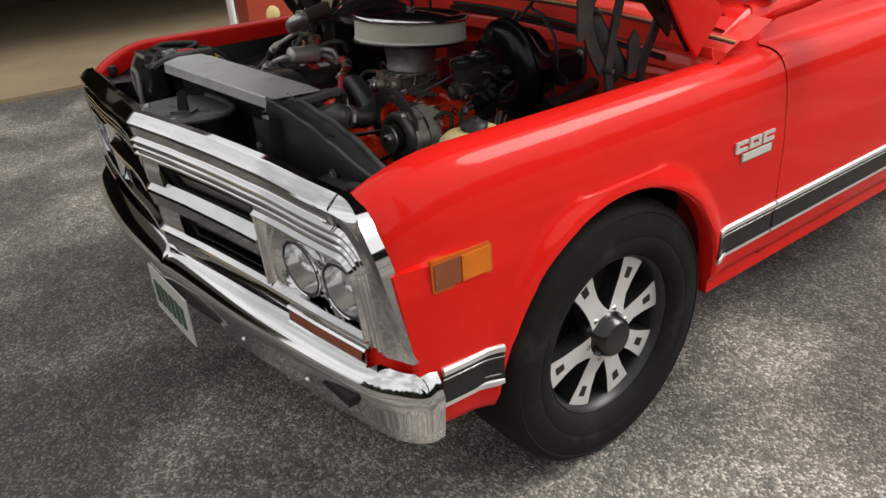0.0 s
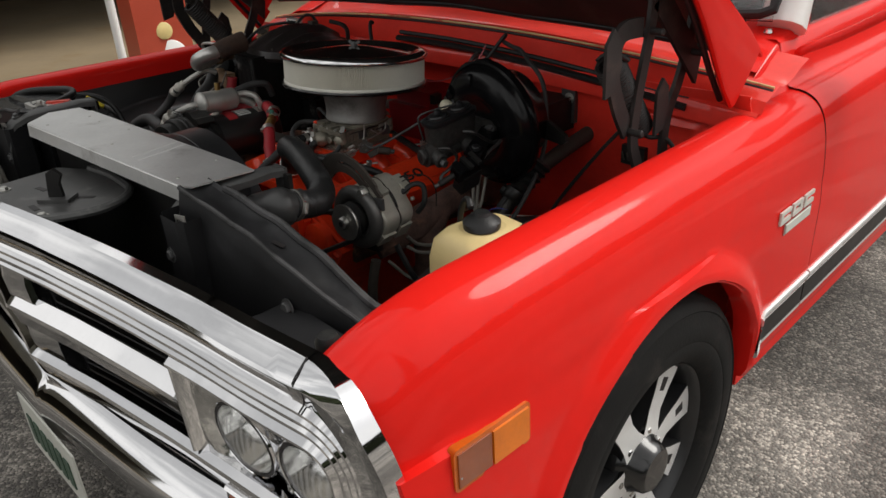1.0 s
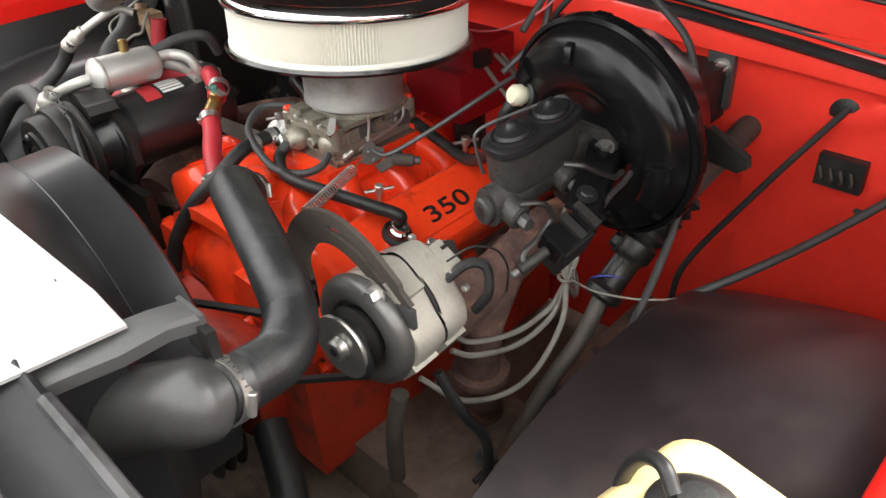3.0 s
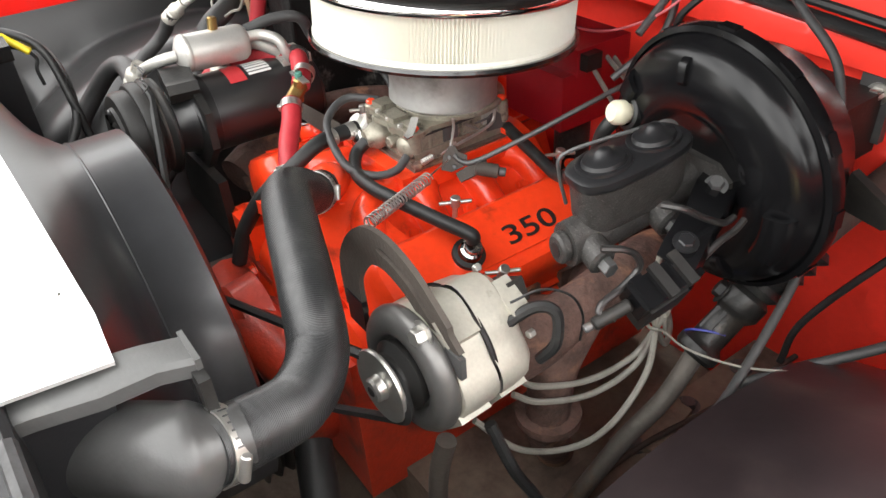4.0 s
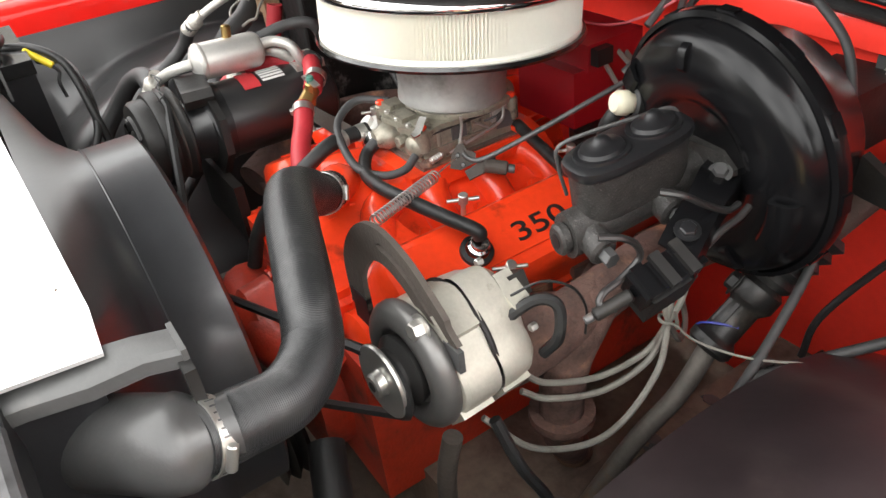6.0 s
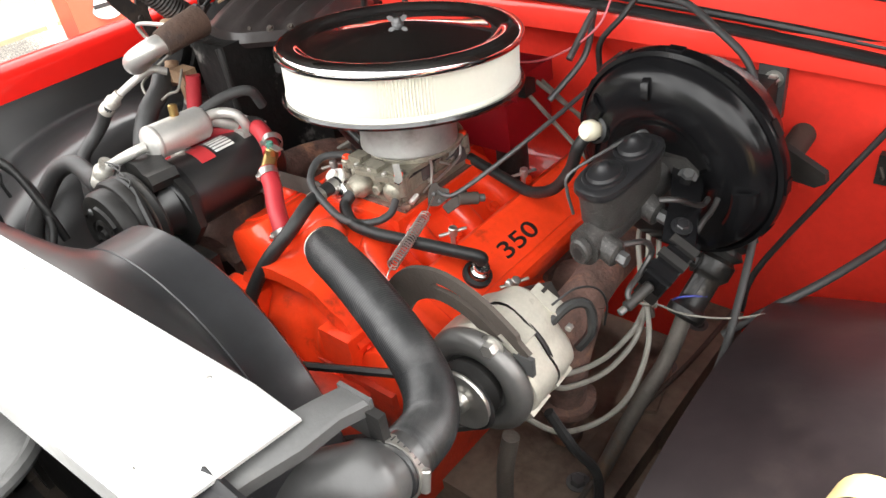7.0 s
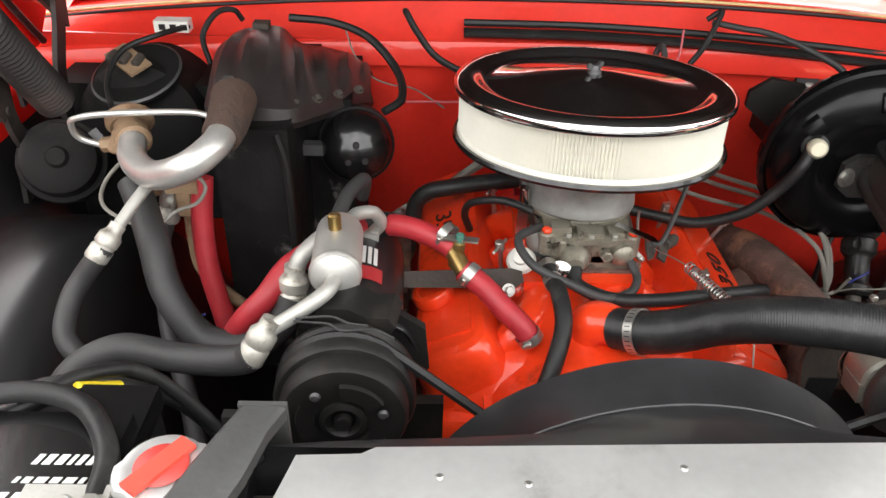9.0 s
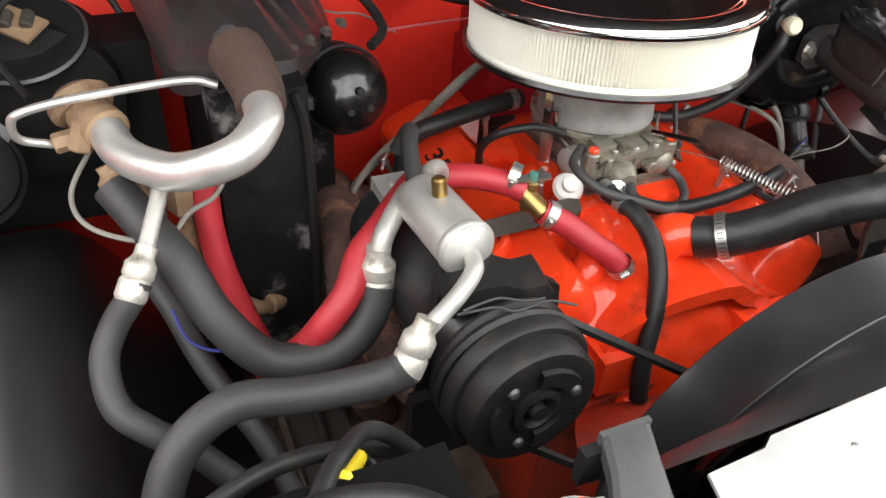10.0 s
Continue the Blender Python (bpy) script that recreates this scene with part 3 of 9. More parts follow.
# cream tube with red breaks stands for sunlight along the cowl edge
part("cowl_strip", tube(bmesh.new(), [p + V(0, 0.004, 0.0065) for p in seam], 0.0026, 8, 1), material("sunlit_edge_cream", (0.78, 0.56, 0.26), 0.5, var=0.2, scale=12, spots=(0.62, 0.10, 0.05), spot_scale=8, spot_at=(0.55, 0.7)), truck, "thin cream line painted for sunlight on the cowl edge")
for sg in (1, -1):
    up = [(0.852, 0.425, 0.970), (0.838, 0.52, 1.012), (0.828, 0.62, 1.048), (0.818, 0.72, 1.068), (0.815, 0.80, 1.066)]
    lo = [(0.862, 0.400, 0.962), (0.862, 0.48, 0.960), (0.862, 0.58, 0.960), (0.862, 0.66, 0.962), (0.862, 0.80, 0.962)]
    rows = [[V(sg * a[0], a[1], a[2]), V(sg * lerp(a[0], c[0], 0.12), lerp(a[1], c[1], 0.12), a[2] - 0.004), V(sg * lerp(a[0], c[0], 0.6), lerp(a[1], c[1], 0.55), lerp(a[2], c[2], 0.55)), V(sg * c[0], c[1], c[2]), V(sg * (c[0] + 0.012), c[1], c[2] - 0.012)] for a, c in zip(up, lo)]
    part("cowl_side", loft(rows), RED, truck, angle=50)
    top = [[V(sg * x, lerp(a[1], a[1] + 0.03, 0), a[2] + dz) for x, dz in ((a[0], 0.0), (a[0] - 0.03, 0.006), (a[0] - 0.10, 0.012))] for a in up[1:]]
    part("cowl_corner", loft(top), RED, truck, angle=60)
    part("cowl_nub", lathe(bmesh.new(), [(0.0, 0.010), (0.008, 0.008), (0.011, 0.0)], Matrix.Translation((sg * 0.788, 0.676, 1.066)), 16), CHROME_OLD, truck)
# black rubber seal on the ledge
bm = bmesh.new()
pts = [V(-0.15 + 0.10 * i, 0.394, 1.010 - 0.030 * max(0, (-0.15 + 0.10 * i) / 0.5) ** 1.6) for i in range(10)]
tube(bm, pts, 0.0115, 10, 6, flat=0.7)
tube(bm, [p + V(0.0, 0.010, 0.014) for p in pts], 0.006, 8, 6)
part("cowl_seal", bm, RUBBER, truck, "black rubber weather strip")

# firewall with a pressed recess and ribs
def firewall_y(x, z):
    y = 0.415 + 0.02 * smooth01((0.85 - z) / 0.2)
    y -= 0.010 * smooth01((z - 0.965) / 0.012)
    d = math.hypot((x - 0.02) / 0.27, (z - 0.80) / 0.20)
    y += 0.06 * smooth01((1.1 - d) / 0.5)
    rib = abs(math.hypot(x - 0.72, (z - 0.70) * 1.1) - 0.23)
    y -= 0.010 * smooth01(1 - rib / 0.012) * (x > 0.5)
    band = abs(z - 0.945 + 0.04 * max(0, abs(x) - 0.5))
    y -= 0.009 * smooth01(1 - band / 0.014)
    y += 0.03 * max(0, abs(x) - 0.7)
    return y
rows = [[V(x, firewall_y(x, z), z) for x in [-0.88 + 0.02 * i for i in range(89)]] for z in [0.34 + 0.0145 * j for j in range(46)]]
part("firewall", thick(loft(rows), 0.006), RED_DULL, truck, "red painted firewall with pressed ribs")

# hood, swung up about its hinges
HOOD = pose(0, 0.43, 1.036, 0, 0, 0) @ pose(0, 0, 0, -43, 0, 0)
def hood_z(x, y):
    return 0.090 - (0.040 + 0.045 * smooth01(-y / 0.35)) * abs(x / 0.86) ** 2.6 + 0.010 * smooth01((0.25 - abs(x)) / 0.2) - 0.05 * max(0, (-y - 0.95) / 0.2) ** 2
rows = [[HOOD @ V(x * (1 - 0.03 * max(0, -y - 0.7)), y, hood_z(x, y)) for x in [-0.862 + 0.0431 * i for i in range(41)]] for y in [0.02 - 0.0295 * j for j in range(41)]]
hood = part("hood", thick(loft(rows), 0.004), RED, truck, angle=45)
def hem(y):
    """The lower edge of the hood's side flange, deepest at the rear."""
    return -0.086 + 0.036 * smooth01(-y / 0.30) + 0.020 * min(1, max(0, -y - 0.2) / 0.9)
for sg in (1, -1):
    rr = [[HOOD @ V(sg * (0.862 - dx), y, dz) for dx, dz in ((0.0, hood_z(0.862, y)), (0.001, hem(y) + 0.010), (0.004, hem(y) + 0.002), (0.009, hem(y)), (0.016, hem(y) + 0.004), (0.020, hem(y) + 0.012), (0.024, -0.012))] for y in [0.0 - 0.06 * j for j in range(20)]]
    part("hood_flange", loft(rr), RED, hood)
    part("flange_seal", tube(bmesh.new(), [HOOD @ V(sg * (0.862 - 0.030), y, hem(y) + 0.010) for y in [-0.01 - 0.1 * j for j in range(11)]], 0.006, 8, 2), RUBBER, hood)
bm = bmesh.new()
rows = [[HOOD @ V(x, y, hood_z(x, y) - 0.022 + 0.006 * math.sin(x * 9) * math.sin(y * 7)) for x in [-0.82 + 0.082 * i for i in range(21)]] for y in [0.0 - 0.0725 * j for j in range(17)]]
join(bm, thick(loft(rows), 0.004))
part("hood_underside", bm, BLACK_DULL, hood, "black painted hood underside with stiffening ribs")
for x0 in (-0.42, 0.0, 0.42):
    z0 = hood_z(x0, -0.4) - 0.05
    part("hood_rib", box(x0 - 0.05, x0 + 0.05, -1.06, -0.30, z0, z0 + 0.035, 0.012, HOOD), BLACK_DULL, hood)
part("hood_seal", tube(bmesh.new(), [HOOD @ V(-0.8 + 0.16 * i, -0.012, hood_z(-0.8 + 0.16 * i, 0) - 0.022) for i in range(11)], 0.010, 8, 3), RUBBER, hood)

# wheels
def build_wheel(at, sg):
    w = new("wheel")
    w.parent = truck
    m = axis_frame(at, (sg, 0, 0))
    R = 0.358
    prof = [(0.222, -0.12), (0.245, -0.124), (0.29, -0.130), (0.335, -0.122), (0.351, -0.105), (0.357, -0.07), (R, 0.0), (0.357, 0.07), (0.351, 0.105), (0.340, 0.118),
            (0.332, 0.122), (0.329, 0.124), (0.326, 0.122), (0.30, 0.129), (0.272, 0.131), (0.268, 0.129), (0.262, 0.1305), (0.24, 0.126), (0.225, 0.118), (0.218, 0.108), (0.214, 0.10)]
    tyre = part("tyre", lathe(bmesh.new(), prof, m, 96), TYRE, w, "black road tyre with a plain sidewall")
    rim = part("rim", lathe(bmesh.new(), [(0.212, -0.11), (0.205, -0.06), (0.195, 0.02), (0.198, 0.070), (0.207, 0.098), (0.214, 0.104), (0.2165, 0.100), (0.214, 0.09)], m, 72), WHEEL_DARK, w, "dark grey rim barrel")
    part("rim_lip", lathe(bmesh.new(), [(0.207, 0.098), (0.210, 0.1025), (0.2145, 0.106), (0.2165, 0.104), (0.218, 0.098)], m, 72), WHEEL_DARK, w)
    part("backing", lathe(bmesh.new(), [(0.0, -0.02), (0.12, -0.02), (0.17, -0.03), (0.19, -0.05)], m, 40), GRIME, w)
    # seven spokes: dark sides, machined faces, each with a slot
    SPOKE = [(0.058, -0.036), (0.080, -0.029), (0.11, -0.0265), (0.15, -0.031), (0.185, -0.039), (0.2055, -0.043), (0.2105, 0.0), (0.2055, 0.043), (0.185, 0.039), (0.15, 0.031), (0.11, 0.0265), (0.080, 0.029), (0.058, 0.036)]
    SLOT = [(0.149, -0.010), (0.178, -0.012), (0.178, 0.012), (0.149, 0.010)]
    for deg in (61, 11, -33, -72, -117, -167, 118):
        sm = m @ Matrix.Rotation(radians(deg), 4, "Z")
        part("spoke", prism(SPOKE, 0.040, 0.084, sm, 0.004), WHEEL_DARK, w)
        bm = bmesh.new()
        vo = [bm.verts.new(sm @ V(x, y * 0.95, 0.0852 + 0.012 * max(0, (0.1 - x) / 0.05))) for x, y in SPOKE]
        vh = [bm.verts.new(sm @ V(x, y, 0.0852)) for x, y in SLOT]
        bmesh.ops.triangle_fill(bm, use_beauty=True, edges=[bm.edges.new((vo[i], vo[(i + 1) % len(vo)])) for i in range(len(vo))] + [bm.edges.new((vh[i], vh[(i + 1) % 4])) for i in range(4)])
        part("spoke_face", bm, MACHINED, w, "machined bright spoke face")
        part("slot", prism([(x, y * 1.05) for x, y in SLOT], 0.0825, 0.0846, sm, 0), PRINT, w)
    hub = part("hub_cap", lathe(bmesh.new(), [(0.078, 0.03), (0.076, 0.075), (0.064, 0.092), (0.055, 0.105), (0.052, 0.120), (0.044, 0.128), (0.0, 0.131)], m, 32), BLACK_GLOSS, w, "round dark centre cap")
    for k in range(6):
        q = m @ Matrix.Rotation(math.radians(60 * k + 10), 4, "Z") @ Vector((0.067, 0, 0.072))
        part("lug_nut", cyl(bmesh.new(), q, q + Vector((sg * 0.022, 0, 0)), 0.0095, 6, 0.002), CHROME_OLD, w)
    return w
for sg in (1, -1):
    build_wheel((sg * 0.842, -0.014, 0.360), sg)
    build_wheel((sg * 0.825, 2.95, 0.356), sg)
# pickup bed, beyond the cab
for sg in (1, -1):
    rr = [[V(sg * side_x(z), y, z) for z in [lerp(0.94, 0.40, j / 10) for j in range(11)]] for y in [2.08 + 0.2 * i for i in range(12)]]
    part("bed_side", thick(loft(rr), 0.05), RED, truck)
part("bed_floor", box(-0.92, 0.92, 2.08, 4.25, 0.55, 0.60, 0.01), BLACK_DULL, truck)
part("tailgate", box(-0.92, 0.92, 4.24, 4.30, 0.5, 0.94, 0.01), RED, truck)

LINER = material("dark_undercoat", (0.017, 0.012, 0.013), 0.38, spec=0.35, coat=0.12, coat_rough=0.3, var=0.45, scale=6, spots=(0.045, 0.034, 0.031), spot_scale=5, spot_at=(0.5, 0.8), bump=0.22, bump_scale=14)
# wheel housings (inner fenders): black pressed shells between fender and engine
def inner_fender(sg):
    rows = []
    for i in range(46):
        y = -0.60 + 1.02 * i / 45
        d = (y - ARCH_Y + 0.02) / 0.46
        hump = 0.40 * math.sqrt(max(0.0, 1 - d * d)) if abs(d) < 1 else 0.0
        top = 0.42 + hump
        row = []
        row.append(V(sg * 0.848, y, 0.905))
        row.append(V(sg * 0.842, y, 0.89))
        row.append(V(sg * 0.838, y, max(top + 0.012, 0.80)))
        row.append(V(sg * 0.825, y, max(top + 0.004, 0.785)))
        for t in [j / 10 for j in range(11)]:
            x = lerp(0.80, 0.50, t)
            z = lerp(max(top, 0.42) - (0.075 * t ** 1.5 if sg > 0 else 0.0), 0.42, smooth01((t - (0.80 if sg > 0 else 0.35)) / (0.20 if sg > 0 else 0.65)) ** 1.2)
            row.append(V(sg * x, y, z))
        row.append(V(sg * 0.48, y, 0.36))
        rows.append(row)
    return rows
part("wheel_housing", thick(loft(inner_fender(1)), 0.004), LINER, truck, "black dusty wheel housing", angle=60)
part("wheel_housing", thick(loft(inner_fender(-1)), 0.004), BLACK_SHEEN, truck, "black satin wheel housing", angle=60)

# side trim, markers, badges
def skin_x(y, z):
    """The outer skin of fender and door at one place."""
    x = side_x(z)
    front = max(0.0, min(1.0, (-0.42 - y) / 0.244))
    e = math.hypot(y - ARCH_Y, z - ARCH_Z) - ARCH_R
    return x - 0.016 * front ** 2 + 0.016 * smooth01(1 - max(0, e - 0.010) / 0.055)
for sg in (1, -1):
    for y0, y1 in ((-0.556, -0.408), (0.360, 0.634), (0.642, 1.77)):
        ys = [lerp(y0, y1, i / 14) for i in range(15)]
        for z0, z1, mat_, nm, d in ((0.448, 0.524, PRINT, "trim_inlay", 0.003), (0.518, 0.537, ANODISED, "trim_edge", 0.007), (0.435, 0.454, ANODISED, "trim_edge", 0.007), (0.463, 0.467, CHROME_OLD, "trim_line", 0.004), (0.506, 0.510, CHROME_OLD, "trim_line", 0.004)):
            c = 0.004 if nm == "trim_edge" else 0.0006
            rows = [[V(sg * (skin_x(y, 0.5 * (z0 + z1)) + dx), y, z) for dx, z in ((-0.006, z0), (d - c, z0), (d, z0 + c), (d, z1 - c), (d - c, z1), (-0.006, z1))] for y in ys]
            bm = loft(rows)
            for r in (rows[0], rows[-1]):
                bm.faces.new([bm.verts.new(p) for p in r])
            part(nm, bm, mat_, truck, "black inlay of the side trim" if mat_ is PRINT else "")
for sg in (1, -1):
    lean_ = (skin_x(-0.427, 0.742) - skin_x(-0.557, 0.742)) / 0.130
    m = axis_frame((sg * (0.5 * (skin_x(-0.427, 0.742) + skin_x(-0.557, 0.742)) - 0.0008), -0.492, 0.742), (sg, -lean_, 0.02))
    if sg > 0:
        body = prism([(cx * 0.064 + 0.008 * math.cos(radians(a)), cy * 0.026 + 0.008 * math.sin(radians(a))) for cx, cy, a0 in ((1, 1, 0), (-1, 1, 90), (-1, -1, 180), (1, -1, 270)) for a in range(a0, a0 + 91, 30)], -0.010, 0.003, m, 0.0015)
        ml = part("marker_light", body, AMBER_DARK, truck, "amber side marker lamp with a moulded rim")
        part("lens", box(-0.066, -0.006, -0.027, 0.027, -0.002, 0.0052, 0.002, m), SIGNAL_BROWN, ml, "darker brown half of the lens")
        part("lens", box(-0.003, 0.066, -0.027, 0.027, -0.002, 0.0066, 0.003, m), AMBER, ml, "bright amber half of the lens")
        for u in (-0.062, 0.062):
            part("screw", lathe(bmesh.new(), [(0, 0.0055), (0.003, 0.005), (0.0035, 0.002)], m @ Matrix.Translation((u, -0.012 if u < 0 else 0.0, 0)), 10), CHROME, ml)
bd = part("badge", box(0.972, 0.979, 0.43, 0.575, 0.704, 0.730, 0.003), CHROME_OLD, truck, "bright rectangular badge with blocky raised shapes above")
part("badge_plate", box(0.9785, 0.981, 0.437, 0.568, 0.708, 0.727, 0.001), WHITE_GREY, bd)
for k in range(3):
    y = 0.405 + 0.062 * k
    bm = box(0.974, 0.979, y, y + 0.052, 0.735, 0.745, 0.002)
    join(bm, box(0.974, 0.979, y, y + 0.052, 0.755, 0.764, 0.002))
    join(bm, box(0.974, 0.9786, y + 0.001, y + 0.013, 0.7455, 0.7545, 0.001))
    if k == 1:
        join(bm, box(0.974, 0.9786, y + 0.039, y + 0.051, 0.7455, 0.7545, 0.001))
    part("badge_block", bm, WHITE_GREY, bd)

# door mirror on the door top
mr = part("door_mirror", tube(bmesh.new(), [V(0.842, 0.72, 1.012), V(0.858, 0.725, 1.028), V(0.90, 0.77, 1.048), V(0.96, 0.81, 1.085), V(1.03, 0.86, 1.135)], 0.011, 12, 6), RED, truck, "door mirror on a red painted arm")
part("mirror_head", box(0.985, 1.165, 0.87, 0.93, 1.075, 1.205, 0.03), BLACK_GLOSS, mr)

# front: grille, lamp panels, bumper; the front is a shallow prow in plan
ORIGIN = V(0, 0.036, 0)
PROW = [(0.0, -0.826), (0.03, -0.820), (0.20, -0.790), (0.45, -0.756), (0.70, -0.728), (0.87, -0.704), (1.02, -0.678)]
def front_y(x):
    a = abs(x)
    k = -0.028 * smooth01(-x / 0.5)
    for (x0, y0), (x1, y1) in zip(PROW, PROW[1:]):
        if a <= x1:
            return lerp(y0, y1, (a - x0) / (x1 - x0)) + k
    return PROW[-1][1] + k
def front_bar(x0, x1, sec, n=24, name="grille_bar", mat=CHROME, parent=truck, label=""):
    """sec: closed outline of (dy, z) swept along the front."""
    rows = [[V(x, front_y(x) + dy + 0.03 * (0.919 - z), z) for dy, z in sec] for x in [lerp(x0, x1, i / n) for i in range(n + 1)]]
    bm = loft(rows, closed_u=True)
    for r in (0, -1):
        bm.faces.new([bm.verts.new(p) for p in rows[r]])
    bmesh.ops.remove_doubles(bm, verts=bm.verts, dist=1e-5)
    return part(name, bm, mat, parent, label, angle=24)
grille = new("grille")
grille.parent = truck
tagged(grille, "wide chrome grille with two dark openings a side")
# stepped section of the top moulding: (share of its height, depth)
STEP = [(0.0, 0.050), (0.0, 0.032), (0.02, 0.026), (0.15, 0.003), (0.19, 0.0), (0.21, 0.003), (0.23, 0.011), (0.41, 0.013), (0.43, 0.011), (0.475, 0.001), (0.50, 0.000), (0.52, 0.008),
        (0.55, 0.010), (0.60, 0.001), (0.625, 0.000), (0.645, 0.009), (0.69, 0.011), (0.735, 0.002), (0.76, 0.001), (0.78, 0.010), (0.84, 0.012)]
front_bar(-0.52, 0.52, [(0.07, 0.905)] + [(dy, 0.928 - 0.14 * u) for u, dy in STEP] + [(0.02, 0.803), (0.07, 0.803)], 52, parent=grille)
front_bar(-0.515, 0.515, [(0.09, 0.747), (0.026, 0.746), (0.001, 0.724), (-0.002, 0.717), (0.004, 0.709), (0.010, 0.674), (0.020, 0.664), (0.09, 0.660)], 52, parent=grille)
front_bar(-0.86, 0.86, [(0.09, 0.607), (0.016, 0.606), (0.003, 0.598), (0.0, 0.591), (0.006, 0.583), (0.008, 0.570), (0.012, 0.550), (0.034, 0.545), (0.034, 0.534), (0.012, 0.530), (0.006, 0.516), (0.016, 0.505), (0.09, 0.50)], 60, parent=grille)
front_bar(-0.078, 0.078, [(0.08, 0.81), (0.020, 0.808), (0.014, 0.78), (0.014, 0.74), (0.08, 0.735)], 16, name="grille_divider", parent=grille)
front_bar(-0.105, 0.105, [(0.08, 0.67), (0.018, 0.668), (0.016, 0.64), (0.018, 0.60), (0.08, 0.598)], 16, name="grille_divider", parent=grille)
front_bar(-0.54, 0.54, [(0.10, 0.83), (0.094, 0.83), (0.094, 0.58), (0.10, 0.58)], 20, name="grille_backing", mat=HEADLINER, parent=grille)
for z in (0.765, 0.783, 0.622, 0.640):
    front_bar(-0.51, 0.51, [(0.075, z - 0.003), (0.055, z - 0.002), (0.055, z + 0.002), (0.075, z + 0.003)], 20, name="grille_fin", mat=BLACK_DULL, parent=grille)


def rounded(c0, c1, corner, r, n):
    """Points from c0 to c1 round a corner of radius r."""
    a = V(*corner, 0)
    p0, p1 = V(*c0, 0), V(*c1, 0)
    d0, d1 = (p0 - a).normalized(), (p1 - a).normalized()
    s0, s1 = a + d0 * r, a + d1 * r
    out = [p0.lerp(s0, i / n) for i in range(n)]
    out += [s0 * (1 - t) ** 2 + a * 2 * t * (1 - t) + s1 * t * t for t in [i / n for i in range(n)]]
    out += [s1.lerp(p1, i / n) for i in range(n + 1)]
    return out


def clear_lens(name):
    """Thin fluted lamp glass: mostly clear, with a little gloss and scatter."""
    mt = bpy.data.materials.new(name)
    mt.use_nodes = True
    nt = mt.node_tree
    nt.nodes.remove(nt.nodes["Principled BSDF"])
    clear, gloss, scatter = nt.nodes.new("ShaderNodeBsdfTransparent"), nt.nodes.new("ShaderNodeBsdfGlossy"), nt.nodes.new("ShaderNodeBsdfDiffuse")
    gloss.inputs["Roughness"].default_value = 0.05
    scatter.inputs["Color"].default_value = (0.8, 0.8, 0.8, 1)
    wave, ramp = nt.nodes.new("ShaderNodeTexWave"), nt.nodes.new("ShaderNodeMapRange")
    wave.inputs["Scale"].default_value = 28.0
    co = nt.nodes.new("ShaderNodeTexCoord")
    nt.links.new(co.outputs["Object"], wave.inputs["Vector"])
    ramp.inputs["To Min"].default_value, ramp.inputs["To Max"].default_value = 0.04, 0.30
    nt.links.new(wave.outputs["Fac"], ramp.inputs["Value"])
    m1, m2 = nt.nodes.new("ShaderNodeMixShader"), nt.nodes.new("ShaderNodeMixShader")
    nt.links.new(ramp.outputs["Result"], m1.inputs["Fac"])
    nt.links.new(clear.outputs[0], m1.inputs[1])
    nt.links.new(scatter.outputs[0], m1.inputs[2])
    m2.inputs["Fac"].default_value = 0.10
    nt.links.new(m1.outputs[0], m2.inputs[1])
    nt.links.new(gloss.outputs[0], m2.inputs[2])
    nt.links.new(m2.outputs[0], nt.nodes["Material Output"].inputs["Surface"])
    return mt
LAMP_CLEAR = clear_lens("fluted_lamp_glass")
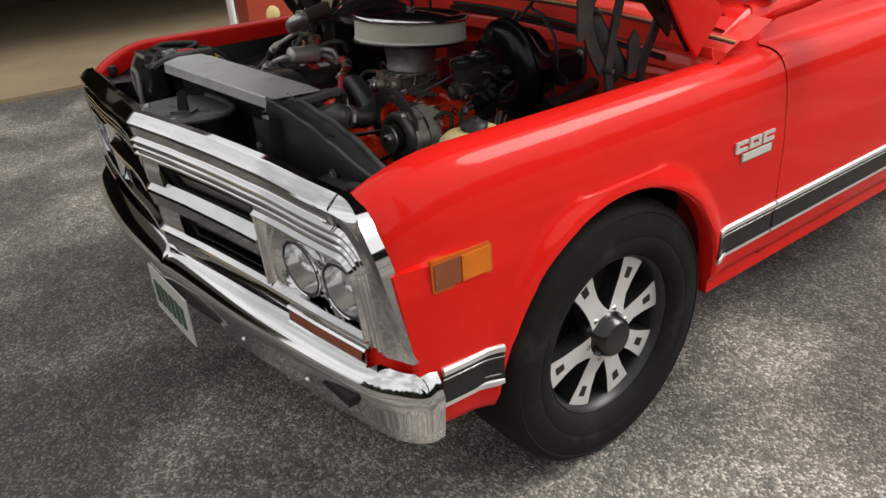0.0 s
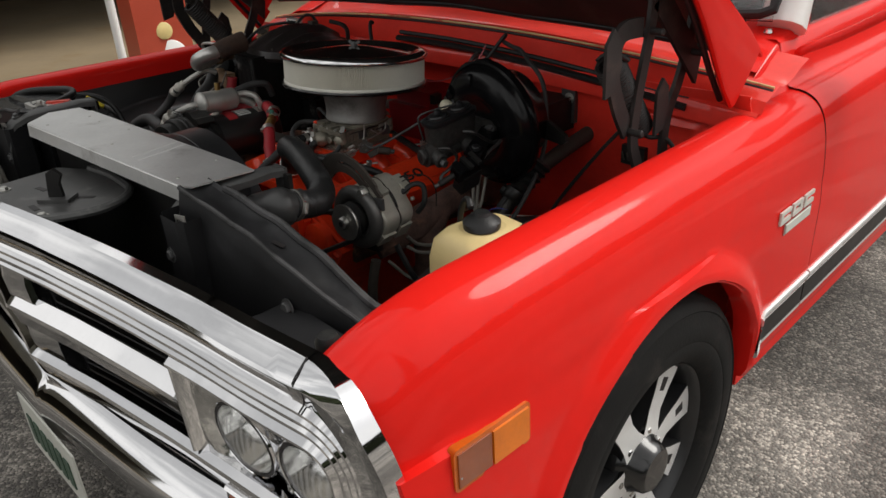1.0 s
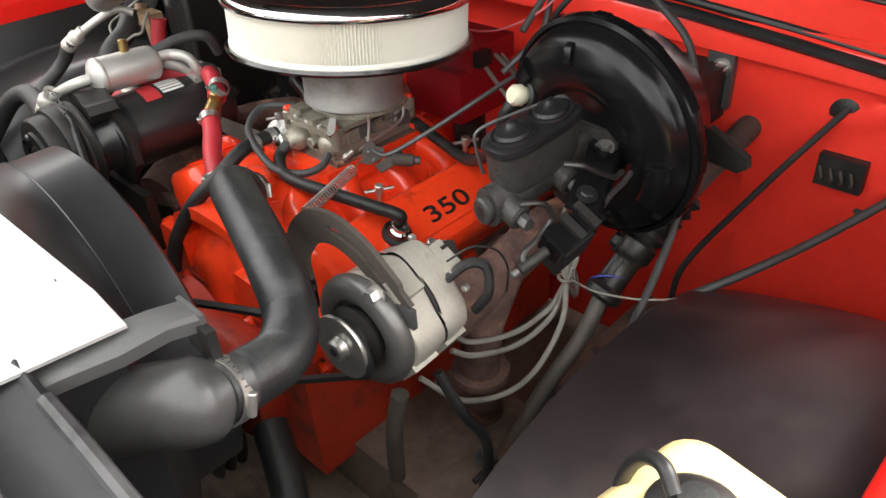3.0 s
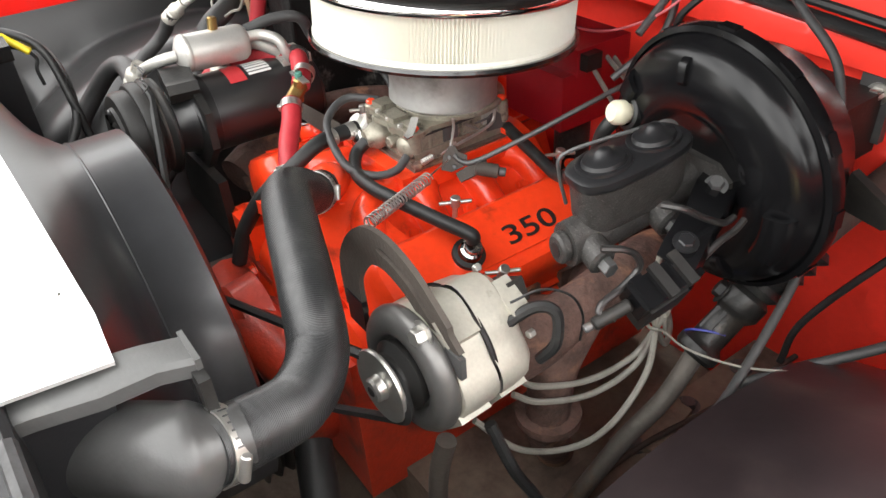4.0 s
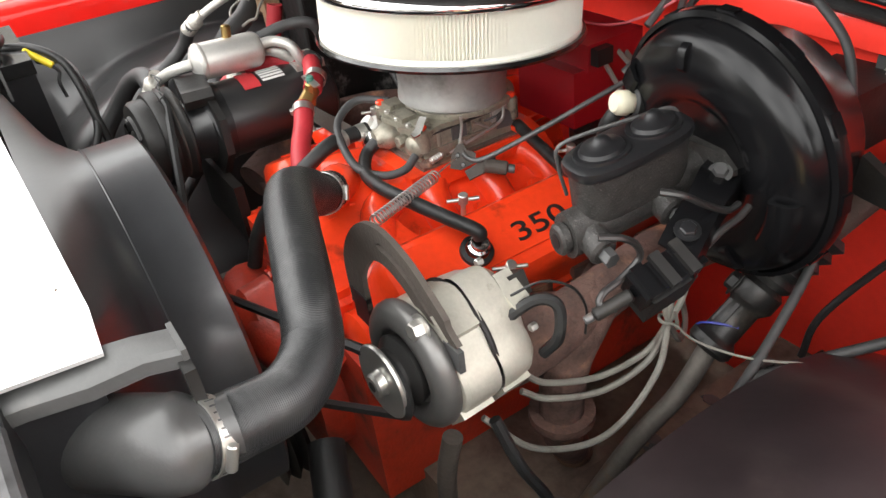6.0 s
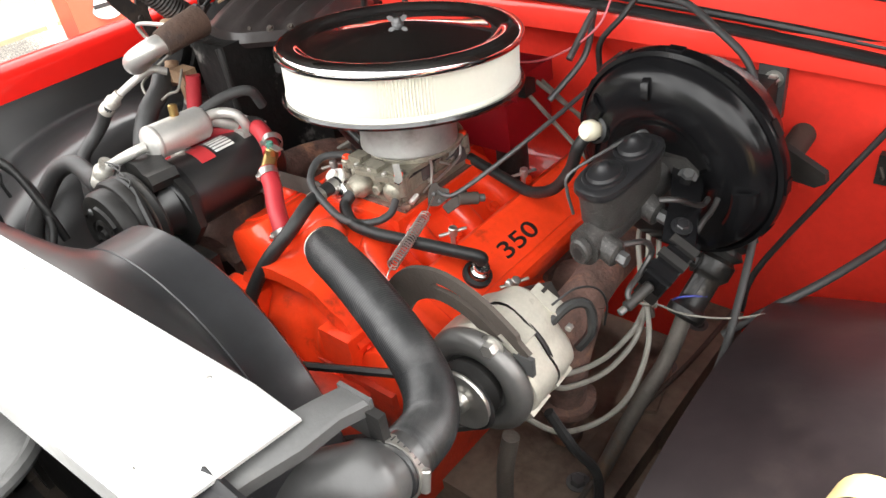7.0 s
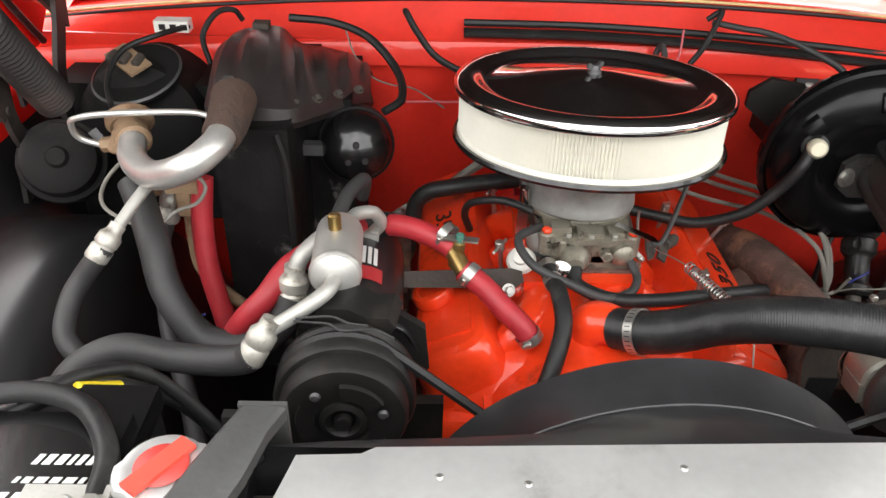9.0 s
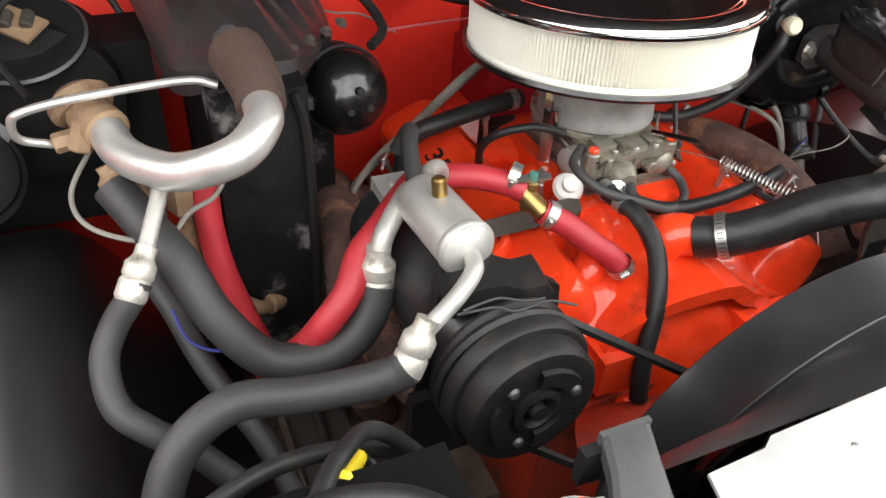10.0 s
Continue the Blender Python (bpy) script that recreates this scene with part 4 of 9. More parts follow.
def lamp_panel(sg):
    """The stepped chrome surround of one pair of headlamps, from the top moulding round the corner and down to the bumper."""
    lp = new("headlight_panel")
    lp.parent = truck
    tagged(lp, "stepped chrome headlight surround with two round lamps")
    out = rounded((0.52, 0.928), (0.963, 0.572), (0.944, 0.925), 0.125, 14)
    inn = rounded((0.52, 0.788), (0.856, 0.600), (0.852, 0.788), 0.045, 14)
    rows = []
    for i, (o, q) in enumerate(zip(out, inn)):
        w = smooth01((i - 12) / 12)
        row = []
        for u, dy in STEP + [(0.90, 0.012), (0.96, 0.002), (0.985, 0.001), (1.0, 0.010), (1.0, 0.055)]:
            x, z = lerp(o.x, q.x, u), lerp(o.y, q.y, u)
            plane = front_y(sg * x) + 0.03 * (0.919 - z)
            yf = -0.700 + (0.93 - z) * 0.15
            # on the side the outer band is one broad flat wing
            wing = lerp(yf - 0.006, front_y(sg * x) + 0.03 * (0.919 - z), min(1.0, u / 0.42))
            row.append(V(sg * x, lerp(plane + dy, wing + (dy * 0.8 if u > 0.42 else (0.03 if u == 0.0 and dy > 0.04 else 0.0)), w), z))
        rows.append(row)
    part("bezel", loft(rows), CHROME, lp, angle=24)
    part("wing_foot", loft([[V(sg * p.x * 1.0, p.y, p.z) if sg > 0 else V(-abs(p.x), p.y, p.z) for p in ((abs(q.x) * V(1, 0, 0) + V(0, q.y, q.z)) for q in rows[-1][1:])], [V(sg * abs(q.x), q.y + 0.03, q.z - 0.012) for q in rows[-1][1:]]]), CHROME, lp)
    seam_x = 0.822
    part("bezel_seam", tube(bmesh.new(), [V(sg * (seam_x + 0.10 * (0.928 - z)), front_y(sg * seam_x) + dy + 0.03 * (0.919 - z), z) for dy, z in ((0.030, 0.928), (0.002, 0.905), (0.010, 0.892), (0.011, 0.872), (0.0, 0.862))], 0.0012, 6, 3), PRINT, lp)
    # inner edge beside the grille
    rows = [[V(sg * (0.512 + dx), front_y(sg * 0.515) + dy + 0.008, z) for dx, dy in ((0.0, 0.06), (0.001, 0.006), (0.003, 0.003), (0.006, 0.006), (0.020, 0.040))] for z in (0.605, 0.66, 0.72, 0.79)]
    part("inner_edge", loft(rows), CHROME, lp)
    LAMPS = ((0.636, 0.684), (0.779, 0.684))
    def bowl_y(x, z):
        d = min(math.hypot(x - lx, z - lz) for lx, lz in LAMPS)
        rim = 0.022 * smooth01((d - 0.078) / 0.04)
        return front_y(sg * x) + 0.055 - rim + 0.005 * math.sin(31 * x + 20 * z) + (0.075 if d < 0.067 else 0.0)
    rows = [[V(sg * x, bowl_y(x, z), z) for x in [0.52 + 0.0087 * i for i in range(40)]] for z in [0.59 + 0.010 * j for j in range(21)]]
    part("lamp_backing", loft(rows), ARGENT, lp, "satin silver recess round the lamps")
    for x, z in LAMPS:
        m = axis_frame((sg * x, front_y(sg * x) + 0.050, z), (sg * 0.1, -1, 0))
        lamp = new("headlight")
        lamp.parent = truck
        tagged(lamp, "round sealed-beam headlight in a chrome ring")
        finish("bowl", lathe(bmesh.new(), [(0.063, 0.016), (0.060, -0.002), (0.052, -0.024), (0.039, -0.042), (0.022, -0.054), (0.0, -0.058)], m, 36), REFLECTOR, lamp)
        gl = finish("lens", lathe(bmesh.new(), [(0.063, 0.016), (0.058, 0.022), (0.037, 0.030), (0.0, 0.034)], m, 36), LAMP_CLEAR, lamp)
        gl.visible_shadow = False
        finish("ring_seal", lathe(bmesh.new(), [(0.0675, 0.006), (0.0675, 0.0185), (0.0640, 0.0205), (0.0615, 0.016)], m, 36), PRINT, lamp)
        finish("retaining_ring", lathe(bmesh.new(), [(0.073, 0.0), (0.072, 0.015), (0.0695, 0.020), (0.0670, 0.018)], m, 36), CHROME, lamp)
    # turn signal in the lower edge
    rows = [[V(sg * x, front_y(sg * x) + 0.020 + dy, z) for dy, z in sec_] for x, sec_ in [(lerp(0.600, 0.868, i / 8), ((0.01, 0.534), (-0.018, 0.538), (-0.022, 0.542), (-0.018, 0.546), (-0.016, 0.574), (-0.020, 0.579), (-0.016, 0.584), (0.01, 0.588))) for i in range(9)]]
    part("turn_signal", loft(rows), CHROME, lp, "slim chrome turn signal frame")
    rows = [[V(sg * x, front_y(sg * x) + 0.002 + dy, z) for dy, z in ((0.012, 0.545), (-0.001, 0.548), (-0.005, 0.560), (-0.002, 0.572), (0.012, 0.576))] for x in [lerp(0.612, 0.860, i / 8) for i in range(9)]]
    part("signal_lens", loft(rows), SIGNAL_BROWN, lp, "brown-amber turn signal lens")
    return lp
lamp_panel(1)
lamp_panel(-1)
rows = [[V(x, front_y(x) + dy, z) for dy, z in ((0.10, 0.545), (0.05, 0.548), (0.040, 0.538), (0.045, 0.46), (0.10, 0.45))] for x in [-0.86 + 0.086 * i for i in range(21)]]
part("lower_filler", loft(rows), BLACK_DULL, truck)
for sg in (1, -1):
    rows = []
    for i in range(9):
        x = lerp(0.845, 0.962, i / 8)
        y = lerp(front_y(x) + 0.016, -0.626, smooth01(i / 8))
        rows.append([V(sg * x, y + dy, z) for dy, z in ((0.07, 0.572), (0.012, 0.573), (0.0, 0.562), (0.006, 0.46), (0.07, 0.44))])
    part("lower_valance", loft(rows), RED, truck)

BUMPER_LINE = [(0.0, -0.822), (0.06, -0.815), (0.369, -0.786), (0.605, -0.753), (0.797, -0.720), (0.895, -0.698), (0.962, -0.662), (0.990, -0.628), (0.993, -0.592)]
SEC = [(0.075, 0.515), (0.062, 0.534), (0.050, 0.537), (0.040, 0.532), (0.020, 0.516), (0.006, 0.498), (0.0, 0.482), (0.0, 0.468), (0.003, 0.452), (0.008, 0.430), (0.012, 0.410), (0.014, 0.390), (0.018, 0.378), (0.045, 0.370)]
FAR_END = [(-0.960, -0.60), (-0.966, -0.66), (-0.950, -0.715), (-0.895, -0.752), (-0.797, -0.776), (-0.605, -0.803), (-0.369, -0.822), (-0.06, -0.826)]
line = spline([(x, y - 0.012, 0) for x, y in FAR_END + BUMPER_LINE], 6)
rows = []
for i, c in enumerate(line):
    t = (line[min(i + 1, len(line) - 1)] - line[max(i - 1, 0)]).normalized()
    nrm = V(-t.y, t.x, 0)
    k = lerp(1.0, 0.6, smooth01((abs(c.x) - 0.82) / 0.14))
    rows.append([c + nrm * (dy * k if dy > 0.006 else dy) + V(0, 0, z) for dy, z in SEC])
bumper = part("front_bumper", loft(rows), CHROME, truck, "broad chrome front bumper", angle=40)
for x, y in ((0.66, -0.742), (0.40, -0.780)):
    part("bumper_bolt", lathe(bmesh.new(), [(0.008, 0.0), (0.007, 0.003), (0.004, 0.005), (0, 0.006)], axis_frame((x, y - 0.004, 0.415), (0.2 * x, -1, 0)), 16), CHROME_OLD, bumper)
plate = part("number_plate", box(-0.155, 0.155, -0.838, -0.834, 0.295, 0.440, 0.002, segs=1), WHITE_GREY, truck, "pale number plate with dark plain bars")
PLATE_GREEN = material("plate_green", (0.06, 0.10, 0.07), 0.5)
for k in range(6):
    part("plate_bar", box(-0.122 + 0.042 * k, -0.122 + 0.042 * k + 0.026, -0.841, -0.8385, 0.33, 0.40, 0.0008), PLATE_GREEN, plate)

# the whole front end stands a little forward and falls away towards its ends
def settle(ob):
    if ob.type == "MESH":
        for v in ob.data.vertices:
            k = smooth01((v.co.z - 0.50) / 0.40)
            v.co.y -= 0.012 * k
            v.co.z += k * curve([(0.0, -0.004), (0.30, -0.008), (0.55, -0.013), (0.84, -0.027), (0.98, -0.030)], abs(v.co.x))
    for c in ob.children:
        settle(c)
for ob in list(truck.children):
    if ob.name.startswith(("grille", "headlight")):
        settle(ob)

# core support: the black sheet metal round the radiator, with the deep well behind the grille
SUPPORT = material("black_support_panel", (0.011, 0.011, 0.012), 0.48, spec=0.34, var=0.35, scale=8, spots=(0.028, 0.028, 0.030), spot_scale=9, spot_at=(0.55, 0.8), bump=0.10, bump_scale=60)
SUPPORT_EDGE = material("grey_support_edge", (0.045, 0.044, 0.045), 0.5, var=0.4, scale=20, spots=(0.012, 0.012, 0.012), spot_scale=14, spot_at=(0.45, 0.65))
def crest_z(x):
    return curve([(0.36, 1.000), (0.45, 0.988), (0.55, 0.972), (0.645, 0.950), (0.72, 0.915), (0.80, 0.872), (0.86, 0.825)], x) - 0.017
def crest_y(x):
    return curve([(0.36, -0.606), (0.645, -0.600), (0.80, -0.568), (0.86, -0.555)], x)
XS = [0.375 + 0.0242 * i for i in range(21)]
for sg in (1, -1):
    rows = []
    for x in XS:
        y, z, w = crest_y(x), crest_z(x), 0.052 - 0.016 * smooth01((x - 0.66) / 0.12)
        rows.append([V(sg * x, y - 0.022, 0.45), V(sg * x, y - 0.016, lerp(0.45, z, 0.5)), V(sg * x, y - 0.008, z - 0.03), V(sg * x, y - 0.003, z - 0.005), V(sg * x, y, z), V(sg * x, y + 0.004, z - 0.002),
                     V(sg * x, y + 0.5 * w, z - 0.007), V(sg * x, y + w - 0.006, z - 0.003), V(sg * x, y + w, z + 0.002), V(sg * x, y + w + 0.005, z - 0.003), V(sg * x, y + w + 0.006, z - 0.045)])
    cp = part("core_panel", thick(loft(rows), 0.003), SUPPORT, truck, "black radiator support panel with two raised edges", angle=28)
    # rolled edges, paler than the panel
    part("core_rail", tube(bmesh.new(), [V(sg * x, crest_y(x) - 0.001, crest_z(x) + 0.001) for x in XS[::2]], 0.0042, 8, 2), SUPPORT_EDGE, cp, "grey rolled edge")
    part("core_rail", tube(bmesh.new(), [V(sg * x, crest_y(x) + 0.052 - 0.016 * smooth01((x - 0.66) / 0.12), crest_z(x) + 0.002) for x in XS[2:17:2]] + [V(sg * 0.79, -0.508, 0.850), V(sg * 0.805, -0.500, 0.815), V(sg * 0.812, -0.500, 0.775)], 0.0065, 8, 3), SUPPORT_EDGE, cp, "grey rolled edge")
    for x, dz, r in ((0.66, 0.06, 0.010), (0.74, 0.10, 0.007), (0.56, 0.20, 0.012)):
        part("support_bolt", hexbolt(bmesh.new(), (sg * x, crest_y(x) - 0.014, crest_z(x) - dz), (0, -1, 0.1), r, 0.007), STEEL_DARK, cp)
    part("support_hole", box(-0.011, 0.011, -0.004, 0.004, 0.0, 0.0012, 0, pose(sg * 0.60, crest_y(0.60) + 0.024, crest_z(0.60) - 0.0045, 0, 12 * sg, 15)), PRINT, cp)
    # upright channel beside the grille opening, with dents and bolts
    rows = [[V(sg * (x + 0.006 * math.sin(9 * z)), y, z) for x, y in ((0.360, -0.600), (0.362, -0.640), (0.372, -0.648), (0.420, -0.648), (0.432, -0.640), (0.436, -0.612))] for z in [0.50 + 0.03 * i for i in range(16)]]
    ch = part("support_channel", loft(rows), SUPPORT, cp, angle=30)
    for z in (0.60, 0.70, 0.79, 0.88):
        part("channel_bolt", hexbolt(bmesh.new(), (sg * (0.395 + 0.01 * math.sin(20 * z)), -0.648, z), (0, -1, 0), 0.009, 0.006), STEEL_DARK, ch)
    # bare edge of a small angle tab
    part("angle_tab", prism([(0.0, 0.0), (0.034, 0.006), (0.034, -0.004), (0.008, -0.006), (0.006, -0.05), (0.0, -0.05)], -0.001, 0.001, axis_frame((sg * 0.412, -0.640, 0.957), (0, -1, 0)), 0.0004), STEEL, cp, "bare bright edge of a bracket")
bm = loft([[V(x, front_y(x) + 0.030, 0.900 - 0.03 * abs(x) ** 3), V(x, front_y(x) + 0.058, 0.892 - 0.03 * abs(x) ** 3), V(x, front_y(x) + 0.066, 0.884 - 0.03 * abs(x) ** 3), V(x, front_y(x) + 0.070, 0.66)] for x in [-0.86 + 0.0573 * i for i in range(31)]])
part("header_panel", thick(bm, 0.003), HEADER_DUST, truck, "grey-tan dusty header panel behind the grille")
for sg in (1, -1):
    rows = [[V(sg * x, y, 0.868 - 0.05 * max(0, x - 0.70) + 0.006 * math.sin(40 * x) * (y < -0.66)) for y in (-0.690, -0.672, -0.645, -0.620, -0.600)] for x in [0.64 + 0.02 * i for i in range(11)]]
    part("corner_shelf", thick(loft(rows), 0.004), SUPPORT, truck, "dusty black shelf beside the fender")
part("well_floor", box(-0.84, 0.84, -0.74, -0.59, 0.44, 0.46, 0.004), BLACK_DULL, truck)
for sg in (1, -1):
    part("rubber_bumper", lathe(bmesh.new(), [(0.0, 0.028), (0.013, 0.027), (0.017, 0.018), (0.016, 0.0)], Matrix.Translation((sg * 0.798, -0.645, 0.872)), 20), RUBBER, truck)
# hood latch plate: rounded grey pressing with a raised rim, slots and an upright hook
LATCH = material("worn_latch_steel", (0.085, 0.085, 0.083), 0.45, metal=0.4, var=0.3, scale=20, spots=(0.20, 0.195, 0.185), spot_scale=16, spot_at=(0.55, 0.8), bump=0.05)
lm = pose(0.02, -0.690, 0.905)
outline = [(-0.14, -0.085), (0.10, -0.085), (0.135, -0.05)] + [(0.075 + 0.085 * math.cos(radians(a)), 0.020 + 0.085 * math.sin(radians(a))) for a in range(-20, 91, 15)] + [(0.0, 0.110), (-0.08, 0.10), (-0.15, 0.06)]
lt = part("hood_latch", prism(outline, 0.0, 0.005, lm, 0.002), LATCH, truck, "grey steel hood latch plate with a hook")
part("latch_rim", tube(bmesh.new(), [lm @ V(x * 0.985, y * 0.985, 0.008) for x, y in outline[1:-1]], 0.008, 8, 4), LATCH, lt)
part("latch_hook", prism([(-0.016, 0.0), (0.014, 0.0), (0.012, 0.035), (0.020, 0.052), (0.006, 0.064), (-0.008, 0.055), (-0.012, 0.03)], -0.004, 0.004, pose(0.06, -0.700, 0.908, 90, 0, 40), 0.002), BLACK_DULL, lt)
part("hook_base", box(-0.03, 0.03, -0.018, 0.018, 0.004, 0.012, 0.003, lm @ pose(0.04, -0.010, 0, 0, 0, 40)), LATCH, lt)
for dx, dy, ang in ((0.07, 0.03, 40), (-0.045, -0.01, 10), (0.045, -0.055, 0)):
    part("latch_slot", box(-0.016, 0.016, -0.005, 0.005, 0.0045, 0.0058, 0, lm @ pose(dx, dy, 0, 0, 0, ang)), PRINT, lt)
for dx, dy in ((0.10, -0.06), (-0.10, -0.06)):
    part("latch_bolt", hexbolt(bmesh.new(), lm @ V(dx, dy, 0.005), (0, 0, 1), 0.008, 0.007), STEEL, lt)
# frame rails and crossmember under the engine
ORIGIN = V(0, 0, 0)
for sg in (1, -1):
    part("frame_rail", box(sg * 0.40 - 0.04, sg * 0.40 + 0.04, -0.58, 4.2, 0.30, 0.46, 0.012), DIRT if sg > 0 else GRIME, truck)
    for y in (-0.05, 0.12, 0.235, 0.36, 0.50):
        part("rail_bolt", hexbolt(bmesh.new(), (sg * 0.385, y, 0.460), (0, 0, 1), 0.012, 0.010), STEEL_DARK, truck)
    part("rail_bracket", prism([(-0.03, -0.07), (0.035, -0.05), (0.035, 0.05), (-0.03, 0.07)], 0.0, 0.008, pose(sg * 0.375, 0.17, 0.461, 0, 0, 12 * sg), 0.003), DIRT if sg > 0 else GRIME, truck)
    part("brake_pipe", tube(bmesh.new(), [V(sg * 0.43, 0.44, 0.475), V(sg * 0.42, 0.25, 0.478), V(sg * 0.40, 0.10, 0.474), V(sg * 0.41, -0.10, 0.476)], 0.0045, 8, 5), GRIME, truck)
part("crossmember", box(-0.45, 0.45, -0.14, 0.10, 0.28, 0.42, 0.03), DIRT, truck)
part("splash_floor", box(-0.64, 0.64, -0.58, 0.60, 0.285, 0.300, 0.004), DIRT, truck)

# ---- engine ----
def hose(name, pts, r, mat, label, category="hose", group="", n=8, segs=14, clamps=()):
    t = thing(name, label, category, group)
    part("tube", tube(bmesh.new(), pts, r, segs, n), mat, t)
    for at, d, rr in clamps:
        clamp_band(t, at, d, rr)
    return t


def clamp_band(parent, at, d, r, mat=STEEL):
    """A worm-drive clamp round a hose."""
    m = axis_frame(at, d)
    c = part("clamp", lathe(bmesh.new(), [(r * 1.02, -0.006), (r * 1.08, -0.006), (r * 1.08, 0.006), (r * 1.02, 0.006)], m, 28), mat, parent, "bright worm-drive hose clamp")
    part("clamp_screw", cyl(bmesh.new(), m @ V(r * 1.12, -r * 0.38, 0), m @ V(r * 1.12, r * 0.38, 0), min(0.0042, r * 0.22), 10, 0.001), mat, parent)
    if r > 0.02:
        bm = bmesh.new()
        for k in range(26):
            join(bm, box(r * 1.078, r * 1.084, -0.0007, 0.0007, -0.0035, 0.0035, 0, m @ Matrix.Rotation(radians(30 + 12 * k), 4, "Z")))
        part("clamp_slots", bm, STEEL_DARK, parent)
    return c


engine = thing("engine", "orange-red painted V8 engine with matching valve covers and manifold", "engine")


BANK = {1: Matrix.Translation((0.176, 0.085, 0.700)) @ Matrix.Rotation(radians(30), 4, "Y"),
        -1: Matrix.Translation((-0.138, 0.092, 0.705)) @ Matrix.Rotation(radians(-24), 4, "Y")}


def valve_cover(sg, cap):
    m = BANK[sg]
    L, W = 0.245, 0.062
    rows = []
    for k, (s, w, h) in enumerate(((0, 0, 0.086), (0.90, 0.62, 0.086), (0.945, 0.74, 0.084), (0.965, 0.84, 0.076), (0.98, 0.93, 0.050), (0.985, 0.95, 0.016), (0.99, 1.0, 0.010), (1.02, 1.12, 0.008), (1.02, 1.12, 0.0))):
        ring = []
        rad = 0.028
        lx, ly = W * w, L * s
        for cx, cy, a0 in ((1, 1, 0), (-1, 1, 90), (-1, -1, 180), (1, -1, 270)):
            rr = min(rad, lx, ly) if s else 0
            for q in range(6):
                a = radians(a0 + 18 * q)
                ring.append(m @ V(cx * (lx - rr) + rr * math.cos(a), cy * (ly - rr) + rr * math.sin(a), h) if s else m @ V(0, 0, h))
        rows.append(ring)
    vc = part("valve_cover", loft(rows[1:], closed_u=True), ORANGE, engine, "orange pressed-steel valve cover", angle=30)
    bm = bmesh.new()
    bm.faces.new([bm.verts.new(p) for p in rows[1]])
    join(bm, prism([(-0.036, -0.20), (0.030, -0.20), (0.030, 0.20), (-0.036, 0.20)], 0.0855, 0.0885, m, 0.002))
    part("cover_top", bm, ORANGE, vc)
    if cap:
        part("filler_cap", lathe(bmesh.new(), [(0.024, 0.0), (0.028, 0.004), (0.029, 0.016), (0.026, 0.021), (0.020, 0.022), (0.017, 0.019), (0.0, 0.019)], m @ Matrix.Translation((-0.018, -0.115, 0.086)), 28), ORANGE, vc)
    return m
mL = valve_cover(1, False)
mR = valve_cover(-1, True)

def lettering(text, size, m, mat, parent, name="number_print"):
    cu = bpy.data.curves.new(name, "FONT")
    cu.body, cu.size, cu.extrude, cu.align_x, cu.align_y = text, size, 0.0006, "CENTER", "CENTER"
    cu.offset = 0.0002
    tmp = bpy.data.objects.new(name, cu)
    scene.collection.objects.link(tmp)
    me = bpy.data.meshes.new_from_object(tmp.evaluated_get(bpy.context.evaluated_depsgraph_get()))
    bpy.data.objects.remove(tmp)
    me.transform(m)
    me.materials.clear()
    me.materials.append(mat)
    ob = new(name, me)
    ob.parent = parent
    return ob
lettering("350", 0.040, mL @ Matrix.Translation((0.006, -0.022, 0.0896)) @ Matrix.Rotation(radians(90), 4, "Z") @ Matrix.Diagonal((1.42, 0.95, 1, 1)), PRINT, engine)
lettering("350", 0.040, mR @ Matrix.Translation((-0.006, 0.06, 0.0896)) @ Matrix.Rotation(radians(-90), 4, "Z") @ Matrix.Diagonal((1.42, 0.95, 1, 1)), PRINT, engine)

# deeper enamel for the low engine: shade put into the colour, plus stains
ENGINE_SHADED = material("shaded_stained_engine_paint", (0.42, 0.030, 0.010), 0.55, coat=0.2, var=0.35, scale=10, spots=(0.045, 0.025, 0.018), spot_scale=9, spot_at=(0.48, 0.72), bump=0.2)
# heads, block, manifold
for sg in (1, -1):
    m = BANK[sg]
    part("cylinder_head", box(-0.075, 0.075, -0.255, 0.255, -0.11, -0.002, 0.008, m), ORANGE, engine)
    for z0, z1 in ((-0.030, -0.018), (-0.068, -0.058), (-0.104, -0.094)):
        part("head_rib", box(-0.070, 0.070, -0.263, -0.253, z0, z1, 0.003, m), ORANGE, engine)
    for x in (-0.045, 0.048):
        q = m @ V(x, -0.256, -0.044)
        part("head_bolt", hexbolt(bmesh.new(), q, (0, -1, 0), 0.010, 0.012), GRIME, engine)
part("engine_block", box(-0.19, 0.19, -0.20, 0.36, 0.40, 0.66, 0.03), ENGINE_SHADED, engine)
rows = []
for y in [-0.19 + 0.025 * i for i in range(17)]:
    e = smooth01((0.20 - abs(y - 0.06)) / 0.06)
    runner = 0.014 * (0.5 + 0.5 * math.cos((y - 0.06) * 2 * math.pi / 0.13))
    rows.append([V(x, y, z) for x, z in ((-0.135, 0.715), (-0.11, 0.742 + runner), (-0.085, 0.765 + runner * e), (-0.06, 0.785 + 0.012 * e), (-0.03, 0.790 + 0.016 * e), (0.03, 0.790 + 0.016 * e), (0.06, 0.785 + 0.012 * e), (0.085, 0.765 + runner * e), (0.11, 0.742 + runner), (0.135, 0.715))])
part("intake_manifold", thick(loft(rows), 0.02), ORANGE, engine, "orange cast intake manifold", angle=60)
part("carburetor_pad", box(-0.075, 0.085, -0.035, 0.155, 0.79, 0.818, 0.006), ORANGE, engine)
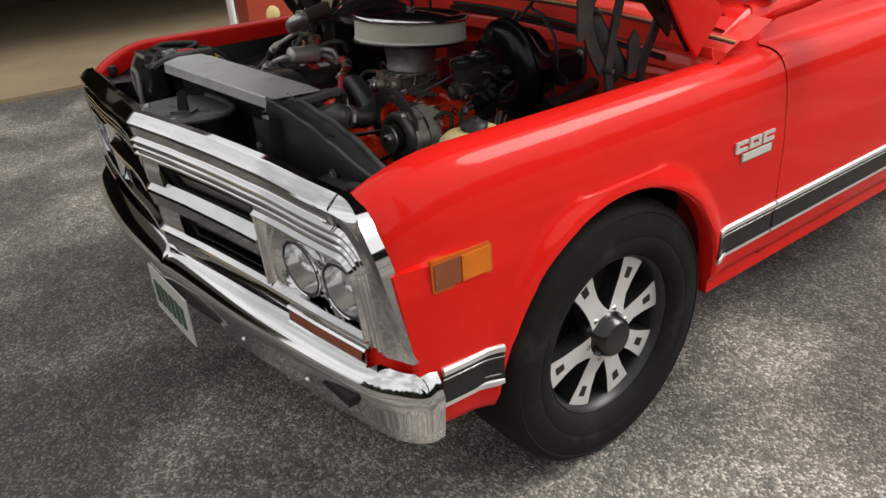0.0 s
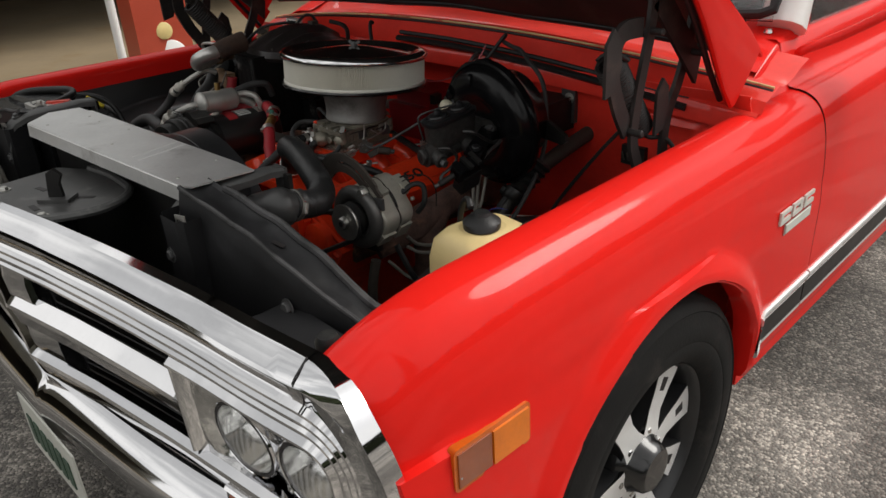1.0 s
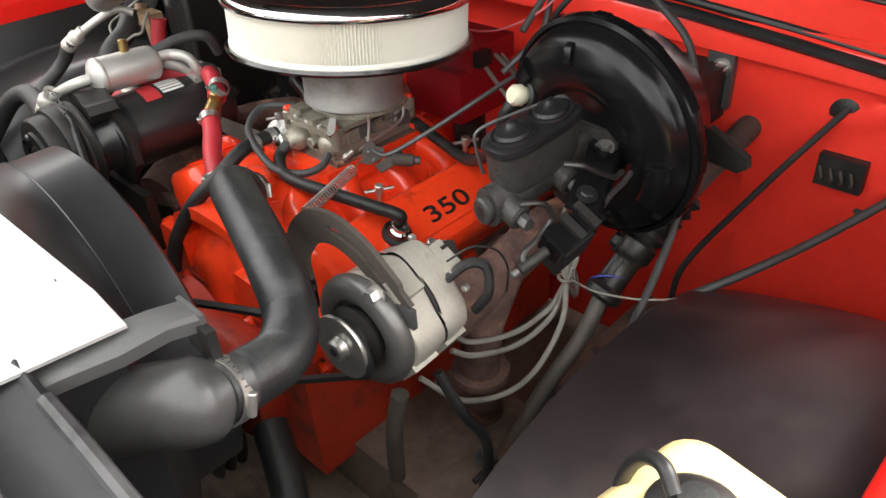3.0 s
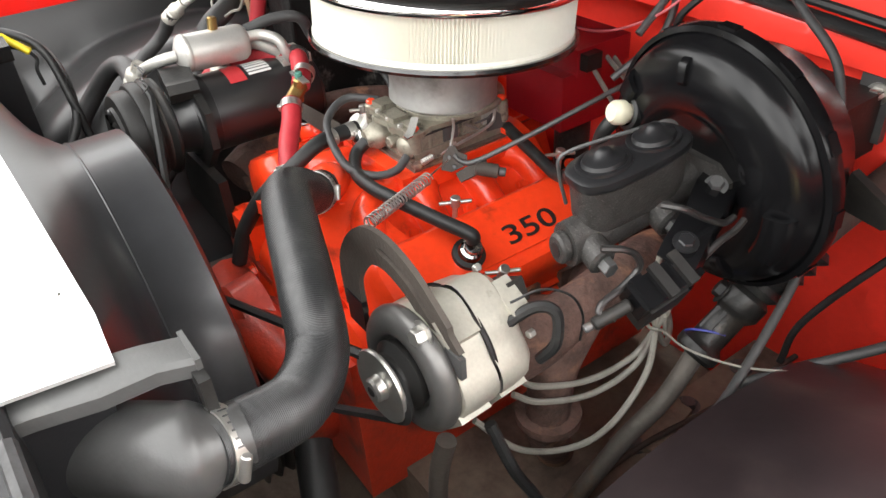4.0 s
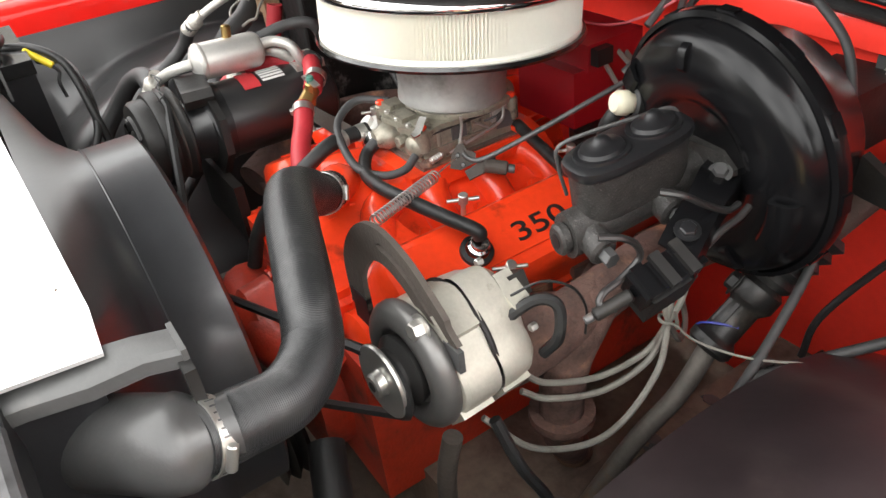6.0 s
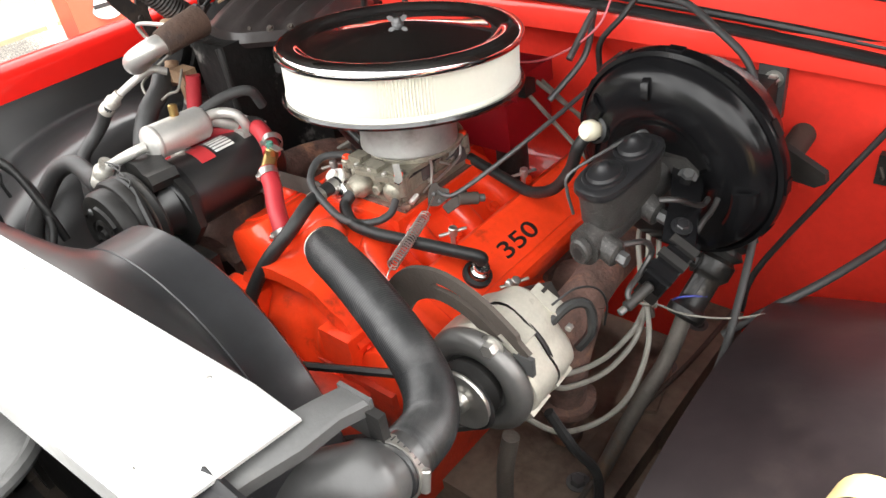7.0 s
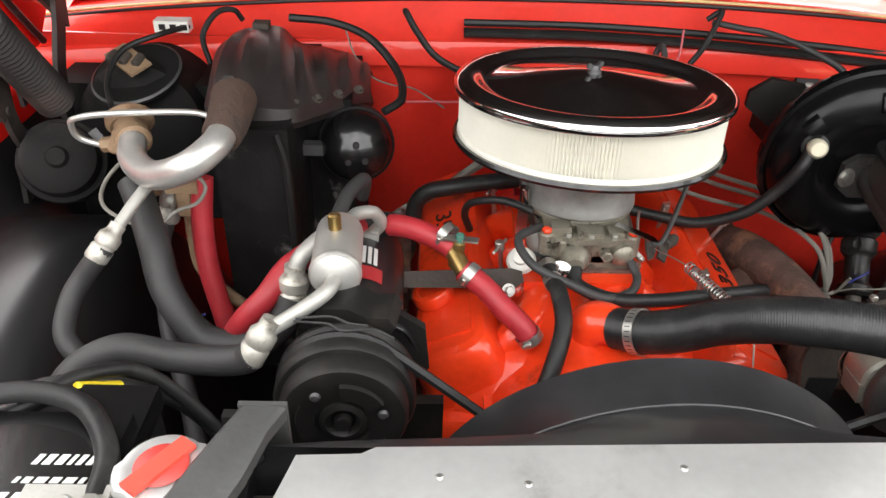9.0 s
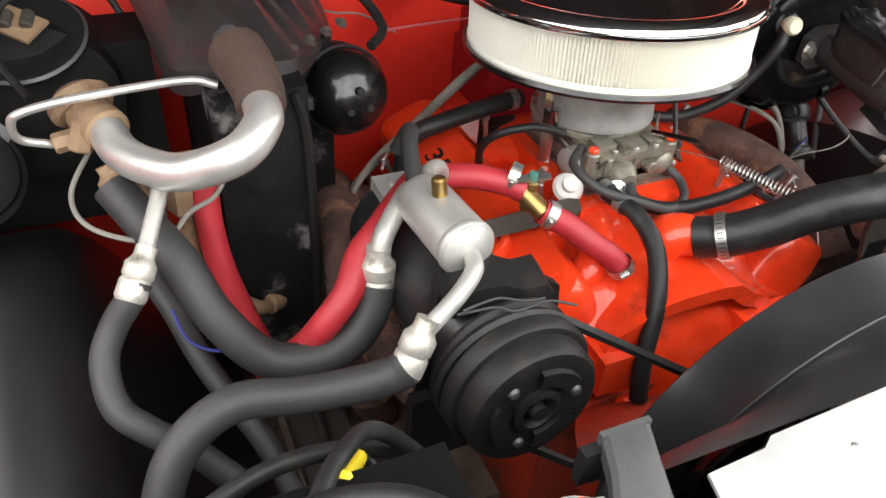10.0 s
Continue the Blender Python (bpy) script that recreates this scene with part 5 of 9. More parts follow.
for sg in (1, -1):
    for k in range(4):
        y = -0.10 + 0.095 * k
        part("runner", tube(bmesh.new(), [V(sg * 0.045, 0.06 + (y - 0.06) * 0.5, 0.79), V(sg * 0.08, y * 0.9, 0.782), V(sg * 0.125, y, 0.735)], lambda t: 0.026 - 0.004 * t, 12, 6), ORANGE, engine)
        hb = hexbolt(bmesh.new(), (sg * 0.117, y + 0.055, 0.752), (sg * 0.5, 0, 1), 0.008, 0.008)
        part("manifold_bolt", hb, ORANGE, engine)
# thermostat housing and water neck
part("water_outlet", tube(bmesh.new(), [V(0.004, -0.100, 0.775), V(0.005, -0.104, 0.803), V(0.020, -0.114, 0.814), V(0.040, -0.130, 0.815)], lambda t: 0.034 - 0.011 * t, 16, 8), ORANGE, engine, "orange thermostat outlet")
part("outlet_flange", box(-0.045, 0.05, -0.145, -0.075, 0.776, 0.788, 0.004), ORANGE, engine)
for x in (-0.035, 0.042):
    part("flange_bolt", hexbolt(bmesh.new(), (x, -0.105, 0.788), (0, 0, 1), 0.008, 0.008), ORANGE, engine)
# front of the engine: heads' ends, timing cover, water pump
FRONT = [(0.56, -0.215), (0.60, -0.212), (0.635, -0.206), (0.662, -0.200), (0.690, -0.196), (0.712, -0.188), (0.732, -0.180), (0.748, -0.168), (0.760, -0.156), (0.772, -0.142), (0.781, -0.124), (0.786, -0.104), (0.788, -0.08)]
rows = []
for i, (z, y) in enumerate(FRONT):
    row = []
    for k in range(41):
        u = -1 + k / 20
        x = 0.165 * u
        ridge = 0.010 * math.exp(-((z - 0.716 - 0.010 * math.sin(9 * u)) / 0.009) ** 2) + 0.008 * math.exp(-((z - 0.655 + 0.018 * u * u) / 0.008) ** 2)
        boss = sum(0.013 * math.exp(-(((x - bx) / 0.016) ** 2 + ((z - bz) / 0.016) ** 2)) for bx, bz in ((-0.115, 0.735), (-0.062, 0.690), (0.060, 0.692), (0.118, 0.735), (-0.10, 0.625), (0.10, 0.625)))
        dip = 0.012 * math.exp(-(((x + 0.02) / 0.05) ** 2 + ((z - 0.735) / 0.02) ** 2))
        row.append(V(x, y + 0.035 * abs(u) ** 2.4 - ridge - boss + dip + 0.004 * math.sin(x * 60 + z * 45), z - 0.045 * abs(u) ** 3 * (i / 12)))
    rows.append(row)
part("manifold_front", thick(loft(rows), 0.008), ORANGE, engine, "orange cast front of the engine with ridges and bosses", angle=60)
for sg in (1, -1):
    part("head_end", lathe(bmesh.new(), [(0.05, -0.01), (0.05, 0.006), (0.042, 0.012), (0.0, 0.014)], axis_frame((sg * 0.165, -0.178, 0.665), (0, -1, 0)), 22), ORANGE, engine)
    part("head_boss", box(sg * 0.10 - 0.03, sg * 0.10 + 0.03, -0.205, -0.16, 0.68, 0.735, 0.012), ORANGE, engine)
    part("front_bolt", hexbolt(bmesh.new(), (sg * 0.085, -0.205, 0.655), (0, -1, 0), 0.009, 0.010), ORANGE, engine)
part("timing_cover", lathe(bmesh.new(), [(0.12, 0.0), (0.12, 0.03), (0.11, 0.045), (0.05, 0.05), (0.0, 0.05)], axis_frame((0, -0.195, 0.52), (0, -1, 0)), 28), ENGINE_SHADED, engine)
bm = tube(bmesh.new(), [V(-0.13, -0.215, 0.61), V(-0.09, -0.245, 0.64), V(0.0, -0.255, 0.645), V(0.09, -0.245, 0.64), V(0.13, -0.215, 0.61)], 0.040, 14, 6)
lathe(bm, [(0.060, 0.0), (0.055, 0.04), (0.030, 0.06), (0.022, 0.09), (0.0, 0.09)], axis_frame((0, -0.23, 0.645), (0, -1, 0)), 24)
part("water_pump", bm, ENGINE_SHADED, engine, "orange water pump")
part("pump_pulley", lathe(bmesh.new(), [(0.0, 0.0), (0.07, 0.0), (0.082, 0.008), (0.082, 0.012), (0.070, 0.020), (0.082, 0.028), (0.082, 0.032), (0.06, 0.034), (0.0, 0.034)], axis_frame((0, -0.325, 0.645), (0, -1, 0)), 36), BLACK_DULL, engine)
fan = thing("cooling_fan", "dark engine cooling fan inside its shroud", "fan")
part("hub", cyl(bmesh.new(), (0, -0.36, 0.645), (0, -0.39, 0.645), 0.05, 24, 0.005), STEEL_DARK, fan)
for k in range(6):
    m = axis_frame((0, -0.39, 0.645), (0, -1, 0)) @ Matrix.Rotation(radians(60 * k), 4, "Z") @ Matrix.Rotation(radians(25), 4, "X")
    part("blade", box(0.03, 0.205, -0.045, 0.045, -0.0015, 0.0015, 0.001, m), STEEL_DARK, fan)
part("crank_pulley", lathe(bmesh.new(), [(0.0, 0.0), (0.08, 0.0), (0.088, 0.008), (0.075, 0.018), (0.088, 0.028), (0.075, 0.038), (0.088, 0.048), (0.06, 0.05), (0.0, 0.05)], axis_frame((0, -0.26, 0.45), (0, -1, 0)), 36), BLACK_DULL, engine)
# exhaust manifolds
for sg in (1, -1):
    ex = new("exhaust_manifold")
    ex.parent = engine
    tagged(ex, "rust-brown cast iron exhaust manifold")
    part("log", tube(bmesh.new(), [V(sg * 0.300, 0.300, 0.675), V(sg * 0.320, 0.20, 0.715), V(sg * 0.338, 0.11, 0.735), V(sg * 0.348, 0.03, 0.734), V(sg * 0.338, -0.05, 0.712), V(sg * 0.31, -0.13, 0.69)], lambda t: 0.034 + 0.003 * math.sin(t * 9), 14, 8), RUST, ex)
    part("downpipe", tube(bmesh.new(), [V(sg * 0.348, 0.03, 0.734), V(sg * 0.350, -0.005, 0.675), V(sg * 0.348, -0.012, 0.60), V(sg * 0.335, 0.0, 0.53), V(sg * 0.30, 0.05, 0.42)], lambda t: 0.034 - 0.006 * smooth01(t * 2), 14, 8), RUST, ex)
    for y in (-0.10, 0.03, 0.14, 0.26):
        part("port", tube(bmesh.new(), [V(sg * 0.235, y, 0.655), V(sg * 0.29, y, 0.685), V(sg * 0.333, y, 0.715)], 0.027, 12, 6), RUST, ex)
        part("port_flange", box(sg * 0.238 - 0.006, sg * 0.238 + 0.006, y - 0.036, y + 0.036, 0.625, 0.690, 0.006), RUST, ex)
    part("collector_flange", lathe(bmesh.new(), [(0.028, 0), (0.042, 0), (0.042, 0.012), (0.028, 0.012)], axis_frame((sg * 0.346, -0.010, 0.575), (0, 0, 1)), 20), RUST, ex)
# T-handled hold-down bolts of the covers
for x, y, z in ((0.268, -0.032, 0.752), (0.262, 0.20, 0.745), (-0.228, -0.03, 0.745), (-0.228, 0.20, 0.745), (0.165, -0.012, 0.778), (0.160, 0.17, 0.778), (-0.100, 0.02, 0.80), (-0.100, 0.18, 0.80)):
    s = 1 if x > 0 else -1
    up = Vector((s * 0.5, 0, 0.87)) if abs(x) > 0.2 else Vector((s * 0.12, 0, 1)).normalized()
    a = Vector((x, y, z)) - up * 0.045
    bm = cyl(bmesh.new(), a, a + up * 0.085, 0.0036, 10, 0.001)
    d = Vector((0.5, 0.87, 0)).normalized()
    cyl(bm, a + up * 0.082 - d * 0.021, a + up * 0.082 + d * 0.021, 0.0026, 10, 0.001)
    cyl(bm, a + up * 0.076, a + up * 0.09, 0.0065, 10, 0.001)
    part("hold_down_bolt", bm, STEEL, engine, "T-handled cover bolt")
# breather grommet on the driver's cover
m = axis_frame((0.226, -0.037, 0.776), (0.5, 0, 0.87))
bm = lathe(bmesh.new(), [(0.021, 0.0), (0.021, 0.006), (0.015, 0.008)], m, 24)
part("grommet", bm, RUBBER, engine)
part("breather_valve", lathe(bmesh.new(), [(0.013, 0.004), (0.014, 0.016), (0.011, 0.018), (0.011, 0.024), (0.008, 0.025), (0.0, 0.026)], m, 20), CHROME_OLD, engine)
# distributor at the back of the engine
di = thing("distributor", "deep red ignition distributor cap with black leads", "distributor")
part("cap", box(-0.060, 0.070, 0.262, 0.392, 0.780, 0.868, 0.010), RED_PLASTIC, di)
part("coil_cover", box(-0.050, 0.075, 0.285, 0.395, 0.865, 0.905, 0.008), RED_PLASTIC, di)
for k in range(8):
    a = radians(45 * k + 20)
    part("tower", cyl(bmesh.new(), (0.01 + 0.04 * math.cos(a), 0.345 + 0.04 * math.sin(a), 0.86), (0.01 + 0.044 * math.cos(a), 0.345 + 0.044 * math.sin(a), 0.885), 0.008, 10, 0.002), RED_PLASTIC, di)
part("shaft_housing", cyl(bmesh.new(), (0.01, 0.345, 0.66), (0.01, 0.345, 0.80), 0.03, 20, 0.004), IRON, di)
part("wiring_plug", box(0.04, 0.09, 0.29, 0.32, 0.875, 0.90, 0.004), BLACK_DULL, di)

# ---- carburetor and air cleaner ----
def coil_screw(bm, a, b):
    """A screw with its spring."""
    cyl(bm, a, b, 0.0022, 8, 0.0004)
    d = (b - a) / 6
    for k in range(1, 6):
        cyl(bm, a + d * k, a + d * (k + 0.5), 0.0048, 10, 0.0008)
    return bm

CX, CY = 0.012, 0.075
carb = thing("carburetor", "grey cast two-stage carburetor with red-topped screws and linkages", "carburetor")
def cb(x0, x1, y0, y1, z0, z1, b=0.006, mat=ALU_DIRTY, name="casting"):
    return part(name, box(CX + x0, CX + x1, CY + y0, CY + y1, z0, z1, b), mat, carb)
def post(x, y, z0, z1, r, mat=ALU_DIRTY, name="boss", segs=12, label=""):
    return part(name, cyl(bmesh.new(), (CX + x, CY + y, z0), (CX + x, CY + y, z1), r, segs, min(0.002, r * 0.3)), mat, carb, label)
cb(-0.066, 0.068, -0.088, 0.082, 0.810, 0.822, 0.004, RUST, "gasket_plate")
cb(-0.058, 0.060, -0.080, 0.076, 0.820, 0.840, 0.006, name="throttle_body")
cb(-0.050, 0.052, -0.078, 0.072, 0.838, 0.863, 0.004, name="main_body")
cb(0.004, 0.058, -0.080, -0.006, 0.830, 0.860, 0.003, name="float_bowl")
cb(0.010, 0.057, 0.002, 0.060, 0.836, 0.862, 0.003, name="float_bowl")
cb(-0.056, -0.008, -0.076, -0.020, 0.832, 0.858, 0.004, name="float_bowl")
cb(-0.058, 0.060, -0.082, 0.074, 0.8605, 0.8625, 0.0006, PRINT, "gasket")
outline = [(-0.060, -0.070), (-0.052, -0.084), (-0.038, -0.080), (-0.022, -0.090), (0.004, -0.086), (0.020, -0.092), (0.040, -0.084), (0.058, -0.086), (0.064, -0.070), (0.056, -0.050), (0.060, -0.020), (0.054, 0.010), (0.062, 0.040), (0.058, 0.078), (0.030, 0.082), (-0.030, 0.082), (-0.058, 0.076), (-0.056, 0.020)]
part("air_horn", prism([(CX + x, CY + y) for x, y in outline], 0.862, 0.8695, None, 0.002), ALU_DIRTY, carb, "grey cast air horn with a scalloped edge")
post(-0.004, 0.025, 0.868, 0.877, 0.079, ALU_DIRTY, "neck_seat", 40)
# vent shields and choke gear on the front of the air horn
for x0, x1, y0, y1, h in ((-0.052, -0.026, -0.074, -0.050, 0.014), (-0.018, 0.016, -0.082, -0.058, 0.010), (0.024, 0.044, -0.076, -0.056, 0.007)):
    cb(x0, x1, y0, y1, 0.869, 0.869 + h * 0.7, 0.004, ALU_DIRTY, "vent_shield")
for x, y in ((-0.058, -0.072), (0.056, -0.076), (0.058, 0.070), (-0.052, 0.072)):
    post(x, y, 0.840, 0.872, 0.0095, name="screw_column")
    post(x, y, 0.872, 0.878, 0.0072, ORANGE, "screw", 6, "screw with red paint mark")
for x, y in ((0.0, -0.080), (-0.03, -0.078), (0.03, -0.080)):
    post(x, y, 0.868, 0.874, 0.0042, STEEL, "screw", 8)
post(0.066, 0.074, 0.822, 0.832, 0.010, ORANGE, "mount_nut", 6)
post(0.064, -0.080, 0.822, 0.830, 0.009, RUST, "mount_nut", 6)
post(-0.062, -0.078, 0.822, 0.832, 0.009, RUST, "mount_nut", 6)
# ribs, plugs and tubes of the bowl sides
for k in (0, 4):
    post(0.053, -0.052 + 0.026 * k, 0.838, 0.864, 0.0062 + 0.0016 * (k % 2), name="rib", segs=10)
    post(-0.051, -0.052 + 0.026 * k, 0.838, 0.864, 0.0062, name="rib", segs=10)
for k in (0, 3):
    post(-0.036 + 0.024 * k, -0.079, 0.836, 0.864, 0.0060, name="rib", segs=10)
cb(0.048, 0.060, -0.032, -0.008, 0.842, 0.862, 0.002, STEEL_DARK, "side_cover")
cb(0.050, 0.062, 0.034, 0.060, 0.846, 0.866, 0.003, ALU_CAST, "side_cover")
pa, pb = V(0.050, 0.012, 0.8775), V(0.086, 0.052, 0.8755)
pd_ = (pb - pa).normalized()
part("pump_arm", prism([(-0.004, -0.004), (0.036, -0.004), (0.050, -0.006), (0.058, 0.0), (0.050, 0.006), (0.030, 0.007), (-0.004, 0.006)], 0, 0.0018, axis_frame(pa, (0, 0, 1), pd_), 0.0004), CHROME_OLD, carb, "thin plated pump lever")
part("pump_link", tube(bmesh.new(), [V(0.086, 0.050, 0.879), V(0.086, 0.050, 0.866), V(0.088, 0.044, 0.846), V(0.090, 0.040, 0.836)], 0.0020, 8, 4), STEEL, carb)
part("choke_link", tube(bmesh.new(), [V(0.084, 0.055, 0.838), V(0.086, 0.085, 0.844), V(0.084, 0.115, 0.850), V(0.083, 0.122, 0.862), V(0.080, 0.123, 0.872)], 0.0022, 8, 5), STEEL, carb)
part("fast_idle_cam", prism([(-0.014, -0.010), (0.012, -0.012), (0.016, 0.004), (0.003, 0.015), (-0.011, 0.010)], -0.0012, 0.0012, axis_frame((CX + 0.064, CY + 0.052, 0.846), (1, 0, 0.1)), 0.0005), STEEL_DARK, carb)
part("idle_screw", coil_screw(bmesh.new(), V(0.079, 0.020, 0.833), V(0.086, -0.004, 0.833)), STEEL, carb)
part("throttle_lever", prism([(-0.018, -0.012), (-0.004, -0.016), (0.016, -0.008), (0.018, 0.005), (0.006, 0.010), (0.002, 0.019), (-0.006, 0.018), (-0.014, 0.006)], -0.0016, 0.0016, axis_frame((0.106, 0.034, 0.832), (0.75, -0.5, 0.45)), 0.0006), GRIME, carb, "dark bent throttle lever")
for dx, dz in ((-0.006, 0.004), (0.010, -0.002), (0.0, -0.009)):
    p_ = axis_frame((0.106, 0.034, 0.832), (0.75, -0.5, 0.45)) @ V(dx, dz, 0.0)
    part("rivet", cyl(bmesh.new(), p_, p_ + V(0.75, -0.5, 0.45) * 0.004, 0.0032, 10, 0.001), STEEL_DARK, carb)
part("cable_bracket", prism([(-0.020, -0.007), (0.020, -0.009), (0.024, 0.003), (0.004, 0.008), (-0.020, 0.007)], -0.002, 0.002, axis_frame((0.128, 0.046, 0.820), (0.5, -0.45, 0.75)) @ Matrix.Rotation(radians(30), 4, "Z"), 0.001), GRIME, carb)
part("bracket_solenoid", cyl(bmesh.new(), (0.130, 0.050, 0.824), (0.150, 0.074, 0.818), 0.0095, 14, 0.002), GRIME, carb)
part("solenoid_tip", cyl(bmesh.new(), (0.150, 0.074, 0.818), (0.156, 0.081, 0.8165), 0.0060, 12, 0.001), STEEL_DARK, carb)
# front: fuel inlet, choke vacuum diaphragm
part("fuel_inlet", lathe(bmesh.new(), [(0.0, 0.0), (0.017, 0.0), (0.019, 0.004), (0.019, 0.020), (0.015, 0.026), (0.012, 0.034), (0.0, 0.034)], axis_frame((CX - 0.018, CY - 0.074, 0.843), (-0.15, -1, -0.05)), 22), ALU_DIRTY, carb)
part("fuel_inlet_nut", cyl(bmesh.new(), (CX + 0.020, CY - 0.080, 0.848), (CX + 0.021, CY - 0.096, 0.848), 0.008, 6, 0.001), ALU_DIRTY, carb)
part("accelerator_pump", lathe(bmesh.new(), [(0.016, 0), (0.016, 0.006), (0.012, 0.010), (0.006, 0.013), (0, 0.014)], axis_frame((CX + 0.044, CY - 0.080, 0.845), (0.15, -1, -0.1)), 22), ALU_DIRTY, carb)
part("choke_pulloff", lathe(bmesh.new(), [(0.0, -0.012), (0.009, -0.012), (0.011, -0.004), (0.018, 0.0), (0.020, 0.005), (0.017, 0.010), (0.010, 0.012), (0.010, 0.020), (0.0, 0.021)], axis_frame((-0.076, 0.001, 0.825), (-0.15, -0.55, 0.8)), 28), WHITE_PLASTIC, carb, "small white vacuum diaphragm")
part("pulloff_bracket", prism([(-0.02, -0.006), (0.02, -0.006), (0.02, 0.006), (-0.02, 0.006)], -0.001, 0.001, axis_frame((-0.058, 0.012, 0.828), (-0.1, -0.9, 0.4)), 0.0004), STEEL_DARK, carb)
part("choke_housing", lathe(bmesh.new(), [(0.0, 0.0), (0.02, 0.0), (0.02, 0.018), (0.013, 0.023), (0.0, 0.023)], axis_frame((-0.042, 0.035, 0.842), (-1, -0.3, 0)), 20), ALU_CAST, carb)
part("choke_cap", lathe(bmesh.new(), [(0.0, 0.0), (0.015, 0.0), (0.017, 0.010), (0.010, 0.014), (0.0, 0.015)], axis_frame((-0.028, -0.026, 0.830), (-0.2, -1, 0.3)), 20), CHROME_OLD, carb)
random.seed(77)
for k in range(9):
    x_ = random.choice((-0.060, 0.062))
    y_ = random.uniform(-0.07, 0.07)
    z_ = random.uniform(0.834, 0.866)
    part("link", tube(bmesh.new(), [V(CX + x_, CY + y_, z_), V(CX + x_ * 1.08, CY + y_ + random.uniform(-0.014, 0.014), z_ + random.uniform(-0.010, 0.012)), V(CX + x_ * 1.04, CY + y_ + random.uniform(-0.028, 0.028), z_ + random.uniform(-0.014, 0.014))], random.uniform(0.0014, 0.0022), 6, 4), random.choice((STEEL, STEEL_DARK, STEEL_DARK)), carb)
part("hose_stub", cyl(bmesh.new(), (-0.046, -0.020, 0.836), (-0.044, -0.042, 0.839), 0.0075, 10, 0.001), ALU_CAST, carb)
part("vent_stub", cyl(bmesh.new(), (-0.066, 0.065, 0.868), (-0.070, 0.062, 0.905), 0.006, 10, 0.001), CHROME_OLD, carb)
part("kickdown_strap", prism([(-0.010, -0.05), (0.006, -0.052), (0.006, 0.04), (-0.012, 0.046)], -0.001, 0.001, axis_frame((-0.066, 0.075, 0.872), (-0.5, -0.8, 0.1)), 0.0005), CHROME_OLD, carb, "bright bent choke strap")
# return spring
def coil(bm, a, b, r, wire, turns, n=10):
    a, b = Vector(a), Vector(b)
    m = axis_frame(a, b - a)
    L = (b - a).length
    k = int(turns * n)
    return tube(bm, [m @ V(r * math.cos(2 * math.pi * i / n), r * math.sin(2 * math.pi * i / n), L * i / k) for i in range(k + 1)], wire, 5, 1, smooth=False)
sp = thing("return_spring", "long coiled steel throttle return spring", "spring")
part("coil", coil(bmesh.new(), (0.138, -0.029, 0.843), (0.178, -0.141, 0.843), 0.0072, 0.0012, 22, 12), STEEL, sp)
part("end_hook", tube(bmesh.new(), [V(0.178, -0.141, 0.843), V(0.181, -0.156, 0.836), V(0.180, -0.178, 0.805)], 0.0011, 6, 4), STEEL, sp)
part("end_hook", tube(bmesh.new(), [V(0.138, -0.029, 0.843), V(0.126, -0.008, 0.841), V(0.108, 0.022, 0.836)], 0.0011, 6, 4), STEEL, sp)

air = thing("air_cleaner", "round open-element air cleaner with chrome lid and white pleated filter", "air cleaner")
AX, AY = 0.009, 0.100
TILT = Matrix.Translation((AX, AY, 1.0)) @ Matrix.Rotation(radians(-5), 4, "X") @ Matrix.Translation((-AX, -AY, -1.0))
ma = TILT @ Matrix.Translation((AX, AY, 0))
part("neck", lathe(bmesh.new(), [(0.060, 0.874), (0.074, 0.8745), (0.0765, 0.877), (0.0765, 0.884), (0.0755, 0.888), (0.076, 0.905), (0.081, 0.935), (0.084, 0.960)], ma, 40), material("dull_neck_alloy", (0.32, 0.315, 0.30), 0.45, metal=0.5, var=0.2, scale=12, spots=(0.12, 0.11, 0.10), spot_scale=9, spot_at=(0.45, 0.75), bump=0.05), air, "dull grey alloy neck")
part("base_pan", lathe(bmesh.new(), [(0.06, 0.954), (0.150, 0.957), (0.170, 0.960), (0.1795, 0.963), (0.1815, 0.967), (0.1795, 0.971), (0.165, 0.970)], ma, 72), BLACK_GLOSS, air, "black pan under the filter")
NP = 240
bm = bmesh.new()
ringz = (0.970, 0.976, 1.033, 1.038)
cols = []
for k in range(2 * NP):
    a = math.pi * k / NP
    r = 0.1735 if k % 2 else 0.1665
    cols.append([bm.verts.new(TILT @ V(AX + (r if 0 < j < 3 else 0.171) * math.cos(a), AY + (r if 0 < j < 3 else 0.171) * math.sin(a), z)) for j, z in enumerate(ringz)])
for k in range(2 * NP):
    a, b = cols[k], cols[(k + 1) % (2 * NP)]
    for j in range(3):
        bm.faces.new((a[j], b[j], b[j + 1], a[j + 1]))
part("filter_element", bm, PAPER, air, "off-white pleated paper filter", angle=20)
part("filter_band", lathe(bmesh.new(), [(0.170, 0.968), (0.1745, 0.968), (0.175, 0.974), (0.1725, 0.977)], ma, 72), PAPER, air)
part("lid", lathe(bmesh.new(), [(0.1765, 1.0300), (0.1800, 1.0300), (0.1814, 1.0315), (0.1818, 1.0360), (0.1806, 1.0400), (0.1775, 1.0436), (0.1725, 1.0462), (0.1660, 1.0474), (0.1590, 1.0470), (0.1530, 1.0452), (0.1485, 1.0425), (0.1445, 1.0396), (0.1400, 1.0382), (0.1330, 1.0386), (0.100, 1.0425), (0.05, 1.0500), (0.022, 1.0535), (0.0, 1.0540)], ma, 96), CHROME, air, "polished chrome lid with a stepped rim", angle=60)
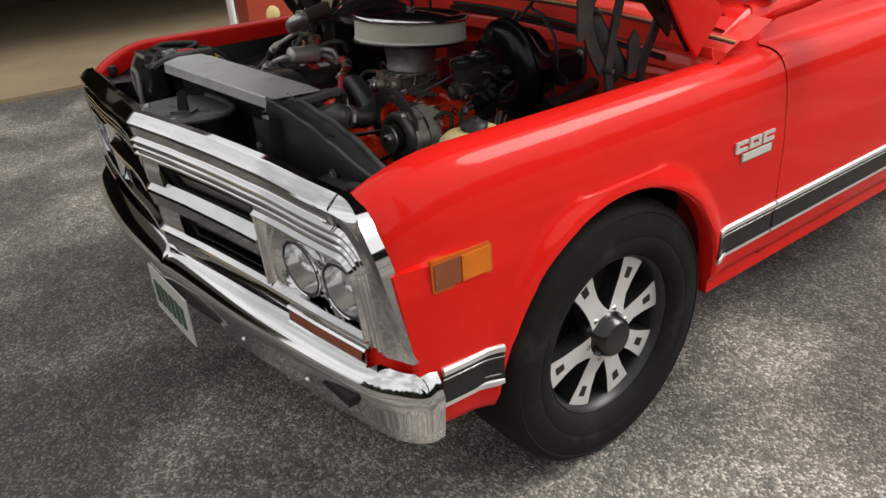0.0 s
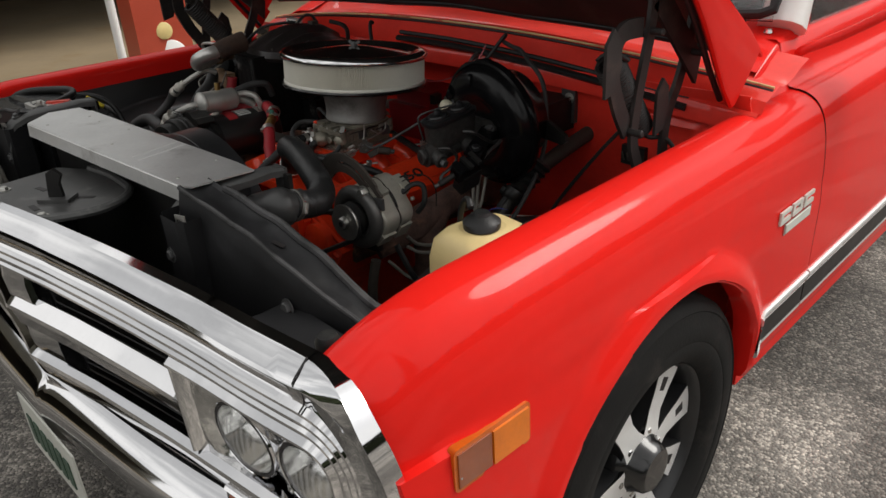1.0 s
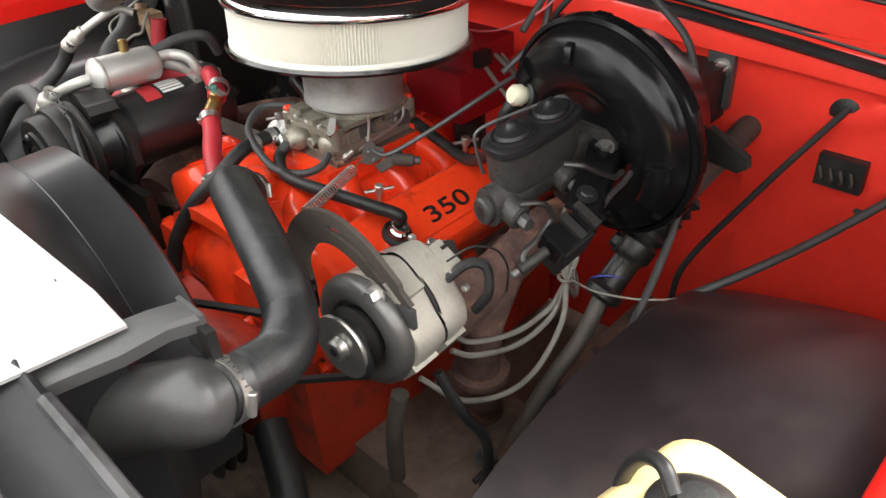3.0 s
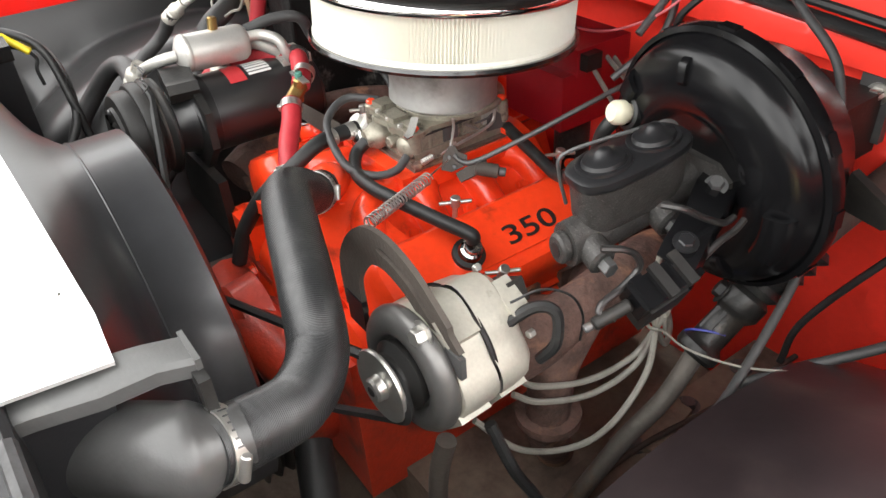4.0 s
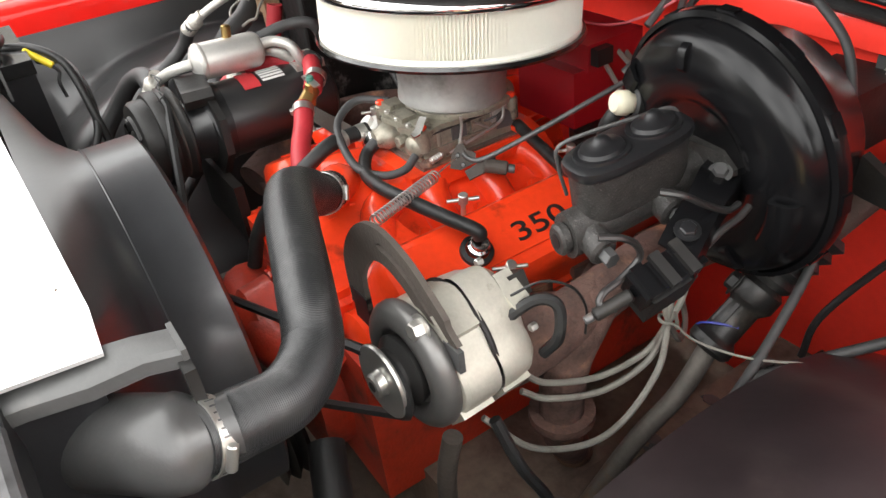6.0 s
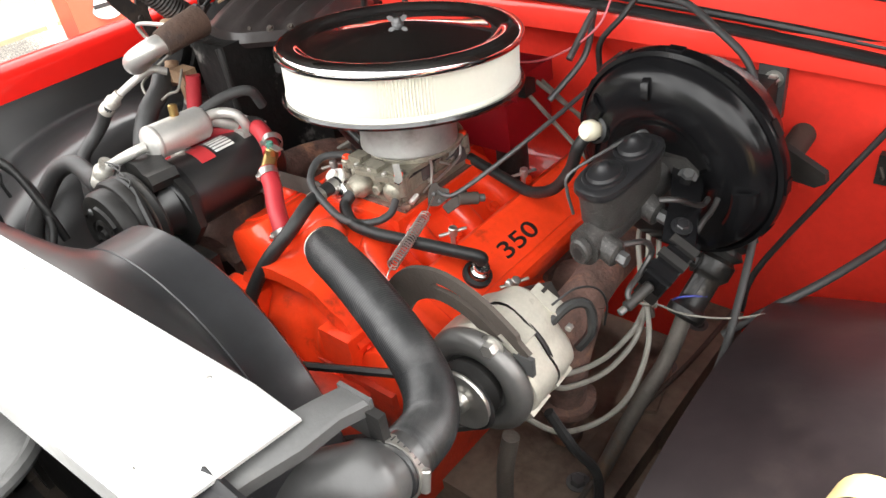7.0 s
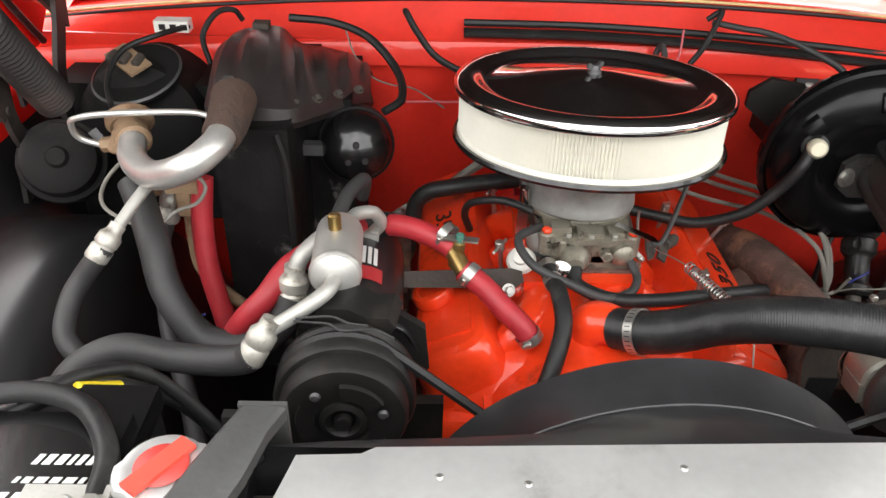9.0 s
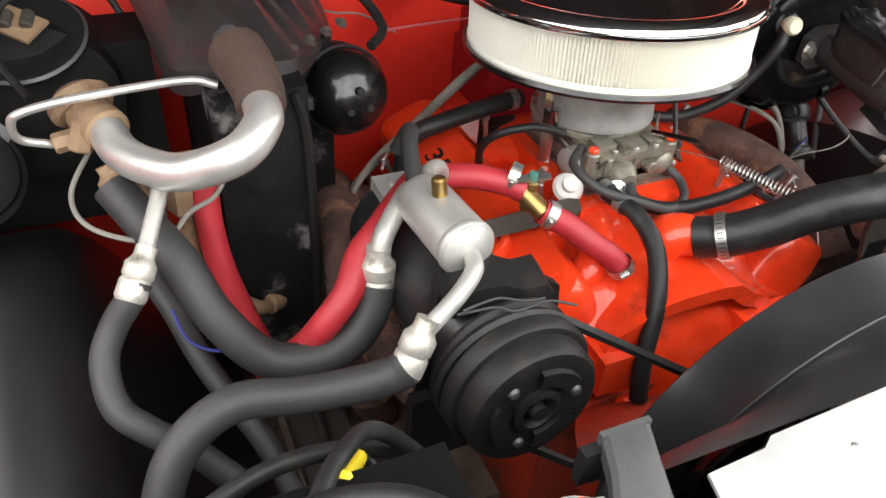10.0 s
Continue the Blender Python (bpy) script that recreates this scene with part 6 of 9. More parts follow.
part("wing_nut", lathe(bmesh.new(), [(0.009, 1.052), (0.009, 1.056), (0.0065, 1.059), (0.0055, 1.063), (0.0, 1.064)], ma, 16), STEEL_DARK, air, "dull steel wing nut")
for s in (1, -1):
    part("wing", prism([(0.003, 0.0), (0.013, 0.005), (0.015, 0.010), (0.010, 0.012), (0.003, 0.007)], -0.0018, 0.0018, TILT @ Matrix.Translation((AX, AY, 1.055)) @ Matrix.Rotation(radians(35 + (180 if s < 0 else 0)), 4, "Z") @ Matrix.Rotation(radians(90), 4, "X"), 0.001), STEEL_DARK, air)

# ---- alternator ----
ORIGIN = V(-0.022, 0.038, -0.005)
alt = thing("alternator", "cast aluminium alternator with a bright pulley on a black slotted bracket", "alternator")
ax_ = V(0.06, -1.0, 0.02).normalized()
A0 = V(0.382, -0.152, 0.805)
mA = axis_frame(A0, ax_) @ Matrix.Diagonal((1, 1, 0.84, 1))
ALT_CAST = material("tan_grey_casting", (0.44, 0.42, 0.36), 0.45, metal=0.45, var=0.18, scale=30, spots=(0.17, 0.15, 0.12), spot_scale=30, spot_at=(0.56, 0.85), bump=0.06, bump_scale=260)
part("rear_case", lathe(bmesh.new(), [(0.0, -0.012), (0.042, -0.010), (0.056, -0.002), (0.064, 0.010), (0.0660, 0.03), (0.0660, 0.052)], mA, 48, wobble=lambda k, r, h: 1 + (0.085 * math.cos(2 * math.pi * k / 48 * 4 + 0.6) + 0.020 * math.cos(2 * math.pi * k / 48 * 8) if r > 0.05 else 0)), ALT_CAST, alt, angle=30)
part("stator_ring", lathe(bmesh.new(), [(0.0655, 0.050), (0.0635, 0.0515), (0.0635, 0.0555), (0.0655, 0.057)], mA, 40), PRINT, alt)
part("front_case", lathe(bmesh.new(), [(0.0660, 0.056), (0.0665, 0.080), (0.0660, 0.098), (0.063, 0.103), (0.056, 0.106), (0.0, 0.107)], mA, 48, wobble=lambda k, r, h: 1 + (0.075 * math.cos(2 * math.pi * k / 48 * 4 + 0.6) + 0.015 * math.cos(2 * math.pi * k / 48 * 9) if r > 0.05 else 0)), ALT_CAST, alt, angle=30)
for a, w, h0, h1 in ((62, 0.036, 0.060, 0.104), (190, 0.028, 0.062, 0.102), (318, 0.032, 0.060, 0.104), (325, 0.036, 0.010, 0.050)):
    part("case_lug", box(-w / 2, w / 2, 0.050, 0.0700, h0, h1, 0.006, mA @ Matrix.Rotation(radians(a - 90), 4, "Z"), 3), ALT_CAST, alt)
part("rear_bump", box(-0.02, 0.02, 0.040, 0.064, -0.016, 0.010, 0.008, mA @ Matrix.Rotation(radians(-30), 4, "Z"), 3), ALT_CAST, alt)
for a in (20, 110, 200, 290):
    q = mA @ Matrix.Rotation(radians(a), 4, "Z") @ V(0.0605, 0, 0)
    part("through_bolt", cyl(bmesh.new(), q - ax_ * 0.010, q - ax_ * 0.002, 0.0045, 6, 0.001), STEEL, alt)
FAN_GREY = material("dark_grey_fan", (0.13, 0.127, 0.122), 0.4, metal=0.6, var=0.2, scale=14, spots=(0.15, 0.14, 0.13), spot_scale=9, bump=0.04)
part("fan", lathe(bmesh.new(), [(0.060, 0.103), (0.0655, 0.106), (0.0672, 0.112), (0.0665, 0.120), (0.062, 0.127), (0.054, 0.131), (0.046, 0.131), (0.041, 0.127), (0.039, 0.120), (0.0, 0.119)], mA, 48), FAN_GREY, alt, "dark grey rounded fan disc", angle=70)
part("pulley_groove", lathe(bmesh.new(), [(0.0, 0.119), (0.034, 0.120), (0.037, 0.130), (0.037, 0.133), (0.028, 0.141), (0.028, 0.146), (0.036, 0.154)], mA, 40), BLACK_DULL, alt)
part("pulley", lathe(bmesh.new(), [(0.030, 0.152), (0.0375, 0.154), (0.0385, 0.157), (0.0375, 0.160), (0.035, 0.1605), (0.020, 0.159), (0.0135, 0.159), (0.0125, 0.162), (0.0125, 0.168), (0.010, 0.171), (0.0, 0.171)], mA, 44), STEEL, alt, "bright steel pulley face")
part("pulley_bore", lathe(bmesh.new(), [(0.0, 0.1716), (0.0055, 0.1716), (0.0055, 0.169)], mA, 14), PRINT, alt)
part("case_bolt", hexbolt(bmesh.new(), (0.411, -0.246, 0.866), (0.1, -1, 0.1), 0.009, 0.012), STEEL, alt)
part("rear_plug", box(-0.022, 0.022, -0.012, 0.012, -0.030, -0.006, 0.004, mA @ Matrix.Rotation(radians(30), 4, "Z") @ Matrix.Translation((0.03, 0.03, 0))), BLACK_DULL, alt)
bm = bmesh.new()
arc_pts = [V(0.270, -0.240, 0.803), V(0.262, -0.236, 0.850), V(0.288, -0.232, 0.889), V(0.331, -0.234, 0.908), V(0.376, -0.235, 0.902), V(0.412, -0.234, 0.878), V(0.438, -0.231, 0.850)]
cpts = spline(arc_pts, 6)
outer, inner = [], []
for i, p in enumerate(cpts):
    t = (cpts[min(i + 1, len(cpts) - 1)] - cpts[max(i - 1, 0)]).normalized()
    nrm = t.cross(V(0, 1, 0)).normalized()
    w = 0.020 if i < len(cpts) - 4 else 0.015
    g = 0.004 if i > 17 else 0.0
    outer.append((p + nrm * w, p + nrm * g))
    inner.append((p - nrm * g, p - nrm * w))
br = new("adjusting_bracket")
br.parent = alt
tagged(br, "black slotted adjusting bracket")
for nm, strip in (("outer_rail", outer), ("inner_rail", inner)):
    rows = [[a + V(0, -0.003, 0), b + V(0, -0.003, 0), b + V(0, 0.003, 0), a + V(0, 0.003, 0)] for a, b in strip]
    part(nm, loft(rows, closed_u=True), GRIME, br)
part("end_tab", prism([(-0.017, -0.02), (0.017, -0.02), (0.017, 0.02), (-0.017, 0.02)], -0.003, 0.003, axis_frame((0.271, -0.240, 0.800), (0, -1, 0)), 0.001), BLACK, br)
part("end_tab", prism([(-0.012, -0.012), (0.012, -0.012), (0.012, 0.012), (-0.012, 0.012)], -0.003, 0.003, axis_frame((0.441, -0.233, 0.845), (0, -1, 0)), 0.001), STEEL_DARK, br)
part("lower_bracket", prism([(-0.05, -0.03), (0.06, -0.02), (0.06, 0.02), (-0.04, 0.03)], -0.006, 0.006, axis_frame((0.33, -0.20, 0.73), (0, -1, 0)), 0.003), BLACK_DULL, alt)

ORIGIN = V(0, 0, 0)

# ---- brakes ----
BOOST_BLACK = material("satin_black_enamel", (0.0045, 0.0045, 0.005), 0.21, spec=0.24, var=0.2, scale=8, spots=(0.02, 0.018, 0.016), spot_scale=9, spot_at=(0.62, 0.85), bump=0.05, bump_scale=24)
boost = thing("brake_booster", "large round black vacuum brake booster with raised ribs", "brake booster")
B0 = V(0.4165, 0.103, 0.918)
bd_ = V(-0.11, -1.0, -0.095).normalized()
mB = axis_frame(B0, bd_)
part("front_shell", lathe(bmesh.new(), [(0.134, -0.044), (0.1355, -0.040), (0.1355, -0.034), (0.132, -0.031), (0.1295, -0.022), (0.124, -0.013), (0.114, -0.007), (0.098, -0.002), (0.082, 0.001), (0.070, -0.001), (0.063, -0.006), (0.056, -0.009), (0.0, -0.009)], mB, 72), BOOST_BLACK, boost, angle=50)
part("rear_shell", lathe(bmesh.new(), [(0.134, -0.040), (0.131, -0.052), (0.120, -0.064), (0.108, -0.085), (0.10, -0.115), (0.06, -0.130), (0.0, -0.130)], mB, 72), BOOST_BLACK, boost)
part("crimp_ring", lathe(bmesh.new(), [(0.134, -0.050), (0.1405, -0.048), (0.142, -0.040), (0.1405, -0.032), (0.135, -0.030)], mB, 72), BOOST_BLACK, boost)
def shell_wedge(a0, a1, r0, r1, h):
    n = 6
    rows = []
    for rr, hh in ((r0 - 0.003, -0.006), (r0, h - 0.002), (r0 + 0.003, h), (r1 - 0.005, h - 0.004), (r1, h - 0.010), (r1 + 0.003, -0.022)):
        rows.append([mB @ V(rr * math.cos(radians(lerp(a0, a1, i / n))), rr * math.sin(radians(lerp(a0, a1, i / n))), hh) for i in range(n + 1)])
    part("shell_rib", thick(loft(rows), 0.005), BOOST_BLACK, boost)
for a0, a1, r0, r1, h in ((-26, 2, 0.098, 0.122, 0.006), (-64, -58, 0.094, 0.120, 0.004), (140, 152, 0.098, 0.122, 0.004), (96, 101, 0.094, 0.118, 0.003)):
    shell_wedge(a0, a1, r0, r1, h)
for k in range(12):
    mm = mB @ Matrix.Rotation(radians(30 * k), 4, "Z")
    part("crimp_tab", box(0.136, 0.1425, -0.010, 0.010, -0.047, -0.036, 0.0025, mm), BOOST_BLACK, boost)
part("rear_lug", prism([(0.10, -0.02), (0.150, -0.012), (0.160, 0.0), (0.155, 0.012), (0.10, 0.025)], -0.118, -0.108, mB @ Matrix.Rotation(radians(-12), 4, "Z"), 0.003), BLACK_DULL, boost)
part("rear_lug", prism([(0.10, -0.04), (0.150, -0.03), (0.168, 0.0), (0.160, 0.022), (0.10, 0.04)], -0.118, -0.108, mB @ Matrix.Rotation(radians(160), 4, "Z"), 0.003), BLACK_DULL, boost)
vpos = V(0.330, 0.108, 0.953)
part("check_valve", lathe(bmesh.new(), [(0.0, 0.023), (0.0095, 0.023), (0.0130, 0.018), (0.0135, 0.008), (0.011, 0.004), (0.009, -0.012)], axis_frame(vpos, (-0.25, -0.92, 0.25)), 26), material("cream_nylon", (0.62, 0.58, 0.44), 0.4, var=0.08), boost, "cream plastic vacuum check valve")
part("valve_collar", lathe(bmesh.new(), [(0.014, -0.014), (0.018, -0.012), (0.018, 0.002), (0.014, 0.004)], axis_frame(vpos, (-0.25, -0.92, 0.25)), 20), RUBBER, boost)
part("mount_arm", box(0.370, 0.455, 0.22, 0.412, 0.85, 0.93, 0.008), BLACK_DULL, boost)
part("mount_plate", box(0.425, 0.464, 0.396, 0.410, 0.865, 0.945, 0.004), STEEL_DARK, boost)
part("mount_bolt", hexbolt(bmesh.new(), (0.448, 0.396, 0.925), (0, -1, 0), 0.009, 0.012), STEEL, boost)

COATED_LINE = material("greasy_steel_line", (0.045, 0.043, 0.042), 0.32, metal=0.6, var=0.3, scale=30)
mc = thing("master_cylinder", "dark cast-iron brake master cylinder with a black ribbed lid", "master cylinder")
mM = Matrix.Translation((0.424, 0.11, 0.905)) @ Matrix.Rotation(radians(-6), 4, "Z") @ Matrix.Rotation(radians(5.4), 4, "X") @ Matrix.Translation((0, -0.11, -0.905))
def ovalring(cx, cy, rx, ry, n=28, p=0.62):
    out = []
    for k in range(n):
        a = 2 * math.pi * k / n
        c, s = math.cos(a), math.sin(a)
        out.append((cx + rx * math.copysign(abs(c) ** p, c), cy + ry * math.copysign(abs(s) ** p, s)))
    return out
rows = [[mM @ V(x, y, z) for x, y in ovalring(0, 0.015, rx, ry)] for z, rx, ry in ((0.905, 0.020, 0.060), (0.915, 0.030, 0.068), (0.930, 0.036, 0.072), (0.965, 0.038, 0.073), (0.972, 0.040, 0.075))]
part("reservoir", loft(rows, closed_u=True), IRON, mc)
part("bore", tube(bmesh.new(), [mM @ V(0, -0.075, 0.905), mM @ V(0, 0.11, 0.905)], 0.027, 20, 4), IRON, mc)
part("bore_plug", cyl(bmesh.new(), mM @ V(0, -0.074, 0.905), mM @ V(0, -0.088, 0.905), 0.019, 20, 0.003), IRON, mc)
part("bore_hole", cyl(bmesh.new(), mM @ V(0, -0.0885, 0.905), mM @ V(0, -0.0892, 0.905), 0.009, 14), PRINT, mc)
part("mount_flange", prism([(-0.065, -0.02), (-0.04, -0.035), (0.04, -0.035), (0.065, -0.02), (0.065, 0.02), (0.04, 0.035), (-0.04, 0.035), (-0.065, 0.02)], -0.007, 0.007, axis_frame((0.428, 0.110, 0.905), (0, -1, 0)), 0.003), IRON, mc)
for x in (0.372, 0.484):
    part("flange_nut", hexbolt(bmesh.new(), (x, 0.103, 0.905), (0, -1, 0), 0.011, 0.012), STEEL, mc)
rows = [[mM @ V(x, y, z) for x, y in ovalring(0, 0.015, rx, ry)] for z, rx, ry in ((0.970, 0.042, 0.077), (0.974, 0.0435, 0.0785), (0.980, 0.0425, 0.0775), (0.983, 0.038, 0.073), (0.984, 0.001, 0.03))]
lid = part("lid", loft(rows, closed_u=True), BLACK, mc, "black lid with two raised domes")
for y in (-0.020, 0.050):
    part("lid_dome", lathe(bmesh.new(), [(0.034, 0.981), (0.033, 0.986), (0.030, 0.987), (0.027, 0.986), (0.025, 0.990), (0.020, 0.992), (0.012, 0.994), (0.008, 0.999), (0.005, 1.001), (0.0, 1.0015)], mM @ Matrix.Translation((0, y, 0)), 30), BLACK, lid)
part("bail_wire", tube(bmesh.new(), [mM @ V(-0.046, -0.045, 0.925), mM @ V(-0.047, -0.052, 0.965), mM @ V(-0.044, -0.048, 0.988), mM @ V(-0.030, 0.0, 0.992), mM @ V(-0.018, 0.05, 0.990), mM @ V(-0.008, 0.085, 0.986), mM @ V(0.0, 0.098, 0.95)], 0.0024, 8, 6), STEEL_DARK, mc)
for y, zz in ((-0.052, 0.893), (0.045, 0.895)):
    part("outlet_boss", cyl(bmesh.new(), mM @ V(0.015, y, zz + 0.01), mM @ V(0.048, y, zz), 0.018, 16, 0.004), IRON, mc)
    part("line_nut", cyl(bmesh.new(), mM @ V(0.046, y, zz), mM @ V(0.064, y, zz - 0.003), 0.0095, 6, 0.001), STEEL_DARK, mc)
shrink = Matrix.Translation((0.422, 0.075, 0.965)) @ Matrix.Diagonal((0.70, 0.86, 0.90, 1)) @ Matrix.Translation((-0.428, -0.075, -0.965))
for ob in list(mc.children) + list(lid.children):
    ob.data.transform(shrink)
for pts in ([V(0.462, -0.066, 0.928), V(0.474, -0.050, 0.926), V(0.477, -0.036, 0.914), V(0.476, -0.030, 0.897), V(0.473, -0.048, 0.882), V(0.471, -0.068, 0.874), V(0.474, -0.074, 0.866), V(0.484, -0.064, 0.862)],
            [V(0.468, 0.000, 0.948), V(0.484, 0.012, 0.946), V(0.490, 0.036, 0.929), V(0.490, 0.066, 0.911), V(0.490, 0.082, 0.911)],
            [V(0.502, 0.080, 0.915), V(0.502, 0.066, 0.908), V(0.500, 0.050, 0.903), V(0.498, 0.033, 0.893), V(0.496, 0.025, 0.885)]):
    part("brake_line", tube(bmesh.new(), pts, 0.0034, 8, 8), COATED_LINE, mc, "bent dark steel brake line")
pv = thing("proportioning_valve", "black brake proportioning valve block on its bracket", "brake valve")
rows = []
for p, w in ((V(0.452, 0.108, 0.924), 0.016), (V(0.462, 0.086, 0.926), 0.018), (V(0.476, 0.050, 0.920), 0.015), (V(0.489, 0.012, 0.908), 0.017), (V(0.495, -0.006, 0.899), 0.017)):
    rows.append([p + V(-w, -0.004, 0.006), p + V(0, 0, 0.002), p + V(w, 0.004, -0.004), p + V(w + 0.002, 0.004, -0.018)])
part("bracket", thick(loft(rows), 0.003), BOOST_BLACK, pv)
mp = axis_frame((0.494, -0.016, 0.886), (0.45, -0.25, 0.85), (0, 1, 0))
part("block", join(box(-0.014, 0.014, -0.034, 0.034, -0.022, 0.006, 0.003, mp), box(-0.016, 0.016, -0.030, -0.018, 0.004, 0.012, 0.002, mp)), BOOST_BLACK, pv)
part("block", box(-0.012, 0.016, -0.02, 0.03, -0.070, -0.020, 0.005, mp), BLACK_DULL, pv)
for yy in (-0.004, 0.018):
    part("port", box(-0.017, 0.017, yy - 0.005, yy + 0.005, 0.005, 0.013, 0.002, mp), BLACK_DULL, pv)
part("bolt", hexbolt(bmesh.new(), (0.490, 0.013, 0.913), (0.3, -0.2, 0.9), 0.008, 0.006), BLACK, pv)
part("bolt", hexbolt(bmesh.new(), (0.460, 0.090, 0.928), (0.3, -0.4, 0.9), 0.0075, 0.008), STEEL_DARK, pv)
part("switch", cyl(bmesh.new(), (0.486, -0.048, 0.872), (0.474, -0.082, 0.858), 0.0065, 12, 0.002), BLACK_DULL, pv)
part("switch_tip", cyl(bmesh.new(), (0.474, -0.082, 0.858), (0.471, -0.090, 0.855), 0.0042, 10, 0.001), STEEL_DARK, pv)

# ---- cooling ----
ORIGIN = V(0, 0.034, 0)
rad = thing("radiator", "black upright radiator with side tanks behind the core support", "radiator")
part("core", box(-0.33, 0.34, -0.565, -0.500, 0.46, 0.935, 0.006), BLACK_DULL, rad)
part("side_tank", box(0.335, 0.395, -0.575, -0.49, 0.45, 0.955, 0.022), BLACK, rad)
part("side_tank", box(-0.405, -0.325, -0.575, -0.49, 0.45, 0.955, 0.022), BLACK, rad)
NECK = material("dusty_black_neck", (0.048, 0.0475, 0.047), 0.38, spec=0.5, var=0.3, scale=7, spots=(0.10, 0.094, 0.085), spot_scale=7, spot_at=(0.52, 0.78), bump=0.06)
part("outlet_neck", tube(bmesh.new(), [V(0.325, -0.545, 0.868), V(0.350, -0.526, 0.880), V(0.385, -0.502, 0.897), V(0.418, -0.480, 0.910), V(0.438, -0.466, 0.917), V(0.446, -0.448, 0.919), V(0.4485, -0.434, 0.9195), V(0.449, -0.425, 0.919)], lambda t: 0.027 + 0.008 * smooth01(t * 5) - 0.0125 * smooth01((t - 0.62) / 0.20), 28, 8), NECK, rad, "dusty black hose neck")
part("filler_neck", lathe(bmesh.new(), [(0.026, 0.94), (0.026, 0.965), (0.030, 0.968), (0.030, 0.972)], Matrix.Translation((-0.368, -0.512, 0)), 28), BRASS, rad)
cap = part("radiator_cap", lathe(bmesh.new(), [(0.034, 0.970), (0.0375, 0.971), (0.0385, 0.976), (0.036, 0.980), (0.028, 0.982), (0.024, 0.981), (0.0, 0.983)], Matrix.Translation((-0.368, -0.512, 0)), 36, wobble=lambda k, r, h: 1.12 if r > 0.03 and (k % 18) < 5 else 1.0), ALU, rad, "steel pressure cap with red print")
part("cap_print", lathe(bmesh.new(), [(0.0235, 0.9824), (0.0225, 0.9832), (0.0, 0.9842)], Matrix.Translation((-0.368, -0.512, 0)), 30), CAP_RED, rad)
part("cap_lever", box(-0.009, 0.009, -0.036, 0.028, 0.983, 0.987, 0.002, Matrix.Translation((-0.366, -0.512, 0)) @ Matrix.Rotation(radians(-35), 4, "Z")), material("red_lever", (0.62, 0.07, 0.045), 0.5, var=0.15), rad)
smaller = Matrix.Translation((-0.380, -0.478, 0.975)) @ Matrix.Diagonal((0.80, 0.80, 0.95, 1)) @ Matrix.Translation((0.368, 0.478, -0.975))
for ob in rad.children:
    if ob.name.startswith(("radiator_cap", "cap_print", "cap_lever", "filler_neck")):
        ob.data.transform(smaller)
part("overflow_stub", cyl(bmesh.new(), (-0.352, -0.495, 0.952), (-0.322, -0.475, 0.956), 0.010, 12, 0.002), RUBBER, rad)

ORIGIN = V(0, 0, 0)
cover = thing("radiator_cover", "bare aluminium sheet lying over the radiator top", "cover plate")
bm = prism([(-0.255, -0.592), (0.372, -0.564), (0.386, -0.556), (0.400, -0.446), (0.34, -0.443), (-0.235, -0.460), (-0.245, -0.466), (-0.290, -0.468), (-0.306, -0.53)], 0.979, 0.982, None, 0.0008)
part("sheet", bm, ALU, cover)
part("front_lip", loft([[V(x, -0.5945 + (x + 0.255) * 0.0447 + dy, z) for dy, z in ((0.002, 0.981), (0.0, 0.980), (-0.002, 0.955), (0.0, 0.955), (0.0035, 0.978))] for x in [-0.252 + 0.0624 * i for i in range(11)]], closed_u=True), ALU, cover)
for k in range(2):
    part("scratch", box(-0.002, 0.002, -0.05, 0.05, 0.9822, 0.9826, 0, Matrix.Translation((0.150 + 0.028 * k, -0.500, 0)) @ Matrix.Rotation(radians(10), 4, "Z")), LABEL_WHITE, cover, "pale scratch")
for x, y in ((0.33, -0.55), (0.30, -0.46), (-0.2, -0.57), (-0.13, -0.49), (-0.19, -0.485), (0.05, -0.54), (-0.02, -0.475)):
    part("rivet", lathe(bmesh.new(), [(0, 0.9836), (0.002, 0.9834), (0.003, 0.982)], Matrix.Translation((x, y, 0)), 10), STEEL, cover)

def rad_bracket(x, sg, lean, drop=0.0):
    b = thing("radiator_bracket", "grey painted steel radiator strap with turned-down edges", "bracket", "radiator brackets")
    path = [(-0.636, 0.900), (-0.630, 0.930), (-0.622, 0.952), (-0.612, 0.962), (-0.60, 0.968), (-0.585, 0.975), (-0.55, 0.981), (-0.51, 0.984), (-0.475, 0.989), (-0.452, 0.988)]
    rows = []
    for i, (y, z) in enumerate(path):
        z -= drop
        xx = x + lean * (y + 0.52)
        w = 0.021 if i < 8 else 0.017
        rows.append([V(xx - w, y, z - 0.014), V(xx - w, y, z - 0.003), V(xx - w + 0.004, y, z), V(xx + w - 0.004, y, z), V(xx + w, y, z - 0.003), V(xx + w, y, z - 0.014)])
    part("strap", thick(loft(rows), 0.003), STEEL_GREY, b)
    xx = x + lean * 0.068
    part("end_flange", prism([(-0.018, -0.045), (0.018, -0.045), (0.018, 0.004), (-0.018, 0.004)], -0.002, 0.002, axis_frame((xx, -0.450, 0.985 - drop), (0, -1, 0)), 0.001), STEEL_GREY, b)
    part("side_flange", box(min(xx + sg * 0.014, xx + sg * 0.030), max(xx + sg * 0.014, xx + sg * 0.030), -0.456, -0.448, 0.950 - drop, 0.980 - drop, 0.002), BLACK_DULL, b)
    part("bolt", hexbolt(bmesh.new(), (x - 0.10 * lean, -0.596, 0.972 - drop), (0, -0.4, 1), 0.009, 0.007), STEEL_DARK, b)
ORIGIN = V(0, 0.048, 0)
